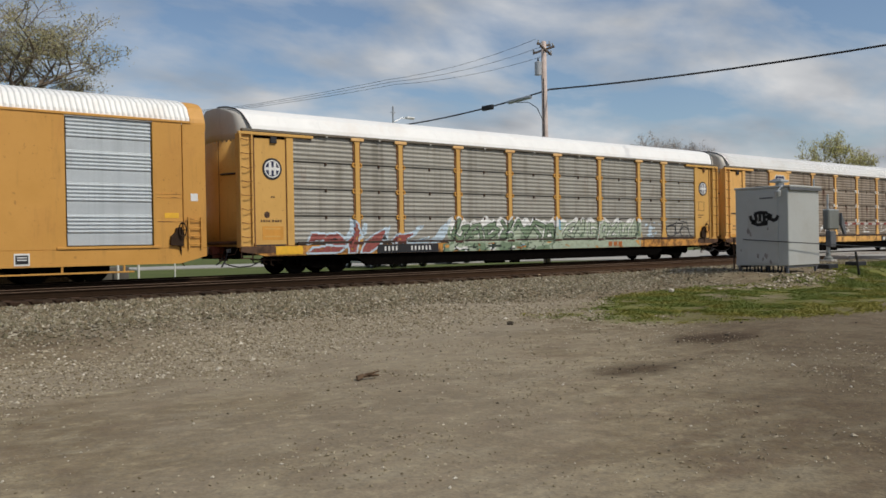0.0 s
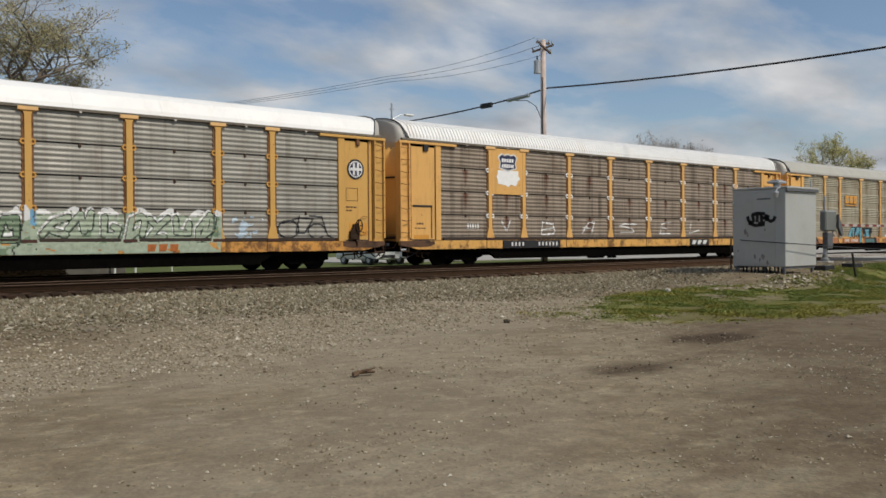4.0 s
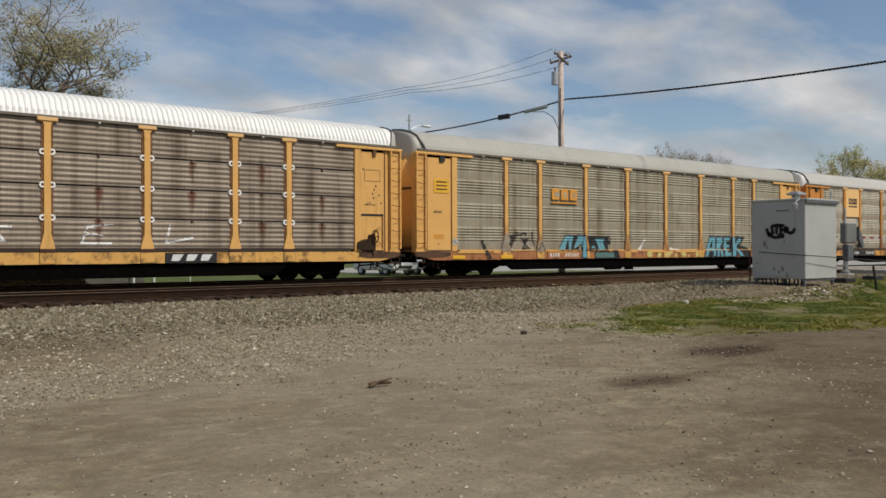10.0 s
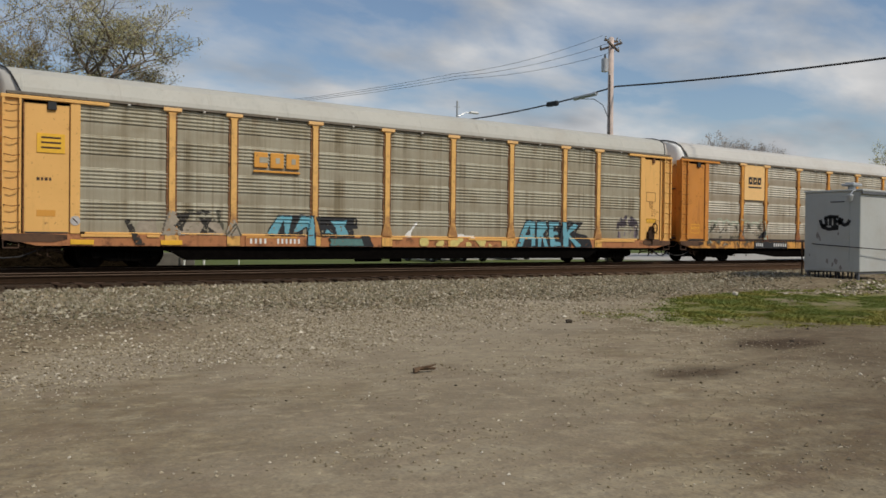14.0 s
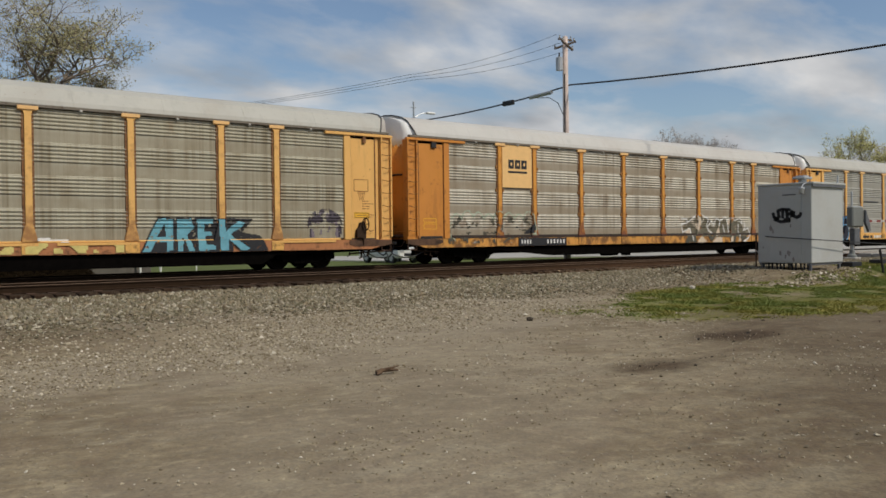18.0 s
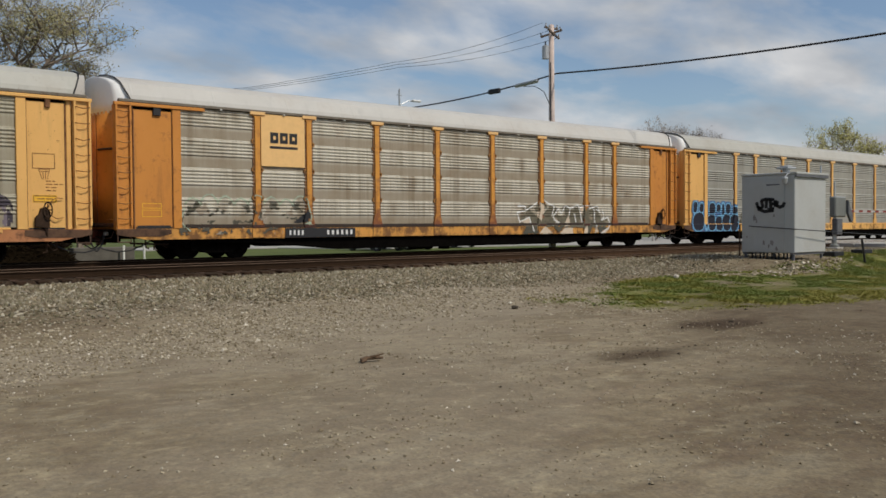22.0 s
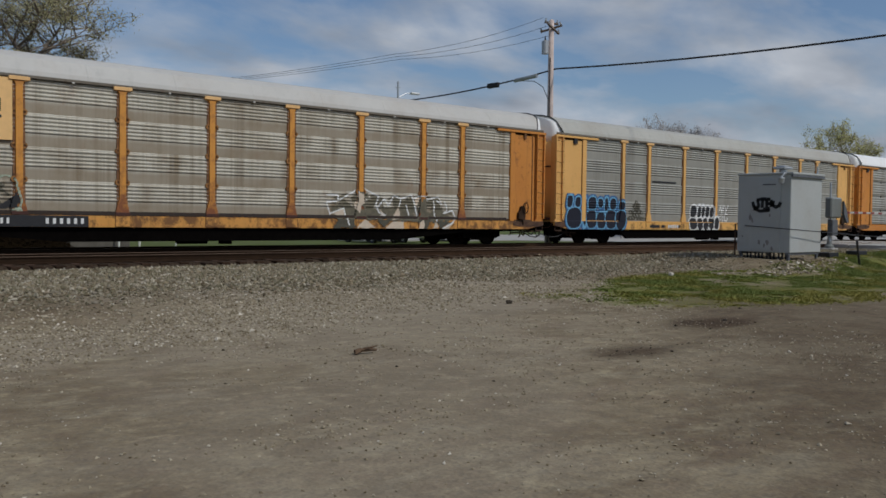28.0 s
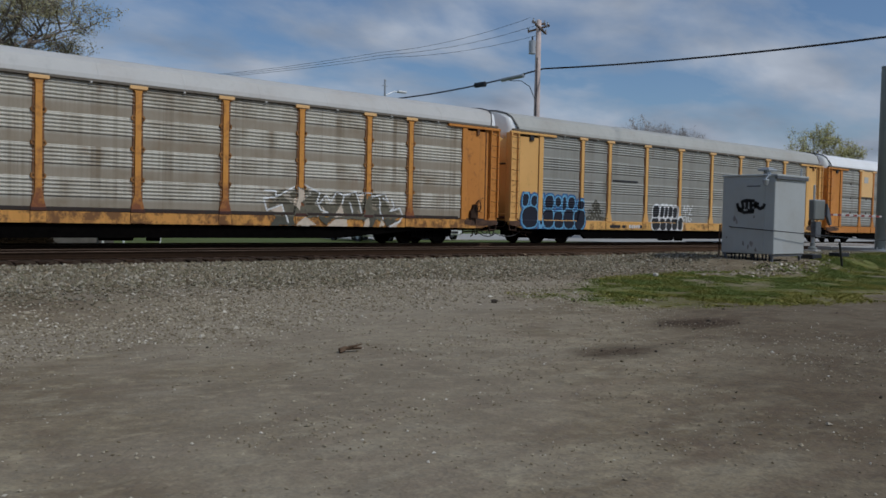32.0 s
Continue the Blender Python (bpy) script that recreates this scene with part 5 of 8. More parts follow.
def make_track(y, x_from, x_to, seed):
    track = thing("railway_track", "rusty steel rails on dark wooden ties", "track", (0, y, 0), "tracks", "structure")
    for side in (-0.753, 0.753):
        part("rail", sweep(bmesh.new(), rail_profile(side), -200, 200, 1), RAIL_STEEL, track, "rusty rail with a worn top")
    bm = bmesh.new()
    bevelled(box(bm, -0.115, 0.115, -1.52, 1.24, -0.36, -0.182), 0.015)
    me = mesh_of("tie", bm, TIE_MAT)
    pl = mesh_of("tie_plate", box(bmesh.new(), -0.1, 0.1, -0.16, 0.16, -0.185, -0.170), RUST)
    rnd = random.Random(seed)
    x, count = x_from, 0
    while x < x_to and count < 150:
        t = part("tie", me, None, track, at=(x, rnd.uniform(-0.16, 0.14), rnd.uniform(-0.03, 0.004)))
        t.rotation_euler = (0, 0, rnd.uniform(-0.015, 0.015))
        if seed == 1 and x < 40:
            for side in (-0.753, 0.753):
                part("tie_plate", pl, None, t, at=(0, side, 0))
        x += 0.53 + rnd.uniform(-0.02, 0.02)
        count += 1
    return track


make_track(TRACK_NEAR, 3.0, 62.0, 1)
make_track(TRACK_TRAIN, 3.0, 62.0, 2)

n = Nodes("crushed_stone", 0.9, 0.0, 0.2)
k = n.island()
c = n.ramp(k, (0.0, (0.050, 0.034, 0.020)), (0.18, (0.175, 0.160, 0.096)), (0.35, (0.135, 0.094, 0.056)), (0.52, (0.275, 0.250, 0.200)), (0.68, (0.310, 0.242, 0.150)), (0.84, (0.300, 0.278, 0.196)), (1.0, (0.62, 0.56, 0.44)))
c = n.mix(n.ramp(n.noise(n.where(world=True), 1.5, 5, 0.7), (0.38, 0.0), (0.62, 0.55)), c, (0.150, 0.132, 0.082))
STONE = n.colour(n.mix(n.ramp(n.noise(n.where(world=True), 40, 4), (0.3, 0.5), (0.7, 0.0)), c, (0.115, 0.095, 0.062))).mat


n = Nodes("lot_chips", 0.9, 0.0, 0.2)
k = n.island()
CHIP = n.colour(n.ramp(k, (0.0, (0.15, 0.118, 0.074)), (0.3, (0.23, 0.19, 0.125)), (0.7, (0.32, 0.275, 0.19)), (0.93, (0.42, 0.37, 0.28)), (1.0, (0.60, 0.55, 0.46)))).mat


def bed_z(y):
    pts = ((18.0, -0.62), (19.6, -0.47), (21.6, -0.325), (22.15, -0.20), (24.9, -0.19), (26.0, -0.30), (26.8, -0.195), (29.8, -0.195))
    return float(np.interp(y, [p[0] for p in pts], [p[1] for p in pts]))


def scatter(name, spots, label, category, mat):
    """Loose stones, each a dented eight-sided lump: spots are (x, y, z, size)."""
    rng = np.random.default_rng(5)
    base = np.array([(1, 0, 0), (-1, 0, 0), (0, 1, 0), (0, -1, 0), (0, 0, 1), (0, 0, -1)], float)
    tri = [(0, 2, 4), (2, 1, 4), (1, 3, 4), (3, 0, 4), (2, 0, 5), (1, 2, 5), (3, 1, 5), (0, 3, 5)]
    p = np.array(spots)
    m = len(p)
    lump = base[None] * rng.uniform(0.55, 1.1, (m, 6, 1)) + rng.normal(0, 0.16, (m, 6, 3))
    lump[:, :, 2] *= 0.72
    a = rng.uniform(0, math.tau, m)
    rot = np.stack([np.cos(a), -np.sin(a), np.sin(a), np.cos(a)], -1).reshape(m, 2, 2)
    lump[:, :, :2] = np.einsum("mij,mkj->mki", rot, lump[:, :, :2])
    verts = (lump * p[:, None, 3:4] + p[:, None, :3]).reshape(-1, 3)
    faces = (np.array(tri)[None] + 6 * np.arange(m)[:, None, None]).reshape(-1, 3)
    me = cloud_mesh(name, verts.tolist(), faces.tolist(), mat)
    return tagged(new(name, me), label, category, kind="stuff")


def make_stones():
    rnd = random.Random(3)
    spots = []
    for _ in range(120000):
        y = 21.70 + 0.14 * noise.noise(Vector((rnd.random() * 40, 0.5, 0.2))) - 9.6 * rnd.random() ** 1.5
        x = rnd.uniform(0.18 * y, 2.45 * y)
        if x > 30 and rnd.random() < 0.5:
            continue
        # the stones thin out and shrink towards the lot
        out = smooth(17.9, 13.6, y - 0.04 * x + 1.6 * noise.noise(Vector((x * 0.35, y * 0.5, 3.3))))
        if out > 0 and (rnd.random() < 0.25 + 0.72 * out or in_grass(x, y) > 0.2):
            continue
        s = (0.026 + 0.056 * rnd.random() ** 1.8) * (1.0 - 0.5 * out) * (1.5 if rnd.random() < 0.02 else 1.0)
        spots.append((x, y, max(bed_z(y), ground_z(x, y) if y < 21.3 else -9) + s * 0.25, s))
    for _ in range(1500):
        y = rnd.uniform(24.9, 26.4)
        spots.append((rnd.uniform(5, 50), y, bed_z(y), rnd.uniform(0.02, 0.04)))
    scatter("ballast_stones", spots, "loose grey-brown crushed stones of the track bed", "gravel", STONE)
    spots = []
    for _ in range(30000):
        d = 4.0 + 16.5 * rnd.random() ** 0.8
        a = radians(rnd.uniform(8, 71))
        x, y = d * math.sin(a), d * math.cos(a)
        if y > 19.0 or in_grass(x, y) > 0.3:
            continue
        far = smooth(7.5, 14.0, y + 0.10 * x)
        dens = 0.05 + 0.70 * far + (0.9 + 0.2 * far) * noise.noise(Vector((x * 0.5, y * 0.7, 4.4)))
        if rnd.random() > dens:
            continue
        s = rnd.uniform(0.004, 0.011) * (2.0 if rnd.random() < 0.04 else 1.0) * (1 + 2.2 * far)
        spots.append((x, y, ground_z(x, y) + s * 0.15, s))
    for _ in range(9000):
        x, y = rnd.uniform(12, 42), rnd.uniform(12.5, 19.2)
        if in_grass(x, y) > 0.25 or y < 0.42 * x or (26.9 < x < 29.6 and 14.6 < y < 16.9):
            continue
        if rnd.random() < 0.55 + 0.9 * noise.noise(Vector((x * 0.6, y * 0.6, 8.8))):
            s = rnd.uniform(0.014, 0.045)
            spots.append((x, y, ground_z(x, y) + s * 0.2, s))
    for _ in range(26000):
        # a drift of pale gravel between the dirt and the track bed
        x, y = rnd.uniform(1.5, 13), rnd.uniform(8.5, 17.5)
        if rnd.random() > 0.9 * gravel_drift(x, y):
            continue
        s = rnd.uniform(0.010, 0.030)
        spots.append((x, y, ground_z(x, y) + s * 0.2, s))
    for _ in range(260):
        x, y = rnd.gauss(26.6, 1.6), rnd.gauss(14.2, 0.35)
        s = rnd.uniform(0.04, 0.10)
        spots.append((x, y, ground_z(x, y) + s * 0.2, s))
    for _ in range(9000):
        # chips strewn over the open lot
        d, a = 4.5 + 11 * rnd.random(), radians(rnd.uniform(8, 71))
        x, y = d * math.sin(a), d * math.cos(a)
        if in_grass(x, y) > 0.3 or rnd.random() > 2.6 * noise.noise(Vector((x * 0.55, y * 0.8, 6.1))) - 0.1:
            continue
        s = rnd.uniform(0.007, 0.020)
        spots.append((x, y, ground_z(x, y) + s * 0.2, s))
    for _ in range(12000):
        # pale pebbles on the trodden side towards the road
        d, a = 4.2 + 11.5 * rnd.random() ** 0.8, radians(rnd.uniform(24, 71))
        x, y = d * math.sin(a), d * math.cos(a)
        if math.hypot((x - 12.5) / 1.2, (y - 8.05) / 0.6) < 1 or math.hypot((x - 8.95) / 1.0, (y - 6.8) / 0.45) < 1:
            continue
        if in_grass(x, y) > 0.3 or rnd.random() > 0.10 + 0.16 * smooth(0.5, 0.9, x / y) + 0.75 * noise.noise(Vector((x * 0.7, y * 1.1, 9.4))):
            continue
        s = rnd.uniform(0.007, 0.017) * (1.8 if rnd.random() < 0.07 else 1.0) * (0.6 + d / 18)
        spots.append((x, y, ground_z(x, y) + s * 0.2, s))
    clods = []
    for _ in range(34):
        d, a = 8.5 + 9.5 * rnd.random(), radians(rnd.uniform(10, 68))
        x, y = d * math.sin(a), d * math.cos(a)
        if in_grass(x, y) < 0.3 and y < 17.5 and rnd.random() < 0.6:
            s = rnd.uniform(0.012, 0.032) * (0.5 + d / 18)
            clods.append((x, y, ground_z(x, y) + s * 0.2, s))
    for _ in range(40):
        x, y = (rnd.gauss(12.5, 0.6), rnd.gauss(8.0, 0.25)) if rnd.random() < 0.5 else (rnd.gauss(8.9, 0.6), rnd.gauss(6.8, 0.2))
        clods.append((x, y, ground_z(x, y) + 0.003, rnd.uniform(0.010, 0.028)))
    scatter("dirt_clods", clods, "dark lumps of soil and bark on the lot", "dirt", plain("dark_soil_lump", (0.035, 0.026, 0.017), 0.95, 0.4))
    scatter("lot_gravel", spots, "small pale stones trodden into the dirt", "gravel", CHIP)


make_stones()


def make_grass():
    n = Nodes("weed_blades", 0.7, 0.0, 0.2)
    k = n.island()
    v = n.where(world=True)
    lush = n.ramp(k, (0.0, (0.130, 0.165, 0.036)), (0.6, (0.155, 0.192, 0.044)), (1.0, (0.185, 0.215, 0.055)))
    dry = n.ramp(k, (0.0, (0.185, 0.180, 0.036)), (0.6, (0.255, 0.235, 0.050)), (1.0, (0.34, 0.285, 0.080)))
    rim = n.nt.nodes.new("ShaderNodeMapRange")          # the edge towards the lot is parched
    xyz = n.nt.nodes.new("ShaderNodeSeparateXYZ")
    n.link(v, xyz.inputs[0])
    rim.inputs["From Min"].default_value, rim.inputs["From Max"].default_value = 9.0, 10.8
    rim.inputs["To Min"].default_value, rim.inputs["To Max"].default_value = -0.13, 0.06
    n.link(xyz.outputs["Y"], rim.inputs["Value"])
    wet = n.nt.nodes.new("ShaderNodeMath")
    n.link(n.noise(v, 0.75, 4, 0.6), wet.inputs[0])
    n.link(rim.outputs[0], wet.inputs[1])
    mat = n.colour(n.mix(n.ramp(wet.outputs[0], (0.44, 1.0), (0.60, 0.0)), lush, dry)).mat
    rnd = random.Random(8)
    verts, faces = [], []
    for _ in range(900000):
        x, y = rnd.uniform(12.0, 46), rnd.uniform(7.0, 17.5)
        if y < x * 0.40:
            continue
        g = in_grass(x, y)
        if rnd.random() > g:
            continue
        tuft = 0.46 + 1.3 * noise.noise(Vector((x * 0.7, y * 1.2, 12.5))) + 0.9 * noise.noise(Vector((x * 2.2, y * 3.0, 2.5))) + 0.09 * (y - 9.8) * (x > 15)
        tuft = max(0.0, min(1.0, tuft))
        if rnd.random() > 0.04 + 0.96 * tuft:
            continue
        z = ground_z(x, y)
        h = rnd.uniform(0.008, 0.017) * (0.6 + 1.7 * tuft * tuft) * (1.6 if rnd.random() < 0.05 else 1)
        a, lean = rnd.uniform(0, math.tau), rnd.uniform(0.02, 0.09)
        w = rnd.uniform(0.010, 0.024)
        dx, dy = math.cos(a) * w, math.sin(a) * w
        lx, ly = math.cos(a + 1.3) * lean, math.sin(a + 1.3) * lean
        i = len(verts)
        verts += [(x - dx, y - dy, z - 0.01), (x + dx, y + dy, z - 0.01), (x + lx * 0.4 + dx * 0.7, y + ly * 0.4 + dy * 0.7, z + h * 0.6),
                  (x + lx, y + ly, z + h), (x + lx * 0.4 - dx * 0.7, y + ly * 0.4 - dy * 0.7, z + h * 0.6)]
        faces.append((i, i + 1, i + 2, i + 3, i + 4))
    tagged(new("grass", cloud_mesh("grass", verts, faces, mat)), "short patchy green weeds and grass", "grass", kind="stuff")


make_grass()

# ---- road and crossing ----
CONCRETE = plain("pale_road_concrete", (0.36, 0.345, 0.315), 0.9, 0.18, scale=1.5)


def flat_sheet(name, corners, z0, z1, mat, label, category):
    bm = bmesh.new()
    a = [bm.verts.new((x, y, z1)) for x, y in corners]
    b = [bm.verts.new((x, y, z0)) for x, y in corners]
    bm.faces.new(a)
    for i in range(len(a)):
        bm.faces.new((a[i], b[i], b[(i + 1) % len(a)], a[(i + 1) % len(a)]))
    bmesh.ops.recalc_face_normals(bm, faces=bm.faces)
    return tagged(new(name, mesh_of(name, bm, mat)), label, category, kind="structure")


flat_sheet("road", [(22, 64), (22, 56), (31, 55), (33, 47), (45, 45.5), (50, 41), (50, 32.4), (160, 32.4), (160, 64)], -0.6, -0.36, CONCRETE, "pale concrete street behind the tracks", "road")
flat_sheet("crossing_road", [(46, 18.6), (58, 18.6), (58, 21.7), (46, 21.7)], -0.6, -0.02, CONCRETE, "pale concrete approach of the level crossing", "road")
bm = bmesh.new()
for i in range(6):
    for y0, y1 in ((21.75, 22.52), (22.76, 24.04), (24.28, 27.32), (27.56, 28.84), (29.08, 30.6)):
        box(bm, 46 + i * 2.03, 48 + i * 2.03, y0, y1, -0.2, -0.012)
bevelled(bm, 0.01)
tagged(new("crossing_panels", mesh_of("crossing_panels", bm, CONCRETE)), "concrete panels of the level crossing between the rails", "road", kind="structure")

# ---- the signal house and the crossing gear ----
GREY_PAINT = paint("grey_house_paint", (0.385, 0.397, 0.385), (0.16, 0.12, 0.1), 0.70, 0.12, 0.5)
GALV = paint("galvanised_steel", (0.42, 0.44, 0.45), (0.2, 0.17, 0.15), 0.68, 0.35, 0.4, 0.5)
DARK_GREY = plain("dark_grey_enamel", (0.10, 0.105, 0.115), 0.45)
RED = plain("red_reflective_paint", (0.20, 0.03, 0.022), 0.6)


def signal_house():
    X0, X1, Y0, Y1 = 27.24, 29.28, 14.79, 16.70
    house = thing("signal_house", "grey steel signal house on short legs with a black scrawl", "signal cabinet", (X0, Y0, -0.12))
    w, d = X1 - X0, Y1 - Y0
    base, top = 0.18, 2.74
    part("body", bbox(0, w, 0, d, base, top, width=0.02), GREY_PAINT, house, "grey steel walls")
    part("roof", bevelled(box(bmesh.new(), -0.025, w + 0.06, -0.08, d + 0.03, top, top + 0.07), 0.015), GREY_PAINT, house)
    part("roof_lip", bbox(-0.03, w + 0.05, -0.075, -0.035, top - 0.09, top, width=0.006), DARK_GREY, house, "dark drip edge")
    for x in (0.10, w - 0.10):
        for y in (0.1, d - 0.1):
            part("leg", bbox(x - 0.04, x + 0.04, y - 0.04, y + 0.04, -0.08, base, width=0.006), DARK_GREY, house)
    part("skid", bbox(0.0, w, 0.05, 0.16, base - 0.07, base + 0.0, width=0.006), DARK_GREY, house)
    part("skid", bbox(0.0, w, d - 0.16, d - 0.05, base - 0.07, base + 0.0, width=0.006), DARK_GREY, house)
    for i in range(11):
        y = 0.2 + i * 0.14
        part("conduit", tube(bmesh.new(), [(0.12 + 0.03 * (i % 3), y, base), (0.12 + 0.03 * (i % 3), y, -0.08)], 0.03, 6), INK, house)
    part("door", bbox(-0.018, 0.0, 0.35, 1.45, base + 0.08, top - 0.16, width=0.004), GREY_PAINT, house, "flush grey steel door")
    part("vent", bbox(-0.03, 0.0, 0.52, 1.0, top - 0.34, top - 0.30, width=0.004), DARK_GREY, house)
    part("lamp", lathe(bmesh.new(), [(0.02, -0.16), (0.07, -0.14), (0.10, 0.02), (0.09, 0.05), (0.02, 0.06)], (-0.22, 0.22, top - 0.16), "z", 12), GALV, house, "pale door lamp")
    part("lamp_arm", tube(bmesh.new(), [(0.03, 0.16, top + 0.03), (-0.12, 0.18, top + 0.02), (-0.22, 0.22, top - 0.10)], 0.022, 6), GALV, house)
    hood = bmesh.new()
    lathe(hood, [(0.12, 0.0), (0.12, 0.14)], (0.40, 0.52, top + 0.06), "z", 12)
    bevelled(box(hood, 0.12, 0.66, 0.30, 0.74, top + 0.19, top + 0.27), 0.02)
    bevelled(box(hood, 0.22, 0.56, 0.38, 0.66, top + 0.27, top + 0.31), 0.015)
    part("roof_vent", hood, GALV, house, "pale metal roof ventilator")
    part("antenna", tube(bmesh.new(), [(w - 0.15, 0.1, top), (w - 0.15, 0.1, top + 0.34)], 0.03, 6), GALV, house)
    # sprayed scrawl on the wall that faces the oncoming road
    runs = (((0.02, 0.73), (0.06, 0.40), (0.16, 0.26), (0.24, 0.42), (0.19, 0.90)), ((0.19, 0.90), (0.36, 1.0), (0.62, 0.95)), ((0.37, 0.98), (0.36, 0.33)),
            ((0.50, 0.95), (0.52, 0.36)), ((0.52, 0.62), (0.68, 0.64)), ((0.67, 0.88), (0.68, 0.40)), ((0.75, 0.80), (0.73, 0.48), (0.84, 0.34), (0.94, 0.44), (0.99, 0.68)),
            ((0.07, 0.24), (0.29, 0.03), (0.61, 0.10)), ((0.42, 0.18), (0.62, 0.24)))
    lines = [(*p, *q) for run in runs for p, q in zip(run, run[1:])]
    for a, b, c, e in lines:
        y0, y1 = 1.36 - a * 1.02, 1.36 - c * 1.02
        z0, z1 = base + 1.35 + b * 0.42, base + 1.35 + e * 0.42
        bm = bmesh.new()
        dy, dz = y1 - y0, z1 - z0
        l = math.hypot(dy, dz)
        px, pz = -dz / l * 0.056, dy / l * 0.056
        ey, ez = dy / l * 0.02, dz / l * 0.02
        vs = [bm.verts.new((-0.024, y, z)) for y, z in ((y0 - ey + px, z0 - ez + pz), (y1 + ey + px, z1 + ez + pz), (y1 + ey - px, z1 + ez - pz), (y0 - ey - px, z0 - ez - pz))]
        bm.faces.new(vs)
        part("spray_stroke", bm, INK, house)
    # scuffs and drips of dirt on the wall
    for y, z, r in ((1.42, 1.33, 0.12), (0.72, 1.40, 0.06), (1.08, 0.52, 0.10), (0.78, 0.50, 0.12), (1.34, 1.22, 0.08), (0.9, 0.40, 0.07), (1.7, 0.7, 0.05), (0.62, 0.30, 0.08)):
        bm = bmesh.new()
        rnd = random.Random(round(y * 100))
        ring = [bm.verts.new((-0.022, y + r * rnd.uniform(0.4, 1.0) * math.cos(k * math.tau / 9) * 0.7, z + r * rnd.uniform(0.5, 1.3) * math.sin(k * math.tau / 9))) for k in range(9)]
        bm.faces.new(ring)
        part("scuff", bm, SCUFF, house, "dull dirty scuff")
    return house


SCUFF = plain("scuffed_grey_paint", (0.235, 0.215, 0.205), 0.8, 0.3)
signal_house()


def cable_fence():
    post = thing("fence_post", "thin rusty steel fence post", "post", (27.6, 17.0, -0.46), "fence posts")
    part("shaft", tube(bmesh.new(), [(0, 0, -0.2), (0.01, 0, 1.46)], 0.028, 6), RUST, post)
    post = thing("fence_post", "thin rusty steel fence post", "post", (41.2, 16.05, -0.46), "fence posts")
    part("shaft", tube(bmesh.new(), [(0, 0, -0.2), (0.01, 0, 1.1)], 0.028, 6), RUST, post)
    post = thing("fence_post", "dark leaning steel fence post", "post", (30.6, 14.1, -0.50), "fence posts")
    part("shaft", tube(bmesh.new(), [(0.22, 0.02, -0.2), (-0.30, -0.06, 0.95)], 0.04, 6), INK, post)
    # the cable passes in front of the house's corner
    pts = [(27.6, 16.95, 1.0), (27.10, 16.2, 0.93), (27.05, 14.6, 0.83), (28.2, 14.55, 0.78), (29.5, 14.5, 0.72), (33.0, 14.8, 0.60), (37.0, 15.4, 0.50), (41.2, 16.0, 0.50)]
    tagged(new("fence_cable", mesh_of("fence_cable", tube(bmesh.new(), pts, 0.016, 5), INK)), "thin dark cable slung between fence posts", "cable")
    for x, y in ((31.4, 15.6), (34.3, 15.9)):
        tagged(new("footing_block", mesh_of("footing_block", bbox(x - 0.35, x + 0.35, y - 0.25, y + 0.25, ground_z(x, y) - 0.10, ground_z(x, y) + 0.17), INK)), "dark timber footing block in the weeds", "block", "footing blocks")


cable_fence()


ARM_WHITE = plain("weathered_white_paint", (0.44, 0.42, 0.40), 0.7, 0.15)
MACHINE = paint("grey_machine_paint", (0.155, 0.165, 0.155), (0.14, 0.1, 0.08), 0.66, 0.4, 0.5)


def crossing_gate(x, y):
    g = thing("crossing_gate", "grey level crossing gate with its arm lowered", "crossing gate", (x, y, -0.42))
    part("footing", bbox(-0.28, 0.28, -0.28, 0.28, 0.0, 0.40, width=0.03), CONCRETE, g, "pale concrete footing")
    part("base_casting", lathe(bmesh.new(), [(0.20, 0.40), (0.20, 0.48), (0.12, 0.56), (0.10, 0.70)], (0, 0, 0), "z", 14), MACHINE, g)
    part("mast", lathe(bmesh.new(), [(0.085, 0.5), (0.085, 2.0), (0.045, 2.05), (0.045, 3.25), (0.02, 3.28)], (0, 0, 0), "z", 14), GALV, g, "pale steel mast")
    part("gate_machine", bevelled(box(bmesh.new(), -0.62, 0.35, -0.36, -0.06, 1.72, 2.60), 0.05), MACHINE, g, "grey gate machine box")
    part("counterweight", slab(bmesh.new(), [(0.30, 2.45), (0.62, 1.95), (0.75, 1.55), (0.60, 1.5), (0.30, 1.9)], -0.48, -0.37), DARK_GREY, g)
    part("relay_box", bevelled(box(bmesh.new(), -0.35, 0.15, -0.30, -0.05, 0.95, 1.65), 0.03), DARK_GREY, g)
    part("lid", bbox(-0.55, 0.30, -0.34, -0.04, 2.55, 2.61), GALV, g)
    arm = part("arm", bbox(0.3, 6.2, -0.35, -0.31, 1.93, 2.02), ARM_WHITE, g, "dull white gate arm with red bands")
    for i in range(7):
        part("red_band", bbox(0.75 + i * 0.8, 1.12 + i * 0.8, -0.354, -0.306, 1.926, 2.024, width=0.002), RED, arm)
    return g


crossing_gate(38.4, 19.0)


POLE_STEEL = paint("weathered_pole_steel", (0.24, 0.28, 0.285), (0.12, 0.1, 0.09), 0.68, 0.35, 0.45, 0.3)


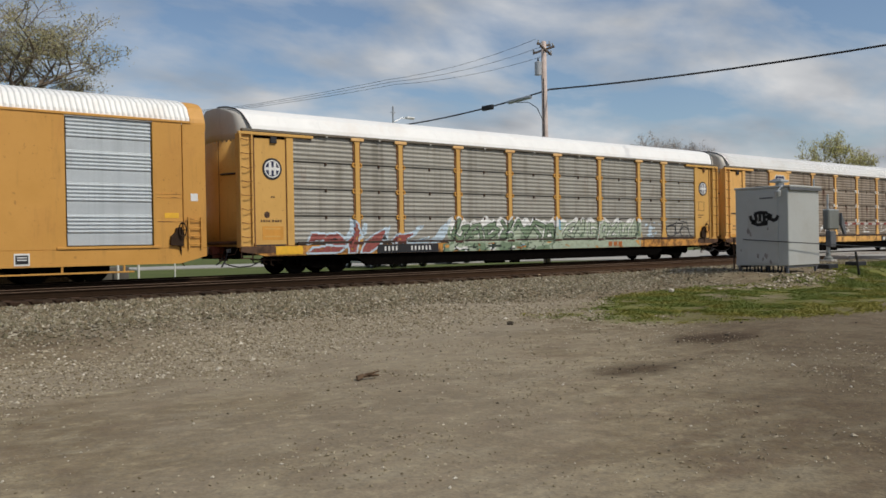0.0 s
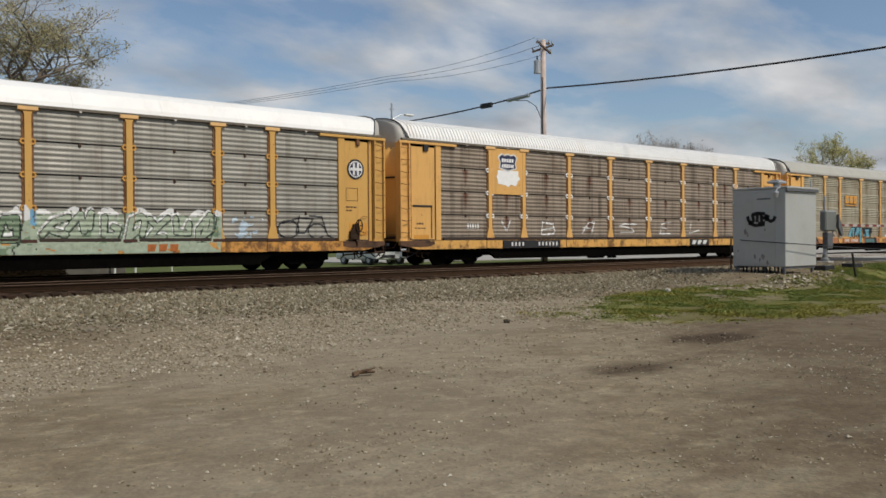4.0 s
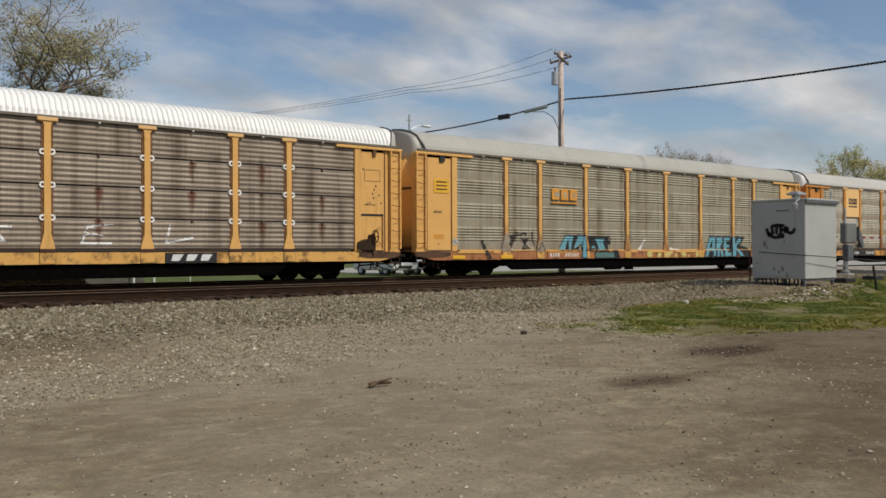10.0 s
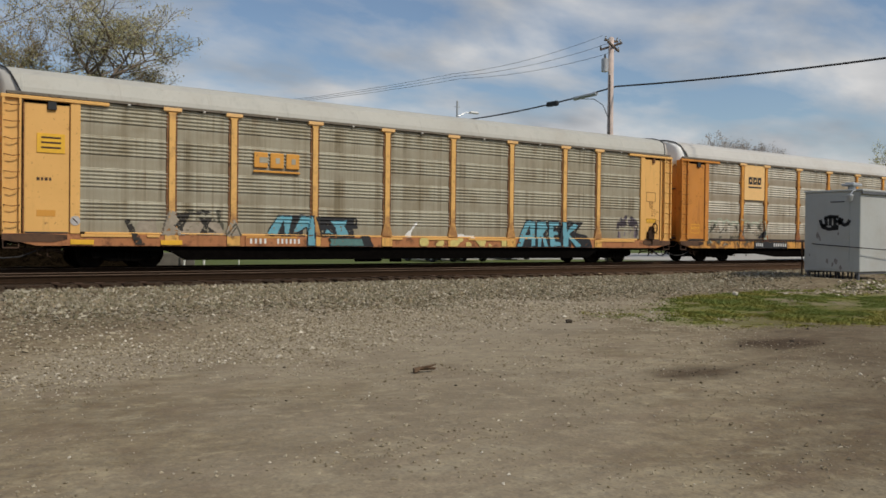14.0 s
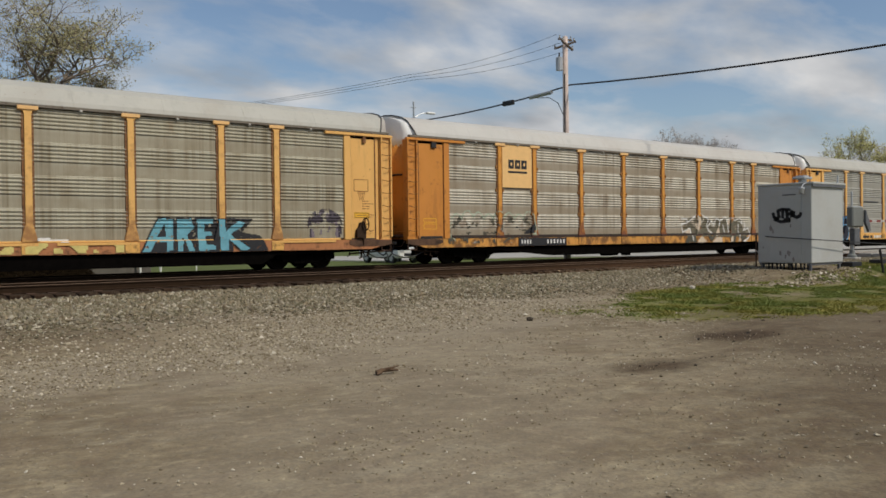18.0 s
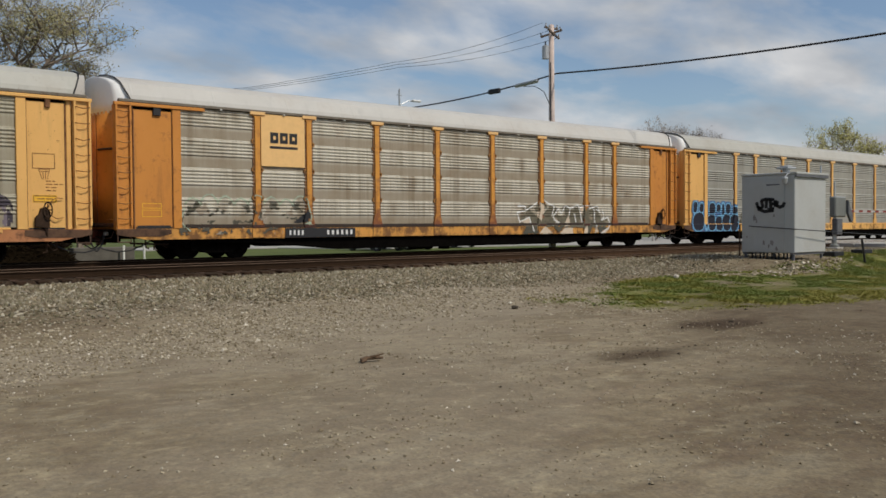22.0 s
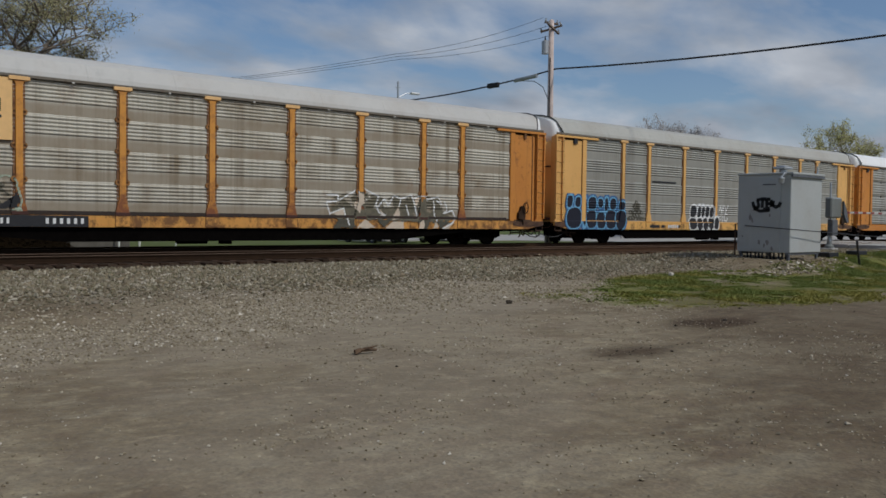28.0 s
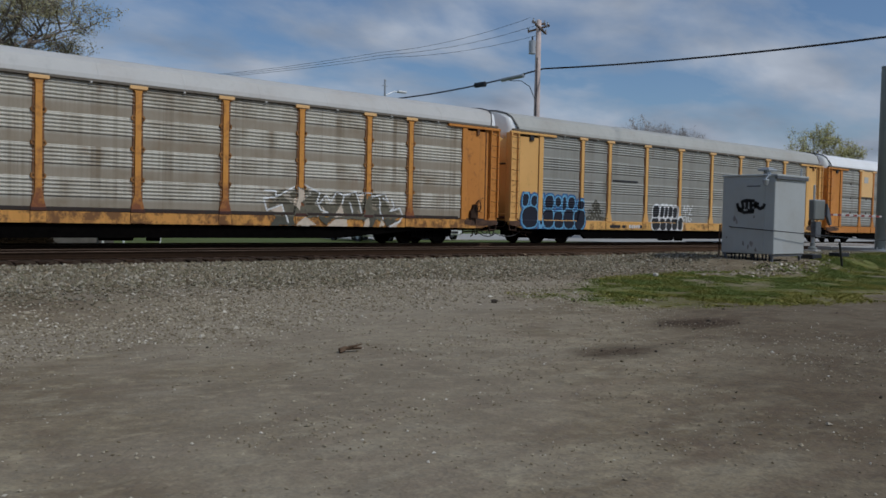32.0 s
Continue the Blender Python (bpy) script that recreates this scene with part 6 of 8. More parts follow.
def cantilever(x, y):
    c = thing("signal_cantilever", "tall galvanised steel pole with a cantilever arm over the road", "signal pole", (x, y, -0.25))
    part("footing", bbox(-0.7, 0.7, -0.7, 0.7, -0.4, 0.12, width=0.03), CONCRETE, c)
    part("pole", lathe(bmesh.new(), [(0.26, 0.1), (0.23, 9.3), (0.24, 9.34), (0.02, 9.36)], (0, 0, 0), "z", 20), POLE_STEEL, c, "blue-grey steel pole", smooth=True)
    part("flange", lathe(bmesh.new(), [(0.42, 0.10), (0.42, 0.17), (0.28, 0.18)], (0, 0, 0), "z", 18), GALV, c)
    for k in range(8):
        a = k * math.tau / 8
        part("anchor_bolt", lathe(bmesh.new(), [(0.03, 0.12), (0.03, 0.28)], (0.36 * math.cos(a), 0.36 * math.sin(a), 0), "z", 6), GALV, c)
    part("arm", tube(bmesh.new(), [(0.2, 0, 7.95), (8.0, 0, 8.25)], 0.17, 12), POLE_STEEL, c, "horizontal tube arm")
    part("arm_collar", bevelled(box(bmesh.new(), 0.10, 0.42, -0.26, 0.26, 7.6, 8.3), 0.03), GALV, c)
    return c


cantilever(46.1, 19.3)

# ---- poles, wires ----
POLE_WOOD = plain("weathered_pole_wood", (0.56, 0.46, 0.41), 0.9, 0.2, scale=3.0)
ARM_WOOD = plain("dark_crossarm_wood", (0.13, 0.10, 0.08), 0.9, 0.25)
WIRE = plain("black_cable", (0.02, 0.02, 0.022), 0.6, 0.2)


def utility_pole():
    p = thing("utility_pole", "weathered wooden utility pole with crossarm and transformer", "utility pole", (35.1, 32.8, -0.42))
    part("shaft", lathe(bmesh.new(), [(0.20, -0.3), (0.14, 12.1), (0.02, 12.16)], (0, 0, 0), "z", 12), POLE_WOOD, p, smooth=True)
    for z, l, dip, turn in ((11.62, 0.62, 14, 15), (11.66, 0.60, -16, -50), (11.95, 0.40, -4, 160)):
        arm = part("crossarm", bbox(-l, l, -0.05, 0.05, -0.05, 0.05), ARM_WOOD, p, at=(0, -0.16 if turn == 15 else 0.0, z))
        arm.rotation_euler = (0, radians(dip), radians(turn))
        for q in (-l + 0.07, l - 0.07):
            part("insulator", lathe(bmesh.new(), [(0.03, 0.05), (0.06, 0.09), (0.03, 0.15), (0.05, 0.19), (0.01, 0.23)], (q, 0, 0), "z", 8), GALV, arm)
    part("transformer", lathe(bmesh.new(), [(0.02, 10.25), (0.19, 10.28), (0.19, 10.95), (0.10, 11.0), (0.02, 11.02)], (-0.40, 0.05, 0), "z", 14), GALV, p, "pale grey transformer can")
    part("bushing", lathe(bmesh.new(), [(0.05, 11.0), (0.03, 11.22)], (-0.40, 0.05, 0), "z", 8), INK, p)
    part("bracket", bbox(-0.3, -0.1, 0.0, 0.1, 10.6, 10.7), RUST, p)
    part("riser", tube(bmesh.new(), [(-0.17, -0.1, 10.1), (-0.2, -0.12, 5.0), (-0.2, -0.12, 0)], 0.03, 6), INK, p)
    part("drop_loop", tube(bmesh.new(), [(-0.16, 0.0, 7.9), (-0.22, 0.35, 8.6), (-0.1, 1.1, 9.0), (0.1, 2.2, 9.15)], 0.02, 5), INK, p)
    return p


utility_pole()


def far_pole():
    p = thing("utility_pole", "distant slim pole with a street lamp", "utility pole", (35.7, 47.0, -0.42))
    part("shaft", lathe(bmesh.new(), [(0.11, -0.3), (0.06, 10.5), (0.01, 10.55)], (0, 0, 0), "z", 10), GALV, p, "slim grey pole")
    part("crossarm", bbox(-0.22, 0.22, -0.03, 0.03, 10.1, 10.15), GALV, p)
    part("lamp_arm", tube(bmesh.new(), [(0.1, 0, 9.5), (0.7, 0, 9.8), (1.15, -0.1, 9.83)], 0.03, 6), GALV, p)
    part("lamp_head", bevelled(box(bmesh.new(), 0.95, 1.65, -0.28, 0.02, 9.76, 9.9), 0.04), CHALK, p, "pale street lamp head")


far_pole()


def wire(name, points, radius, label):
    """A slack line through its hanging points: each entry (x, y, z, sag after it)."""
    pts = []
    for (xa, ya, za, sag), (xb, yb, zb, _) in zip(points, points[1:]):
        for i in range(16):
            u = i / 16
            pts.append((xa + (xb - xa) * u, ya + (yb - ya) * u, za + (zb - za) * u - 4 * sag * u * (1 - u)))
    pts.append(points[-1][:3])
    return tagged(new(name, mesh_of(name, tube(bmesh.new(), pts, radius, 5), WIRE)), label, "cable", "overhead wires")


wire("telephone_cable", ((35.3, -10, 9.3, 0.9), (35.3, 32.6, 9.12, 0.22), (35.6, 46.9, 8.75, 0.5), (35.6, 90, 8.9, 0)), 0.045, "thick black cable strung along the street poles")
for dx, dz in ((-0.55, 0.42), (0.0, 0.12), (0.6, -0.22)):
    wire("power_wire", ((35.0 + dx, 32.8, 11.30 + dz, 0.28), (30.05 + dx * 0.5, 39.7, 10.0 + dz * 0.3, 0.06), (24.8 + dx * 0.3, 47, 9.1 + dz * 0.15, 0.1), (17, 58, 9.0, 0)), 0.010, "thin overhead power wire")
bm = bmesh.new()
bevelled(box(bm, 35.20, 35.40, 37.0, 37.9, 8.62, 8.90), 0.04)
tagged(new("splice_box", mesh_of("splice_box", bm, WIRE)), "black splice box hung on the cable", "splice box")
bm = bmesh.new()
tube(bm, [(35.3, 34.0, 8.92), (35.3, 35.7, 8.84)], 0.11, 8)
tagged(new("splice_sleeve", mesh_of("splice_sleeve", bm, GALV)), "grey cable sleeve hung on the cable", "splice box")


# ---- trees ----
BARK = plain("grey_brown_bark", (0.22, 0.175, 0.135), 0.95, 0.35)


def leaf_mat(name, a, b):
    n = Nodes(name, 0.7, 0.0, 0.2)
    c = n.ramp(n.island(), (0.0, a), (1.0, b))
    n.colour(c)
    # thin leaves let light through
    glow, blend = n.nt.nodes.new("ShaderNodeBsdfTranslucent"), n.nt.nodes.new("ShaderNodeMixShader")
    n.link(c, glow.inputs[0])
    blend.inputs[0].default_value = 0.35
    n.link(n.bsdf.outputs[0], blend.inputs[1])
    n.link(glow.outputs[0], blend.inputs[2])
    n.link(blend.outputs[0], n.nt.nodes["Material Output"].inputs["Surface"])
    return n.mat


# buds and bark of the far trees are paled to paint in the haze
HAZE_BUD = leaf_mat("haze_grey_buds", (0.36, 0.345, 0.33), (0.48, 0.46, 0.44))
HAZE_BARK = plain("haze_pale_bark", (0.40, 0.37, 0.345), 0.95, 0.25)
SPRING_LEAF = leaf_mat("spring_leaves", (0.27, 0.25, 0.125), (0.46, 0.43, 0.25))
BROWN_LEAF = leaf_mat("brown_spring_leaves", (0.24, 0.19, 0.10), (0.42, 0.35, 0.20))
FRESH_LEAF = leaf_mat("fresh_leaves", (0.36, 0.35, 0.13), (0.55, 0.52, 0.25))


def tree(name, label, x, y, height, radius, spread, leaves, size, leaf, seed, depth=5, twig=0.012, bark=None):
    rnd = random.Random(seed)
    t = thing(name, label, "tree", (x, y, -0.45))
    wood = bmesh.new()
    tips = []

    def grow(p, d, length, r, level):
        pts, q, e = [p], p.copy(), d.copy()
        for _ in range(3):
            e = (e + Vector((rnd.uniform(-0.22, 0.22), rnd.uniform(-0.22, 0.22), rnd.uniform(-0.05, 0.16)))).normalized()
            q = q + e * length / 3
            pts.append(q.copy())
        tube(wood, pts, r, 6 if level < 2 else 4 if level < 4 else 3, max(r * 0.62, twig * 0.6))
        if level >= depth - 2:
            tips.extend((a, b) for a, b in zip(pts, pts[1:]))
        if level >= depth:
            return
        for i in range(rnd.choice((2, 3, 3) if level else (4, 5))):
            base = pts[rnd.choice((2, 3, 3))] if i else pts[3]
            turn = Vector((rnd.uniform(-1, 1), rnd.uniform(-1, 1), rnd.uniform(-0.25, 0.7))).normalized()
            grow(base.copy(), (e * 0.75 + turn * spread).normalized(), length * rnd.uniform(0.62, 0.86), max(r * 0.58, twig), level + 1)

    grow(Vector((0, 0, 0)), Vector((0.03, 0.02, 1)), height * 0.30, height * 0.022, 0)
    bmesh.ops.recalc_face_normals(wood, faces=wood.faces)
    high = max(v.co.z for v in wood.verts)
    wide = sorted(math.hypot(v.co.x, v.co.y) for v in wood.verts)[int(len(wood.verts) * 0.985)]
    fit = Matrix.Diagonal((radius / wide, radius / wide, height / high, 1))
    bmesh.ops.transform(wood, matrix=fit, verts=wood.verts)
    tips = [(fit @ a, fit @ b) for a, b in tips]
    part("trunk", wood, bark or BARK, t, "grey-brown trunk with bare limbs")
    verts, faces = [], []
    for _ in range(leaves):
        a, b = rnd.choice(tips)
        c = a.lerp(b, rnd.random()) + Vector((rnd.gauss(0, 0.16), rnd.gauss(0, 0.16), rnd.gauss(0, 0.14)))
        u = Vector((rnd.gauss(0, 1), rnd.gauss(0, 1), rnd.gauss(0, 1))).normalized()
        w = u.orthogonal().normalized()
        s = size * rnd.uniform(0.5, 1.3)
        i = len(verts)
        verts += [c - u * s, c + w * s * 0.5, c + u * s, c - w * s * 0.5]
        faces.append((i, i + 1, i + 2, i + 3))
    part("crown", cloud_mesh("crown", [tuple(v) for v in verts], faces, leaf), None, t, "sparse young leaves")
    return t


tree("budding_tree", "tall tree with bare limbs and sparse budding leaves", 11.0, 41.0, 14.6, 9.6, 1.05, 30000, 0.066, SPRING_LEAF, 11, 7, 0.010)
tree("budding_tree", "brownish budding tree with thin upright limbs", 8.6, 42.6, 12.2, 4.2, 0.8, 14000, 0.055, BROWN_LEAF, 4, 6, 0.010)
tree("budding_tree", "low young tree in brown-green bud", 13.3, 41.6, 9.6, 3.4, 0.9, 11000, 0.055, BROWN_LEAF, 19, 6, 0.010)
tree("leafy_tree", "rounded tree in fresh yellow-green leaf", 84.0, 41.5, 11.6, 4.4, 0.8, 9000, 0.11, FRESH_LEAF, 5, 6, 0.016)
for i, (x, y, h) in enumerate(((66, 49, 11.2), (69.5, 49.5, 10.7), (63.5, 47.5, 10.2), (72, 50, 10.9), (75.5, 50, 11.0), (79, 51, 10.9), (60.5, 48, 9.6))):
    tree("bare_tree", "distant bare tree, its fine twigs paled for haze", x, y, h, 2.6, 0.8, 5000, 0.10, HAZE_BUD, 30 + i, 6, 0.022, HAZE_BARK)

# ---- far side of the tracks ----
def brush_pile():
    """Near-black twigs heaped up in place of the shaded gap beyond the tracks."""
    rnd = random.Random(21)
    verts, faces = [], []
    for _ in range(8000):
        x, y = rnd.uniform(4.6, 11.7), rnd.gauss(38.6, 0.7)
        top = 1.35 * (0.75 + 0.5 * noise.noise(Vector((x * 0.7, 1.0, 3.0)))) * math.exp(-((y - 38.6) / 1.1) ** 2)
        z = -0.45 + rnd.random() * top
        d = Vector((rnd.gauss(0, 1), rnd.gauss(0, 0.6), rnd.gauss(0, 0.5))).normalized() * rnd.uniform(0.12, 0.4)
        w = Vector((0.0, 0.02, rnd.uniform(0.015, 0.05)))
        c, i = Vector((x, y, z)), len(verts)
        verts += [tuple(c - d), tuple(c + d), tuple(c + d * 0.9 + w), tuple(c - d * 0.9 + w)]
        faces.append((i, i + 1, i + 2, i + 3))
    # the gap's shade is put into this colour
    tagged(new("brush_pile", cloud_mesh("brush_pile", verts, faces, plain("shaded_gap_black", (0.012, 0.008, 0.004), 0.95, 0.4, specular=0.04))), "near-black heap of twigs standing in for a shaded gap", "brush", kind="stuff")


brush_pile()
# upright block added in place of a flat grey drive
bm = bevelled(box(bmesh.new(), 12.1, 14.7, 38.6, 39.2, -0.45, 0.22), 0.03)
tagged(new("concrete_block", mesh_of("concrete_block", bm, plain("drive_grey", (0.115, 0.105, 0.092), 0.9, 0.3, scale=2.0))), "grey block standing in for a grey drive beyond the tracks", "barrier")
for x in (14.1, 15.0, 16.66):
    tagged(new("marker_post", mesh_of("marker_post", tube(bmesh.new(), [(x, 38.3, -0.6), (x, 38.3, 0.30)], 0.05 if x < 16 else 0.03, 8), CHALK)), "short white marker post", "post", "marker posts")



def parked_car():
    c = thing("parked_car", "white car parked beyond the grass", "car", (31.5, 44.0, -0.40), "parked cars")
    bm = bmesh.new()
    slab(bm, [(-0.86, 0.30), (0.86, 0.30), (0.90, 0.55), (0.84, 0.92), (-0.84, 0.92), (-0.90, 0.55)], -2.1, 2.1)
    part("body", bevelled(bm, 0.07), CHALK, c, "white painted body")
    bm = bmesh.new()
    slab(bm, [(-0.78, 0.90), (0.78, 0.90), (0.60, 1.42), (-0.60, 1.42)], -1.2, 1.6)
    part("cabin", bevelled(bm, 0.08), CHALK, c)
    part("windscreen", slab(bmesh.new(), [(-0.66, 0.98), (0.66, 0.98), (0.55, 1.36), (-0.55, 1.36)], -1.225, -1.19), INK, c, "dark windscreen")
    part("grille", bbox(-0.5, 0.5, -2.13, -2.09, 0.42, 0.58), INK, c)
    for s in (-0.66, 0.66):
        part("headlight", bbox(s - 0.15, s + 0.15, -2.13, -2.09, 0.64, 0.76), GALV, c)
    for sx in (-0.78, 0.78):
        for y in (-1.3, 1.3):
            w = part("wheel", lathe(bmesh.new(), [(0.32, -0.1), (0.32, 0.1)], (sx, y, 0.30), "x", 16), INK, c)
            part("rim", lathe(bmesh.new(), [(0.18, -0.11), (0.18, 0.11)], (sx, y, 0.30), "x", 12), GALV, w)
    return c


pc = parked_car()
copy_thing(pc, Matrix.Translation((34.0, 44.3, -0.40)))
copy_thing(pc, Matrix.Translation((39.6, 46.5, -0.36)))

# ---- litter on the lot ----
bm = bmesh.new()
tube(bm, [(0, 0, 0.03), (0.12, 0.03, 0.06), (0.3, 0.07, 0.055), (0.46, 0.14, 0.04)], 0.045, 6, 0.02)
tube(bm, [(0.16, 0.04, 0.07), (0.33, 0.0, 0.10), (0.44, 0.02, 0.12)], 0.022, 5, 0.01)
tube(bm, [(0.10, -0.02, 0.04), (-0.02, -0.10, 0.02)], 0.025, 5, 0.01)
st = new("broken_stick", mesh_of("broken_stick", bm, plain("dark_dead_wood", (0.10, 0.062, 0.035), 0.9, 0.4)))
st.location = (5.95, 8.62, -0.60)
st.rotation_euler = (0, 0, radians(-22))
st.scale = (0.62, 0.75, 0.75)
tagged(st, "broken brown stick lying on the dirt", "stick")



def rock(x, y, z, r, tone, label, seed):
    """A lone dented stone."""
    rnd = random.Random(seed)
    bm = bmesh.new()
    bmesh.ops.create_icosphere(bm, subdivisions=2, radius=r)
    for v in bm.verts:
        v.co *= 0.8 + 0.35 * noise.noise(v.co * (2.2 / r) + Vector((seed, 0, 0))) + rnd.uniform(-0.05, 0.05)
        v.co.z *= 0.7
    ob = new("rock", mesh_of("rock", bm, plain("rock_" + label.split()[0], tone, 0.9, 0.3, scale=20.0)))
    ob.location = (x, y, z + r * 0.25)
    tagged(ob, label, "rock", "lone rocks")


rock(23.0, 21.9, -0.26, 0.11, (0.55, 0.42, 0.27), "tan stone lying at the edge of the ties", 1)
rock(23.9, 19.05, -0.52, 0.17, (0.52, 0.50, 0.46), "pale grey stone on the ballast", 2)
rock(24.4, 18.8, -0.54, 0.10, (0.50, 0.48, 0.44), "pale grey stone on the ballast", 3)
rock(20.7, 14.7, -0.45, 0.10, (0.55, 0.50, 0.43), "cream stone beside the weeds", 4)
rock(11.9, 12.1, -0.58, 0.08, (0.045, 0.034, 0.022), "dark clod of soil on the gravel", 5)
rock(11.3, 12.9, -0.58, 0.05, (0.045, 0.034, 0.022), "dark clod of soil on the gravel", 6)
rock(12.9, 8.1, -0.61, 0.05, (0.03, 0.024, 0.016), "dark clod of soil in the bare patch", 7)

# ---- the cars, in running order ----
def plate_shape(car, name, x0, x1, z0, z1, mat, label):
    return part(name, bbox(x0, x1, 0.005, 0.05, z0, z1, width=0.004), mat, car, label)


car_0 = flat_side_car(0, "car carrier with flat yellow sides, ribbed door and white roof", WHITE_ROOF)
car_1 = rack_car(1, "yellow car carrier, brown-grey ribbed sides, white roof, red and green graffiti", SHEET_A, YELLOW_A, WHITE_ROOF, False, SILL, upper=ZINC, marks="badges", clips=YELLOW, section=EVEN, kick=RECESS_SHADE)
car_2 = rack_car(2, "yellow car carrier, dark weathered ribbed sides, white ribbed roof", SHEET_B, YELLOW_B, WHITE_ROOF, True, YELLOW_SILL, upper=ZINC, marks="drop", clips=FRESH_WHITE, section=EVEN, kick=RECESS_SHADE, stained=True)
car_3 = rack_car(3, "yellow car carrier, pale grey ribbed sides, pale blue graffiti", SHEET_C, YELLOW_B, OLIVE_ROOF, False, RUST_SILL, YELLOW_POST, gusset=YELLOW_SILL, upper=ZINC, marks="hoop")
car_4 = rack_car(4, "orange-yellow car carrier with stained grey ribbed sides", SHEET_D, ORANGE, GREY_ROOF, False, SILL, ORANGE_POST, kick=RECESS_SHADE, gusset=SILL, taper=3.2, marks="boxes", clips=RUNG)
car_5 = rack_car(5, "yellow car carrier, clean grey ribbed sides, blue graffiti", SHEET_E, YELLOW_B, OLIVE_ROOF, False, YELLOW_SILL)
car_6 = rack_car(6, "orange car carrier, grey ribbed sides, white roof", SHEET_E, ORANGE, WHITE_ROOF, False, ORANGE, section=EVEN)
CARS = (car_0, car_1, car_2, car_3, car_4, car_5, car_6)


def disc(name, car, x, z, r, y, mat, parent=None, sides=20, label=""):
    return part(name, lathe(bmesh.new(), [(r, y), (r, y + 0.012)], (x, 0, z), "y", sides), mat, parent or car, label)


def number_board(car, x0, x1, field, groups, mat=None):
    """A dark field on the sill with pale bars for its characters."""
    b = part("number_board", bbox(x0, x1, -0.012, 0.02, 0.665, 0.99, width=0.004), mat or INK, car, "rusty patch with pale characters" if mat else "black number board with pale characters")
    for a, c, n in groups:
        w = (c - a) / n
        for i in range(n):
            part("character_bar", bbox(a + w * (i + 0.22), a + w * (i + 0.66), -0.018, -0.010, 0.755, 0.915, width=0.001), CHALK, b)


def round_badge(car, x, z):
    b = disc("round_badge", car, x, z, 0.37, 0.038, INK, label="round black and white badge")
    disc("badge_ring", car, x, z, 0.30, 0.030, CHALK, b)
    disc("badge_field", car, x, z, 0.255, 0.022, NAVY, b)
    part("badge_bar", bbox(x - 0.25, x + 0.25, 0.012, 0.024, z - 0.05, z + 0.05, width=0.001), CHALK, b)
    for dx in (-0.09, 0.09):
        part("badge_bar", bbox(x + dx - 0.045, x + dx + 0.045, 0.010, 0.024, z - 0.22, z + 0.22, width=0.001), CHALK, b)


# car 1: round badges, number board, red and green pieces
for x in (1.23, 26.55):
    round_badge(car_1, x, 3.60)
number_board(car_1, 5.53, 8.46, INK, ((5.81, 6.50, 4), (7.06, 8.12, 6)))
part("reflector", bbox(1.3, 2.35, -0.004, 0.02, 0.70, 0.98, width=0.004), SIGN_YELLOW, car_1, "bright yellow reflector patch")
red = [(0, [(2.55, 1.05), (2.75, 1.45), (3.4, 1.38), (3.85, 1.45), (4.22, 1.15), (4.1, 0.92), (3.4, 0.95), (3.2, 1.15)]),
       (0, [(2.5, 0.72), (3.9, 0.72), (4.15, 0.95), (3.3, 0.98), (2.7, 0.9)]),
       (0, [(4.25, 0.68), (4.2, 1.1), (4.45, 1.35), (4.5, 1.9), (4.68, 1.75), (4.78, 1.5), (4.7, 1.1), (4.6, 0.68)]),
       (1, [(4.1, 1.2), (4.36, 1.5), (4.42, 1.95), (4.55, 1.85), (4.5, 1.45), (4.25, 1.15)]),
       (1, [(4.75, 1.25), (5.0, 1.75), (5.12, 1.7), (5.05, 1.4), (4.8, 1.2)]),
       (0, [(5.0, 1.1), (5.45, 1.38), (6.0, 1.6), (5.95, 1.3), (5.75, 1.05), (5.2, 0.68), (4.75, 0.68)]),
       (1, [(5.9, 1.3), (6.17, 1.68), (6.05, 1.35), (6.1, 1.1), (5.8, 1.1)])]
decal("graffiti_piece", car_1, 2.33, 6.25, 0.68, 2.0, [G_RED, G_PALE_BLUE, INK],
      first_of(triangles((((0.29, 0.36, 0.35, 0.44, 0.40, 0.36), 2), ((0.87, 0.36, 0.92, 0.52, 0.94, 0.36), 2))), blobs(2.33, 6.25, 0.68, 2.0, red, 0.035, 1)),
      "red flame-shaped graffiti with pale blue edges", 0.035, section=EVEN, worn=0.12)
red = [(0, [(6.2, 1.12), (6.5, 1.35), (7.2, 1.42), (7.65, 1.62), (7.4, 1.35), (6.95, 1.15), (6.9, 1.02), (6.2, 1.02)]),
       (1, [(7.3, 1.3), (7.78, 1.68), (7.5, 1.62), (7.25, 1.45)]), (3, [(6.95, 1.02), (8.05, 1.25), (7.7, 1.08), (8.1, 1.02)]),
       (0, [(7.8, 1.02), (8.4, 1.25), (8.6, 1.2), (8.3, 1.02)]), (1, [(8.2, 1.05), (8.65, 1.6), (9.2, 1.95), (9.0, 1.5), (8.7, 1.1)])]
decal("graffiti_piece", car_1, 6.2, 9.25, 1.0, 2.0, [G_RED, G_PALE_BLUE, INK, G_BLUE], blobs(6.2, 9.25, 1.0, 2.0, red, 0.03, 1),
      "red and pale blue graffiti", 0.035, section=EVEN, worn=0.12)
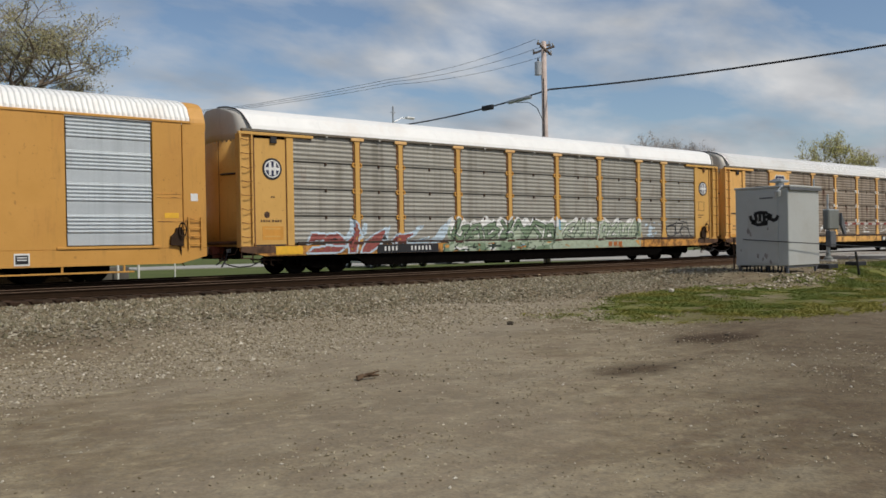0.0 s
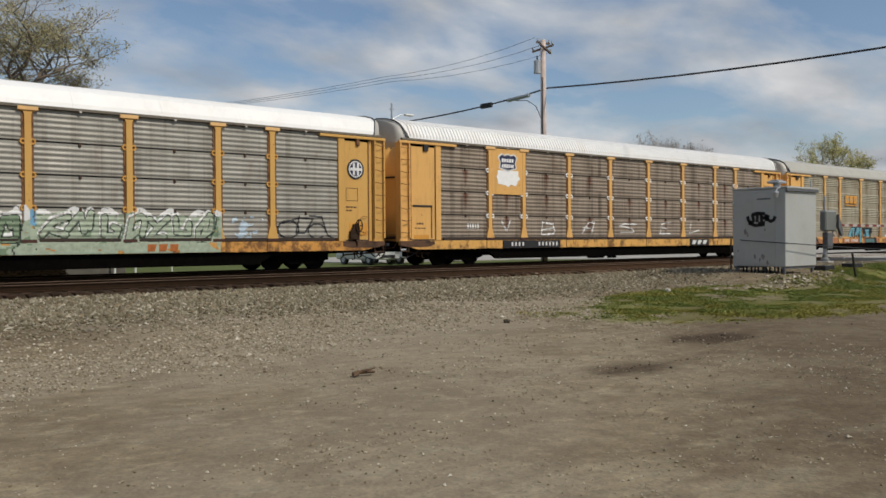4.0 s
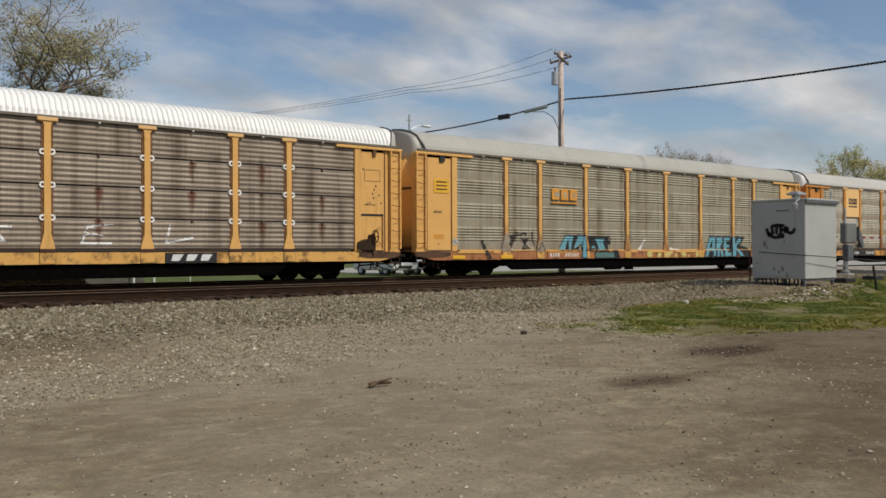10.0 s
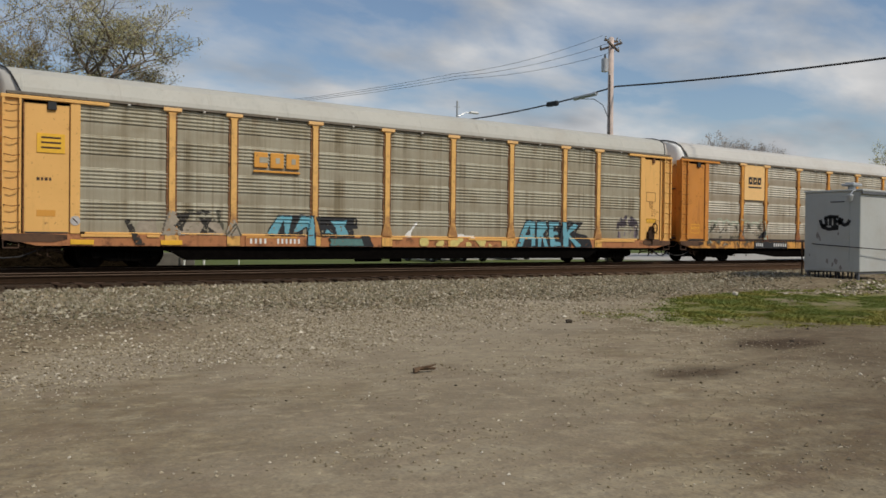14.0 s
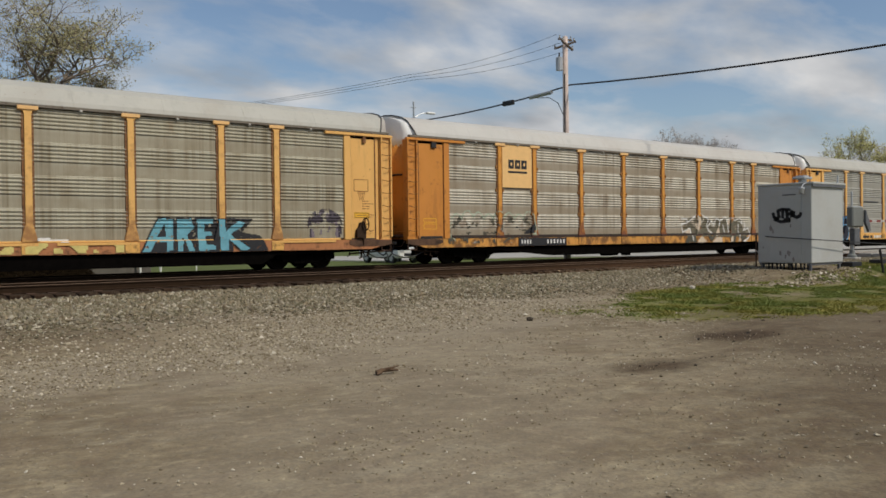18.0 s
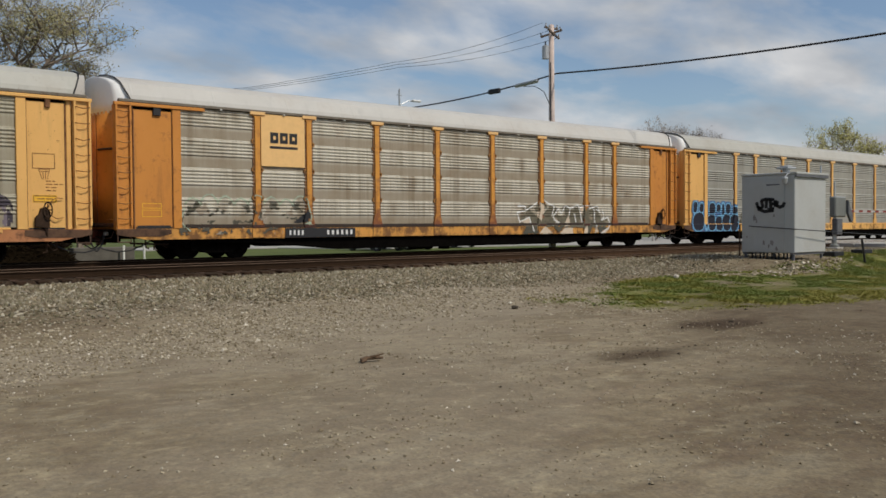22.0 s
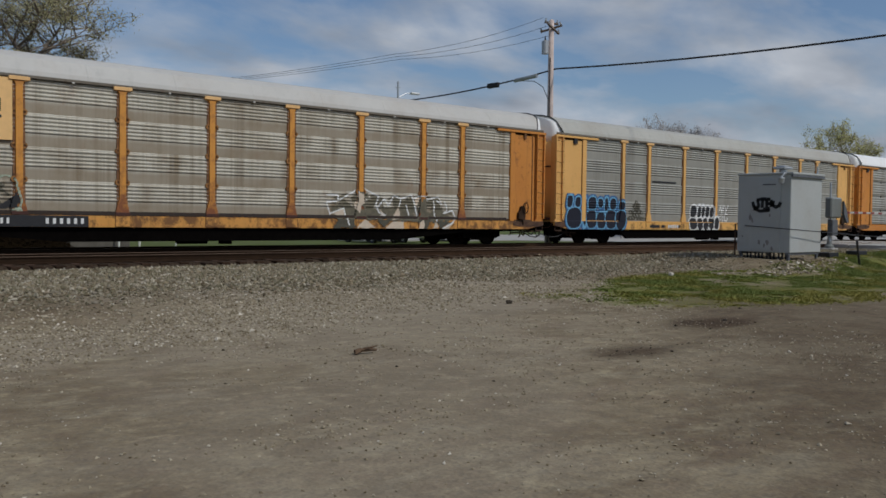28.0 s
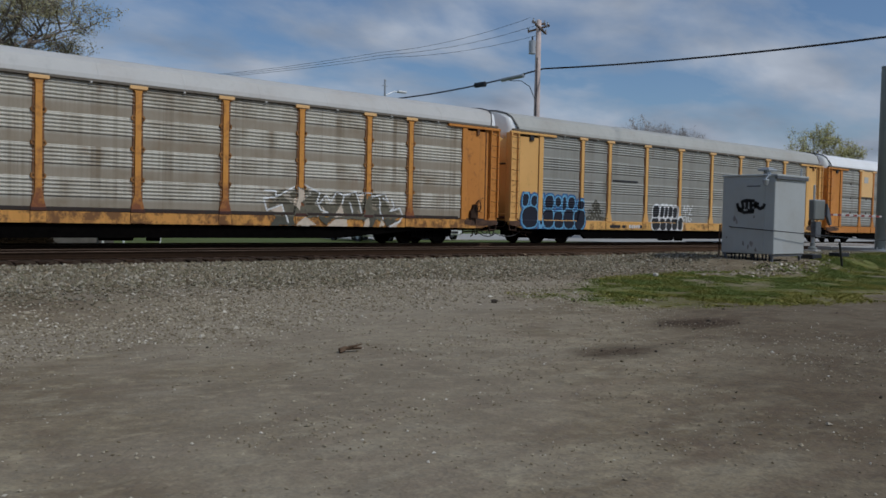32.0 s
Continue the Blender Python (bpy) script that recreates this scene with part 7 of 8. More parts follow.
decal("graffiti_piece", car_1, 9.0, 15.4, 0.98, 2.08, [G_GREEN, G_LETTER_EDGE, CHALK, G_PALE_GREEN],
      first_of(strokes(written(("hook", "arch", "loop", "fork", "wave", "horn", "loop"), 0.03, 0.98, 0.10, 0.84, 0.04, 0.20), 5.8, (0, 0, 0.070, 0), (0.001, -0.012, 0.104, 1), (-0.004, 0.05, 0.115, 2)),
               lambda u, v: 3 if v < 0.62 + 0.16 * noise.noise(Vector((u * 11, 0, 2))) and noise.noise(Vector((u * 16, v * 4, 7))) > -0.3 else 0 if v < 0.5 else 2 if v < 0.86 + 0.34 * noise.noise(Vector((u * 14, 0, 5))) else None),
      "green graffiti letters with dark outlines and white edges", 0.03, section=EVEN, worn=0.10)
decal("graffiti_piece", car_1, 15.4, 21.25, 0.98, 2.06, [G_PALE_GREEN, G_DARK_GREEN, G_GREEN, CHALK, G_SKY, G_CREAM],
      first_of(blobs(15.4, 21.25, 0.98, 2.06, [(4, [(15.4, 1.5), (15.4, 1.95), (15.58, 1.95), (15.56, 1.5)])], 0.02, None),
               strokes(written(("horn", "wave", "hook", "arch", "fork", "hook", "loop"), 0.05, 0.98, 0.12, 0.84, 0.02, 0.18), 5.4, (0, 0, 0.072, 0), (0.001, -0.01, 0.108, 1), (-0.003, 0.05, 0.114, 3)),
               lambda u, v: (0 if noise.noise(Vector((u * 13, v * 4, 3))) > -0.28 else 2) if v < 0.80 + 0.12 * noise.noise(Vector((u * 9, 0, 4))) else 3 if v < 0.88 + 0.25 * noise.noise(Vector((u * 12, 0, 6))) else None),
      "pale green graffiti with thin dark letter lines", 0.03, section=EVEN, worn=0.12)
decal("sprayed_band", car_1, 8.7, 21.2, 0.67, 0.98, [G_PALE_GREEN, G_GREEN, SILL, G_LETTER_EDGE, CHALK, G_SKY],
      lambda u, v: (2 if noise.noise(Vector((u * 29, v * 1.5, 4))) > 0.46 else 3 if u < 0.55 and abs(noise.noise(Vector((u * 20, v * 1.8, 7)))) < 0.06 else 4 if u < 0.55 and noise.noise(Vector((u * 26, v * 1.4, 11))) > 0.40 else 5 if 0.3 < u < 0.55 and noise.noise(Vector((u * 24, v * 1.6, 15))) > 0.44 else 1 if noise.noise(Vector((u * 12, v, 1))) + (0.42 - u) * 0.9 > 0.1 else 0), "green spray paint along the sill with dark, white and blue strokes", section=EVEN)
for k in range(3):
    part("sprayed_mark", slab(bmesh.new(), [(18.78 + 0.36 * k, 0.72), (19.00 + 0.36 * k, 0.72), (19.06 + 0.36 * k, 0.94), (18.78 + 0.36 * k, 0.94)], -0.020, -0.012), G_ORANGE, car_1, "orange-red sprayed mark")
F1 = (23.15, 25.75, 1.04, 2.0)
loops = [[(23.75 + 0.42 * math.cos(a * 0.5), 1.42 + 0.30 * math.sin(a * 0.5)) for a in range(14)], [(24.9 + 0.36 * math.cos(a * 0.5), 1.36 + 0.26 * math.sin(a * 0.5)) for a in range(12)],
         [(23.5, 1.62), (24.2, 1.82), (24.75, 1.78), (24.4, 1.30), (24.05, 1.30), (24.2, 1.9)], [(24.6, 1.9), (25.1, 1.85), (25.35, 1.2), (25.65, 1.08)]]
decal("scrawl", car_1, *F1, [INK], outlines(*F1, loops, 0.026, 0), "black looping scrawl", 0.028, section=EVEN)
decal("white_blotch", car_1, 21.35, 22.9, 1.08, 1.85, [G_PALE_BLUE], lambda u, v: 0 if noise.noise(Vector((u * 6, v * 3.5, 3))) + 0.5 * noise.noise(Vector((u * 17, v * 9, 6))) > 0.10 - 0.5 * math.exp(-((u - 0.5) / 0.2) ** 2 - ((v - 0.35) / 0.3) ** 2) + 1.2 * abs(u - 0.5) else None, "faded pale overspray", 0.035, section=EVEN)

# car 2: shield on a yellow plate, white scrawls, number boards
sign = plate_shape(car_2, "sign_plate", 4.80, 6.58, 2.90, 4.80, YELLOW_B, "yellow sign plate with a shield")
bm = slab(bmesh.new(), [(5.70, 3.86), (6.22, 3.98), (6.16, 4.22), (6.28, 4.46), (6.06, 4.62), (5.88, 4.55), (5.70, 4.62), (5.52, 4.55), (5.34, 4.62), (5.12, 4.46), (5.24, 4.22), (5.18, 3.98)], -0.006, 0.006)
shield = part("shield", bm, CHALK, sign, "navy shield with white edge")
part("shield_field", slab(bmesh.new(), [(5.70, 3.92), (6.16, 4.02), (6.10, 4.22), (6.20, 4.44), (6.04, 4.56), (5.88, 4.50), (5.70, 4.56), (5.52, 4.50), (5.36, 4.56), (5.20, 4.44), (5.30, 4.22), (5.24, 4.02)], -0.012, -0.004), NAVY, shield)
for z, n in ((4.32, 5), (4.09, 7)):
    for i in range(n):
        a = 5.34 + i * 0.72 / n
        part("letter_bar", bbox(a, a + 0.72 / n * 0.72, -0.016, -0.010, z - 0.075, z + 0.075, width=0.001), FRESH_WHITE, shield)
decal("white_blotch", car_2, 4.98, 6.44, 3.14, 3.93, [FRESH_WHITE],
      lambda u, v: 0 if math.hypot((u - 0.5) / 0.46, (v - 0.55) / 0.42) + 0.35 * noise.noise(Vector((u * 7, v * 5, 2))) * (1.2 - v) < 0.98 or (v > 0.6 and 0.08 < u < 0.92 and v < 0.97) else None,
      "white overspray", 0.03, True, depth=-0.006)
number_board(car_2, 5.40, 8.93, INK, ((5.84, 6.70, 4), (7.48, 8.81, 6)))
mark = part("word_mark_board", bbox(18.80, 20.50, -0.012, 0.02, 0.665, 0.99, width=0.004), INK, car_2, "black board with three white shapes")
for x in (18.98, 19.46, 19.94):
    part("white_shape", slab(bmesh.new(), [(x, 0.73), (x + 0.26, 0.73), (x + 0.40, 0.93), (x + 0.06, 0.93)], -0.018, -0.010), CHALK, mark)
for word, x0, x1, z0, z1 in (("V", 5.18, 6.08, 1.22, 1.86), ("B", 7.70, 9.00, 1.20, 1.84), ("A", 10.3, 11.4, 1.20, 1.86), ("S", 13.0, 14.5, 1.24, 1.85), ("E", 16.2, 17.4, 1.24, 1.84), ("L", 18.7, 20.0, 1.26, 1.84)):
    decal("scrawl", car_2, x0, x1, z0, z1, [CHALK], strokes(written(word, 0.02, 0.98, 0.08, 0.92, 0.1, 0.14), (x1 - x0) / (z1 - z0), (0, 0, 0.055, 0)), "white scrawl", 0.03, section=EVEN, worn=0.15)
tagged(decal("stencil_bars", car_2, 3.42, 4.11, 1.43, 1.71, [CHALK], number_bars(5, 0.4), "", 0.03, section=EVEN), "small stencilled marks", kind="stuff")

# car 3: yellow sign letters as blocks, blue lettering
for i in range(3):
    bx = 7.36 + i * 0.57
    bm = bevelled(box(bmesh.new(), bx, bx + 0.48, 0.0, 0.04, 3.20, 3.70), 0.02)
    blk = part("sign_block", bm, SIGN_AMBER, car_3, "amber block of the sign")
    part("block_notch", bbox(bx + 0.18, bx + 0.33 + 0.05 * (i == 0) * 3, -0.006, 0.004, 3.36, 3.54, width=0.002), SHEET_C, blk)
part("sign_bar", bbox(7.34, 9.0, 0.0, 0.04, 3.05, 3.12), SIGN_AMBER, car_3)
nb = part("notice", bbox(0.89, 1.63, 0.03, 0.05, 3.26, 3.80, width=0.003), SIGN_YELLOW, car_3, "bright yellow notice")
for z in (3.38, 3.52, 3.66):
    part("print_line", bbox(1.0, 1.52, 0.024, 0.031, z, z + 0.05, width=0.001), RUST, nb)
ale = [(1, [(8.0, 1.03), (8.8, 1.70), (9.2, 1.70), (9.1, 1.03)]), (0, [(7.8, 1.03), (8.25, 1.68), (8.8, 1.68), (8.62, 1.03)]), (1, [(8.24, 1.03), (8.44, 1.5), (8.48, 1.03)]),
       (1, [(9.0, 1.03), (9.2, 1.03), (9.25, 0.68), (8.95, 0.68)]), (0, [(8.74, 1.03), (9.07, 1.68), (9.52, 1.68), (9.6, 0.68), (9.3, 0.68), (9.3, 1.3)]),
       (1, [(9.62, 1.66), (11.2, 1.64), (11.24, 1.32), (11.05, 1.3), (11.1, 1.03), (9.86, 1.03)]), (0, [(10.13, 1.57), (10.85, 1.6), (10.78, 1.38), (10.9, 1.19), (10.93, 1.03), (10.45, 1.03), (10.38, 1.3)]),
       (0, [(9.95, 1.1), (10.06, 1.3), (10.37, 1.07)]), (2, [(10.1, 0.95), (11.45, 0.95), (11.5, 0.68), (10.15, 0.68)]), (1, [(11.4, 1.05), (11.7, 1.03), (11.88, 0.68), (11.5, 0.68)])]
decal("graffiti_piece", car_3, 7.75, 11.95, 0.67, 1.74, [G_CYAN, INK, G_TEAL], blobs(7.75, 11.95, 0.67, 1.74, ale, 0.022, 1), "pale blue block letters with black shadow", 0.032, worn=0.05)
ark = [(1, [(21.29, 1.73), (22.21, 1.69), (21.80, 1.28), (22.52, 1.14), (22.76, 0.69), (22.11, 0.69), (21.50, 1.28)]), (1, [(18.79, 0.69), (19.34, 1.66), (21.39, 1.66), (21.50, 0.69)]),
       (0, [(18.51, 0.69), (19.06, 1.73), (19.56, 1.73), (19.54, 0.69), (19.28, 0.69), (19.28, 0.98), (18.97, 0.98), (18.82, 0.69)]), (1, [(19.06, 1.17), (19.27, 1.52), (19.28, 1.17)]),
       (0, [(19.64, 0.69), (19.65, 1.73), (20.13, 1.73), (20.23, 1.41), (20.02, 1.21), (20.26, 0.69), (20.00, 0.69), (19.86, 1.11), (19.86, 0.69)]),
       (0, [(20.34, 0.69), (20.28, 1.73), (20.87, 1.73), (20.87, 1.55), (20.56, 1.52), (20.58, 1.34), (20.82, 1.32), (20.82, 1.14), (20.60, 1.14), (20.63, 0.93), (20.95, 0.89), (20.95, 0.69)]),
       (0, [(21.06, 0.69), (21.00, 1.73), (21.25, 1.73), (21.29, 1.34), (21.74, 1.69), (22.01, 1.58), (21.50, 1.21), (22.21, 0.69), (21.78, 0.69), (21.39, 1.03), (21.39, 0.69)])]
decal("graffiti_piece", car_3, 18.45, 23.15, 0.67, 1.76, [G_CYAN, INK, G_TEAL], blobs(18.45, 23.15, 0.67, 1.76, ark, 0.022, 1), "pale blue block letters with black shadow", 0.032, worn=0.05)
part("disc_slash", tube(bmesh.new(), [(1.84, -0.018, 1.44), (1.97, -0.018, 1.31)], 0.014, 4), RUST, disc("pale_disc", car_3, 1.905, 1.375, 0.14, -0.015, ARM_WHITE, sides=14, label="pale round plate with a dark slash"))
tan = [(1, [(3.30, 1.42), (3.48, 1.45), (3.62, 1.1), (3.9, 0.7), (3.62, 0.7), (3.45, 1.1)]), (2, [(4.36, 0.98), (4.5, 1.5), (4.62, 1.76), (4.85, 1.68), (5.0, 1.3), (5.1, 0.98)]),
       (2, [(6.40, 0.98), (6.5, 1.35), (6.68, 1.52), (6.85, 1.35), (6.98, 0.98)]), (2, [(5.0, 1.03), (5.1, 1.38), (5.6, 1.46), (6.25, 1.38), (6.4, 1.03)]), (1, [(4.78, 1.62), (5.35, 1.72), (5.18, 1.45), (5.04, 1.1), (4.75, 1.28), (4.95, 1.45)]), (1, [(5.2, 1.70), (5.9, 1.76), (5.95, 1.69), (5.25, 1.62)]),
       (1, [(5.55, 1.54), (6.02, 1.56), (5.86, 1.28), (6.14, 1.10), (5.6, 1.06), (5.74, 1.3)]), (2, [(3.6, 1.06), (3.72, 1.4), (4.2, 1.50), (4.3, 1.06)])]
decal("graffiti_piece", car_3, 3.25, 7.05, 0.67, 1.80, [G_OLIVE, G_SOOT, G_TAN],
      first_of(strokes([(0.84, 0.3, 0.92, 0.62), (0.92, 0.62, 0.97, 0.3), (0.88, 0.3, 0.92, 0.5)], 3.4, (0, 0, 0.025, 0)),
               blobs(3.25, 7.05, 0.67, 1.80, tan, 0.02, None),
               lambda u, v: 0 if v > 0.32 and 0.42 < u < 0.82 and noise.noise(Vector((u * 16, v * 4.5, 2))) + 0.5 * noise.noise(Vector((u * 40, v * 12, 6))) > 0.30 else None), "worn black and grey graffiti", 0.032, worn=0.2)
F3 = (13.2, 18.0, 0.70, 1.60)
decal("scrawl", car_3, *F3, [CHALK], outlines(*F3, [[(13.44, 1.06), (13.50, 1.24), (13.74, 1.52)], [(13.30, 1.08), (13.42, 1.20)]], 0.045, 0), "white sprayed slash", 0.045)
decal("scrawl", car_3, *F3, [CHALK], outlines(*F3, [[(15.6, 1.10), (16.4, 1.07)]], 0.04, 0), "white sprayed dash", 0.045)
tagged(decal("yellow_overspray", car_3, *F3, [G_YELLOW], lambda u, v: 0 if v < 0.34 and noise.noise(Vector((u * 14, v * 3, 6))) > 0.12 else None, "", 0.05), "blotches of yellow spray paint", kind="stuff")



def strands(u, v):
    """Loose purple strands in arcs, with two dark blots between them."""
    f = noise.noise(Vector((u * 9, v * 5, 9))) + 0.5 * noise.noise(Vector((u * 23, v * 13, 2)))
    r = math.hypot((u - 0.5) / 0.46, (v - 0.42) / 0.52)
    if v < 0.3:
        r = abs(u - 0.5) / 0.46
    for c in (0.30, 0.70):
        if math.hypot((u - c) / 0.15, (v - 0.60) / 0.12) + 0.5 * f < 1.0:
            return 0
    if 0.80 < r < 1.02 and f > -0.12 or (v > 0.66 and r < 0.9 and abs(noise.noise(Vector((u * 12, v * 3, 5)))) < 0.10):
        return 0
    if (0.62 < r < 1.0 and f > 0.12) or f > 0.42 and r < 0.9:
        return 1
    return None


decal("graffiti_scribble", car_3, 24.25, 25.75, 1.10, 2.14, [G_PURPLE, G_LILAC], strands, "purple sprayed scribble", 0.03)
number_board(car_3, 7.08, 9.25, INK, ((7.20, 7.85, 4), (8.15, 9.05, 6)), RUST_SILL)
part("reflector", bbox(7.10, 8.90, -0.018, 0.0, 0.93, 0.985, width=0.003), YELLOW, car_3)
for x0, x1 in ((1.78, 2.42), (4.36, 5.02)):
    part("reflector", bbox(x0, x1, -0.014, 0.0, 0.70, 0.84, width=0.003), SIGN_YELLOW, car_3, "amber reflector patch")
for x0, x1 in ((2.06, 3.50), (3.95, 4.32), (12.6, 13.1), (14.2, 15.6), (16.1, 18.4), (23.2, 25.4)):
    part("sill_ledge", bbox(x0, x1, -0.012, 0.01, 0.92, 1.0, width=0.004), YELLOW_B, car_3)

# car 4: cream plate with dark blocks, white outlines, number board
plate = plate_shape(car_4, "sign_plate", 4.83, 6.50, 3.06, 4.80, plain("cream_yellow_plate", (0.80, 0.50, 0.20), 0.5, 0.06), "cream-yellow sign plate with dark blocks")
for i in range(3):
    part("sign_block", bbox(5.17 + i * 0.365, 5.47 + i * 0.365, -0.004, 0.008, 3.84, 4.20, width=0.002), INK, plate)
    part("block_notch", bbox(5.28 + i * 0.365, 5.37 + i * 0.365, -0.008, 0.0, 3.96, 4.08, width=0.001), plate.data.materials[0], plate)
part("sign_bar", bbox(5.15, 6.22, -0.004, 0.008, 3.66, 3.74, width=0.002), INK, plate)
number_board(car_4, 5.70, 8.56, INK, ((5.82, 6.46, 4), (7.32, 8.49, 6)))
crest = ([(16.83, 1.84), (17.28, 1.84), (17.28, 1.64), (16.79, 1.58), (16.95, 1.18), (17.53, 1.38), (17.61, 1.12), (17.73, 0.79)], [(17.28, 1.64), (18.06, 2.03), (18.14, 1.97)],
         [(18.39, 2.10), (19.06, 1.84), (18.93, 1.54), (19.10, 1.25), (19.39, 1.15), (18.93, 1.05)], [(19.06, 1.48), (19.31, 1.77), (19.51, 1.51), (19.76, 1.90), (20.09, 1.77), (20.01, 1.48)],
         [(20.09, 1.77), (20.59, 1.93), (20.72, 1.67), (20.88, 1.18)], [(20.34, 1.54), (20.49, 1.18)], [(20.72, 1.80), (20.97, 1.90), (21.27, 1.90), (21.36, 1.74)],
         [(21.36, 1.77), (21.92, 1.90), (22.11, 1.61), (21.83, 1.74)], [(21.69, 1.74), (21.74, 1.22), (21.83, 0.95)],
         [(22.25, 1.71), (22.39, 1.41), (22.20, 1.25), (22.67, 1.38), (22.80, 1.12), (22.62, 0.89), (22.11, 0.66)])
fills = [(1, [(18.14, 1.97), (18.39, 1.90), (18.43, 1.61), (18.23, 1.48), (18.18, 1.18), (17.98, 1.41), (17.94, 1.58), (18.14, 1.67)]), (1, [(17.00, 1.22), (17.53, 1.38), (17.61, 1.12), (17.28, 1.08)]),
         (1, [(19.10, 1.38), (19.39, 1.15), (18.97, 1.05), (19.22, 1.18)]), (1, [(19.97, 1.48), (20.14, 1.05), (19.68, 0.99)]), (1, [(20.76, 1.80), (21.01, 1.87), (20.93, 1.67), (20.80, 1.48)]),
         (2, [(17.04, 0.66), (17.24, 0.99), (17.94, 0.99), (18.02, 0.69)]), (2, [(18.93, 0.99), (19.64, 0.99), (19.31, 0.68)]), (2, [(20.84, 0.95), (21.55, 1.15), (21.36, 0.66), (21.22, 0.66)]), (2, [(21.83, 0.95), (22.62, 0.92), (22.01, 0.66)]),
         (1, [(18.06, 0.66), (18.43, 0.99), (18.89, 0.69)]), (1, [(19.35, 0.66), (19.68, 0.92), (20.18, 0.92), (20.22, 0.66)]), (1, [(20.93, 0.66), (21.01, 0.92), (21.18, 0.99), (21.18, 0.66)]), (1, [(21.64, 0.66), (21.74, 0.95), (21.92, 0.73)]), (1, [(22.11, 0.66), (22.67, 0.89), (22.43, 0.66)])]
hull = [(3, [(16.83, 1.58), (17.28, 1.80), (18.06, 2.03), (19.06, 1.84), (19.31, 1.74), (19.76, 1.87), (20.59, 1.92), (21.27, 1.88), (21.92, 1.88), (22.29, 1.54), (22.76, 1.15), (22.29, 0.89), (17.20, 0.99)])]
F4 = (16.7, 22.9, 0.66, 2.14)
haze = blobs(*F4, hull, 0.02, None)
decal("graffiti_piece", car_4, *F4, [CHALK, G_CREAM, G_OLIVE, G_DIM],
      first_of(outlines(*F4, crest, 0.028, 0), blobs(*F4, fills, 0.015, None), lambda u, v: haze(u, v) if noise.noise(Vector((u * 15, v * 4, 8))) + 0.4 * noise.noise(Vector((u * 50, v * 13, 3))) > -0.20 else None),
      "white outlined graffiti with cream and dark fill", 0.032)
scallops = [(0.0, 0.30, 0.04, 0.62), (0.02, 0.28, 0.07, 0.10)]
for k in range(8):
    a, w, h = 0.04 + 0.115 * k, 0.115, 0.74 + 0.10 * ((k * 5) % 3) / 2
    arc = [(a + w * q / 4, h + 0.17 * math.sin(math.pi * q / 4)) for q in range(5)]
    scallops += [(*p, *q) for p, q in zip(arc, arc[1:])]
scallops += [(0.955, 0.80, 0.985, 0.45), (0.985, 0.45, 0.96, 0.20)]
decal("graffiti_piece", car_4, 1.95, 6.82, 0.80, 2.10, [G_PALE_GREEN, G_OLIVE, INK, G_TAN],
      first_of(strokes(scallops, 3.75, (0, 0, 0.020, 0)), triangles((((0.84, 0.28, 0.93, 0.52, 0.97, 0.30), 2), ((0.90, 0.35, 0.96, 0.66, 0.98, 0.40), 2), ((0.93, 0.26, 0.97, 0.34, 0.99, 0.24), 0))),
               lambda u, v: (1 if noise.noise(Vector((u * 11, v * 4, 3))) + 0.7 * noise.noise(Vector((u * 34, v * 11, 5))) > 0.30 else 3 if noise.noise(Vector((u * 9, v * 4, 7))) + 0.6 * noise.noise(Vector((u * 30, v * 10, 1))) > 0.38 else None) if v < 0.82 else None),
      "worn pale green graffiti with dark blotches", 0.03, worn=0.1)

# car 5: blue outlined letters, black and white piece
F5 = (0.62, 5.05, 0.66, 2.26)
blue_letters = [(0.98, 1.91, 0.20, 0.29), (1.50, 1.88, 0.20, 0.25), (1.99, 1.42, 0.14, 0.64), (2.54, 1.84, 0.29, 0.32), (3.12, 1.87, 0.20, 0.22), (3.54, 1.80, 0.15, 0.32), (4.02, 1.85, 0.25, 0.28), (4.62, 1.77, 0.21, 0.22),
                (1.26, 1.17, 0.50, 0.48), (2.46, 1.13, 0.36, 0.44), (3.14, 1.07, 0.33, 0.40), (3.84, 1.12, 0.38, 0.46), (4.54, 1.10, 0.37, 0.46)]
decal("graffiti_piece", car_5, *F5, [G_DEEP, G_SKY, G_BLUE], ovals(*F5, blue_letters, 0, 1, 2, 0.034, 0.10), "dark blue rounded letters with sky-blue outline", 0.026)
F5 = (9.95, 12.95, 0.66, 2.04)
black_letters = [(10.46, 1.60, 0.29, 0.32), (10.98, 1.60, 0.18, 0.31), (11.33, 1.60, 0.16, 0.31), (11.70, 1.60, 0.21, 0.31), (12.10, 1.58, 0.19, 0.30),
                 (10.42, 0.98, 0.34, 0.32), (11.02, 0.97, 0.27, 0.32), (11.52, 0.97, 0.26, 0.32), (12.02, 0.98, 0.26, 0.32), (12.48, 0.99, 0.23, 0.33)]
decal("graffiti_piece", car_5, *F5, [INK, CHALK], ovals(*F5, black_letters, 0, 1, 1, 0.032, 0.06), "black rounded graffiti letters with white outline", 0.026)
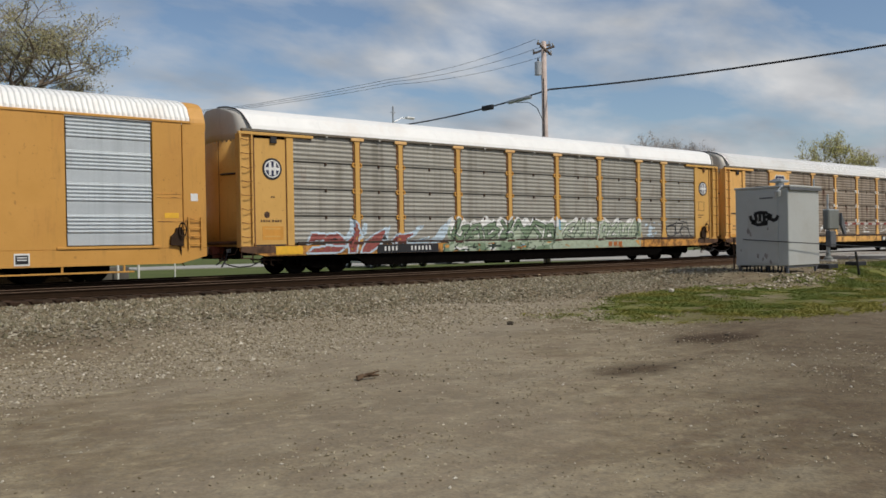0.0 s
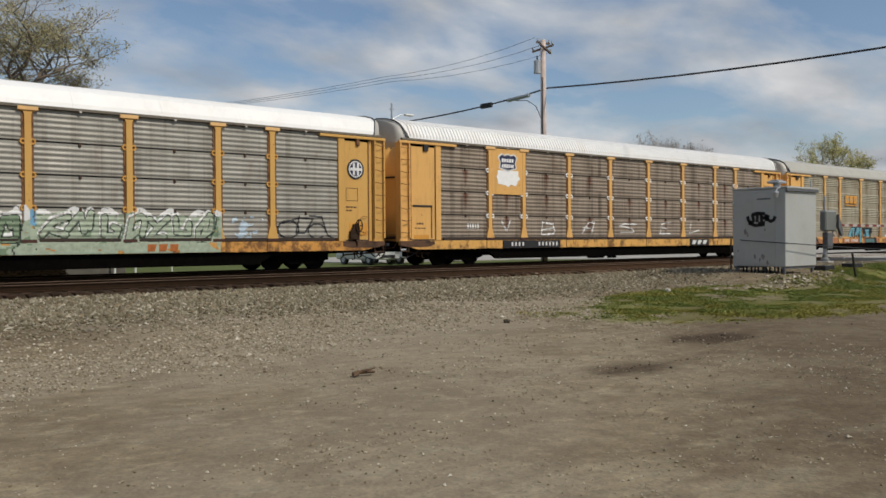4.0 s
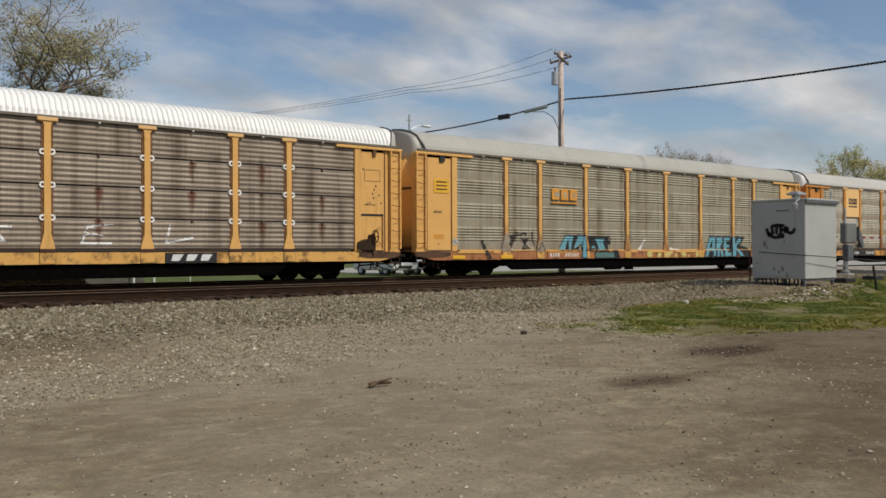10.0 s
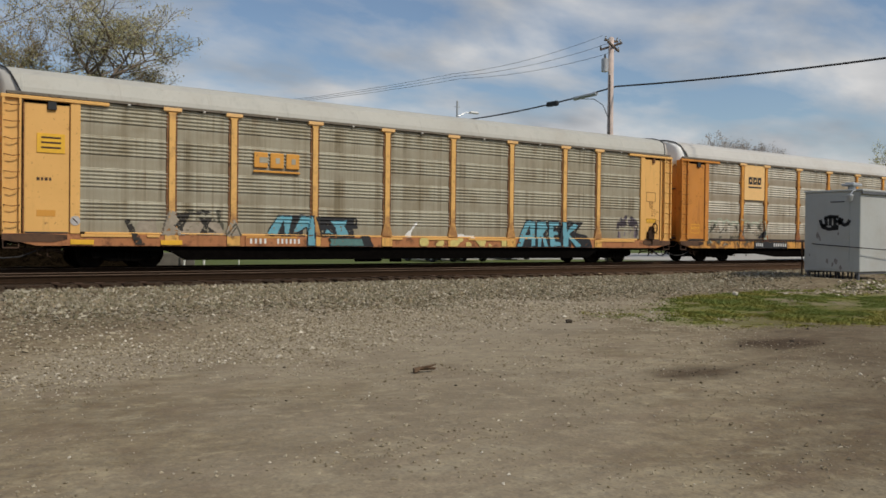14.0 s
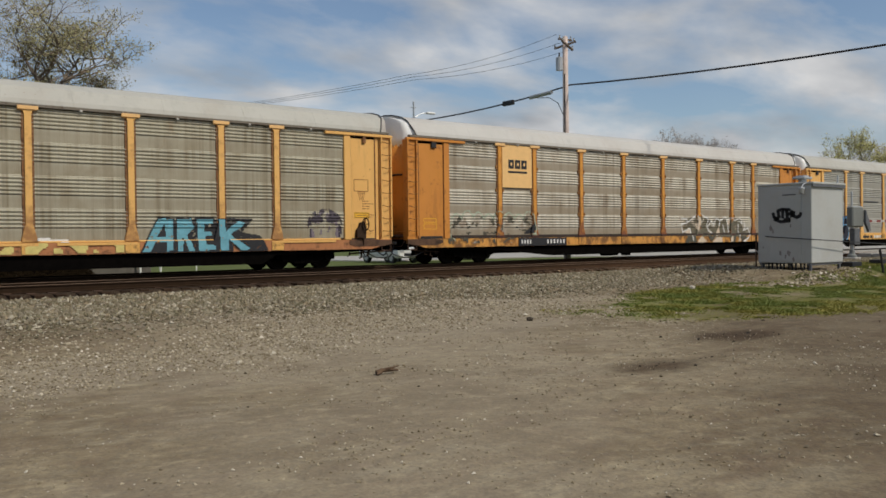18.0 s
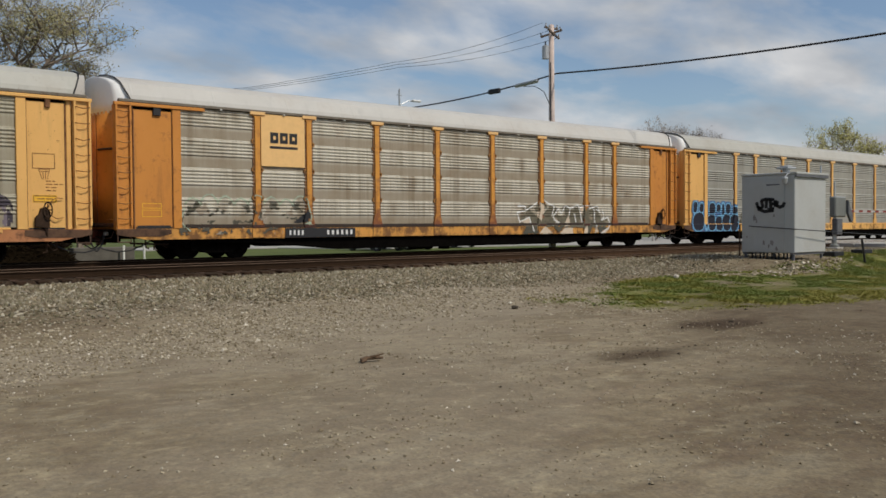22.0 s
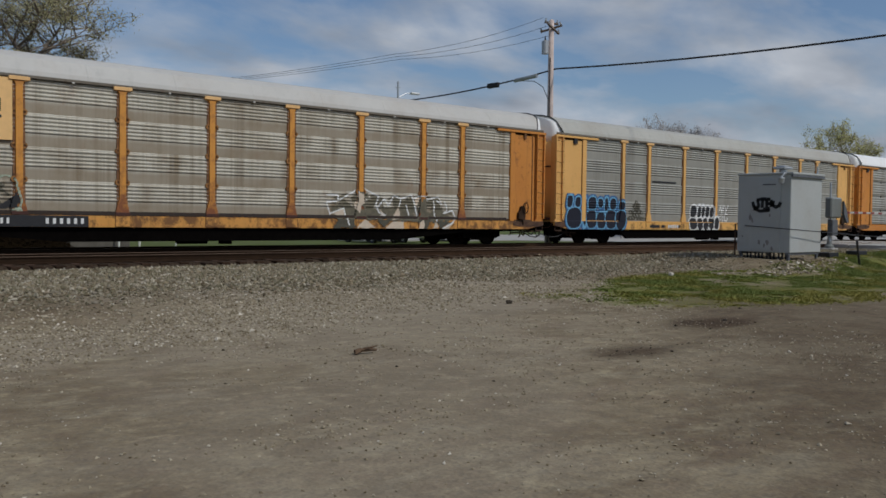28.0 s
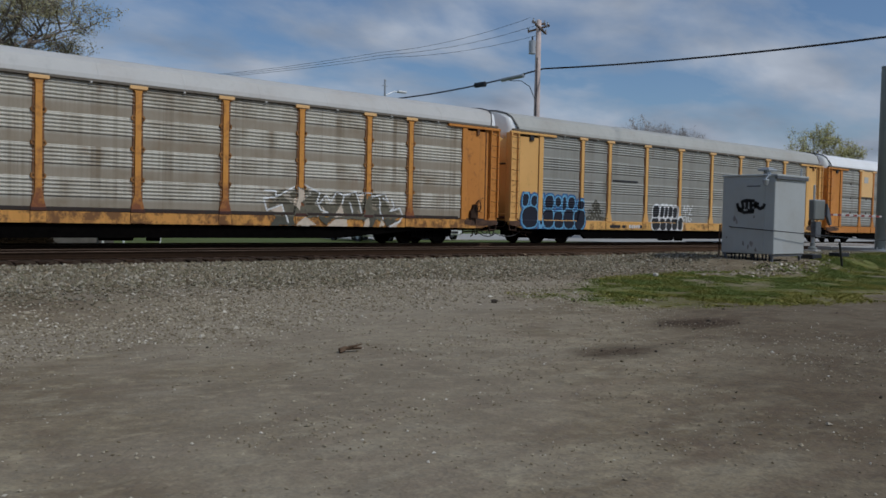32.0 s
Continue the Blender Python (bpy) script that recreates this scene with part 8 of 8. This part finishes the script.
decal("scrawl", car_5, 4.95, 6.65, 1.10, 2.08, [G_OLIVE], lambda u, v: 0 if abs(u - 0.45) + 0.10 * noise.noise(Vector((u * 9, v * 8, 5))) < 0.5 * (1.02 - v) ** 0.8 * (0.75 + 0.25 * math.sin(v * 19)) and noise.noise(Vector((u * 16, v * 12, 2))) > -0.25 else None, "dark sprayed smudge like a small fir", 0.035)
decal("scrawl", car_5, 12.7, 13.75, 1.05, 2.05, [CHALK], strokes(written(("wave", "fork"), 0.05, 0.95, 0.4, 0.95) + written(("arch", "hook"), 0.05, 0.95, 0.05, 0.4), 1.05, (0, 0, 0.03, 0)), "white scrawl", 0.03)
part("repair_strip", bbox(6.98, 8.9, 0.035, 0.06, 2.97, 3.04, width=0.004), INK, car_5, "dark repair strip across the sheet")
# stencils
tagged(decal("stencil_bars", car_5, 6.76, 9.36, 0.72, 0.92, [INK], bars([(0.0, 0.30, 0.1, 0.9), (0.36, 0.46, 0.1, 0.9), (0.9, 0.97, 0.1, 0.9)]), "", 0.03), "small stencilled marks", kind="stuff")
tagged(decal("stencil_bars", car_5, 8.2, 9.1, 0.74, 0.90, [CHALK], number_bars(5), "", 0.03), "small stencilled marks", kind="stuff")

# car 6
plate_shape(car_6, "sign_plate", 4.83, 6.50, 3.06, 4.80, plate.data.materials[0], "cream-yellow sign plate")
part("sign_block", bbox(5.2, 5.8, -0.004, 0.008, 4.0, 4.4, width=0.002), GREY_ROOF, car_6)


def motions():
    times = [t for t, _ in TRAVEL] + [k + 0.5 for k in range(32) if not any(abs(k + 0.5 - t) < 0.3 for t, _ in TRAVEL)]
    for k, car in enumerate(CARS):
        walk(car, [(t, pose(k * PITCH + travelled(t), SIDE_Y, 0)) for t in sorted(times)])
    # the wheels roll on the rails
    turns = [(t / 10, math.degrees((travelled(t / 10) - travelled(0)) / 0.425)) for t in range(321)]
    for w in SPIN:
        x, y, z = w.location
        walk(w, [(t, pose(x, y, z, 0, a, 0)) for t, a in turns])


motions()
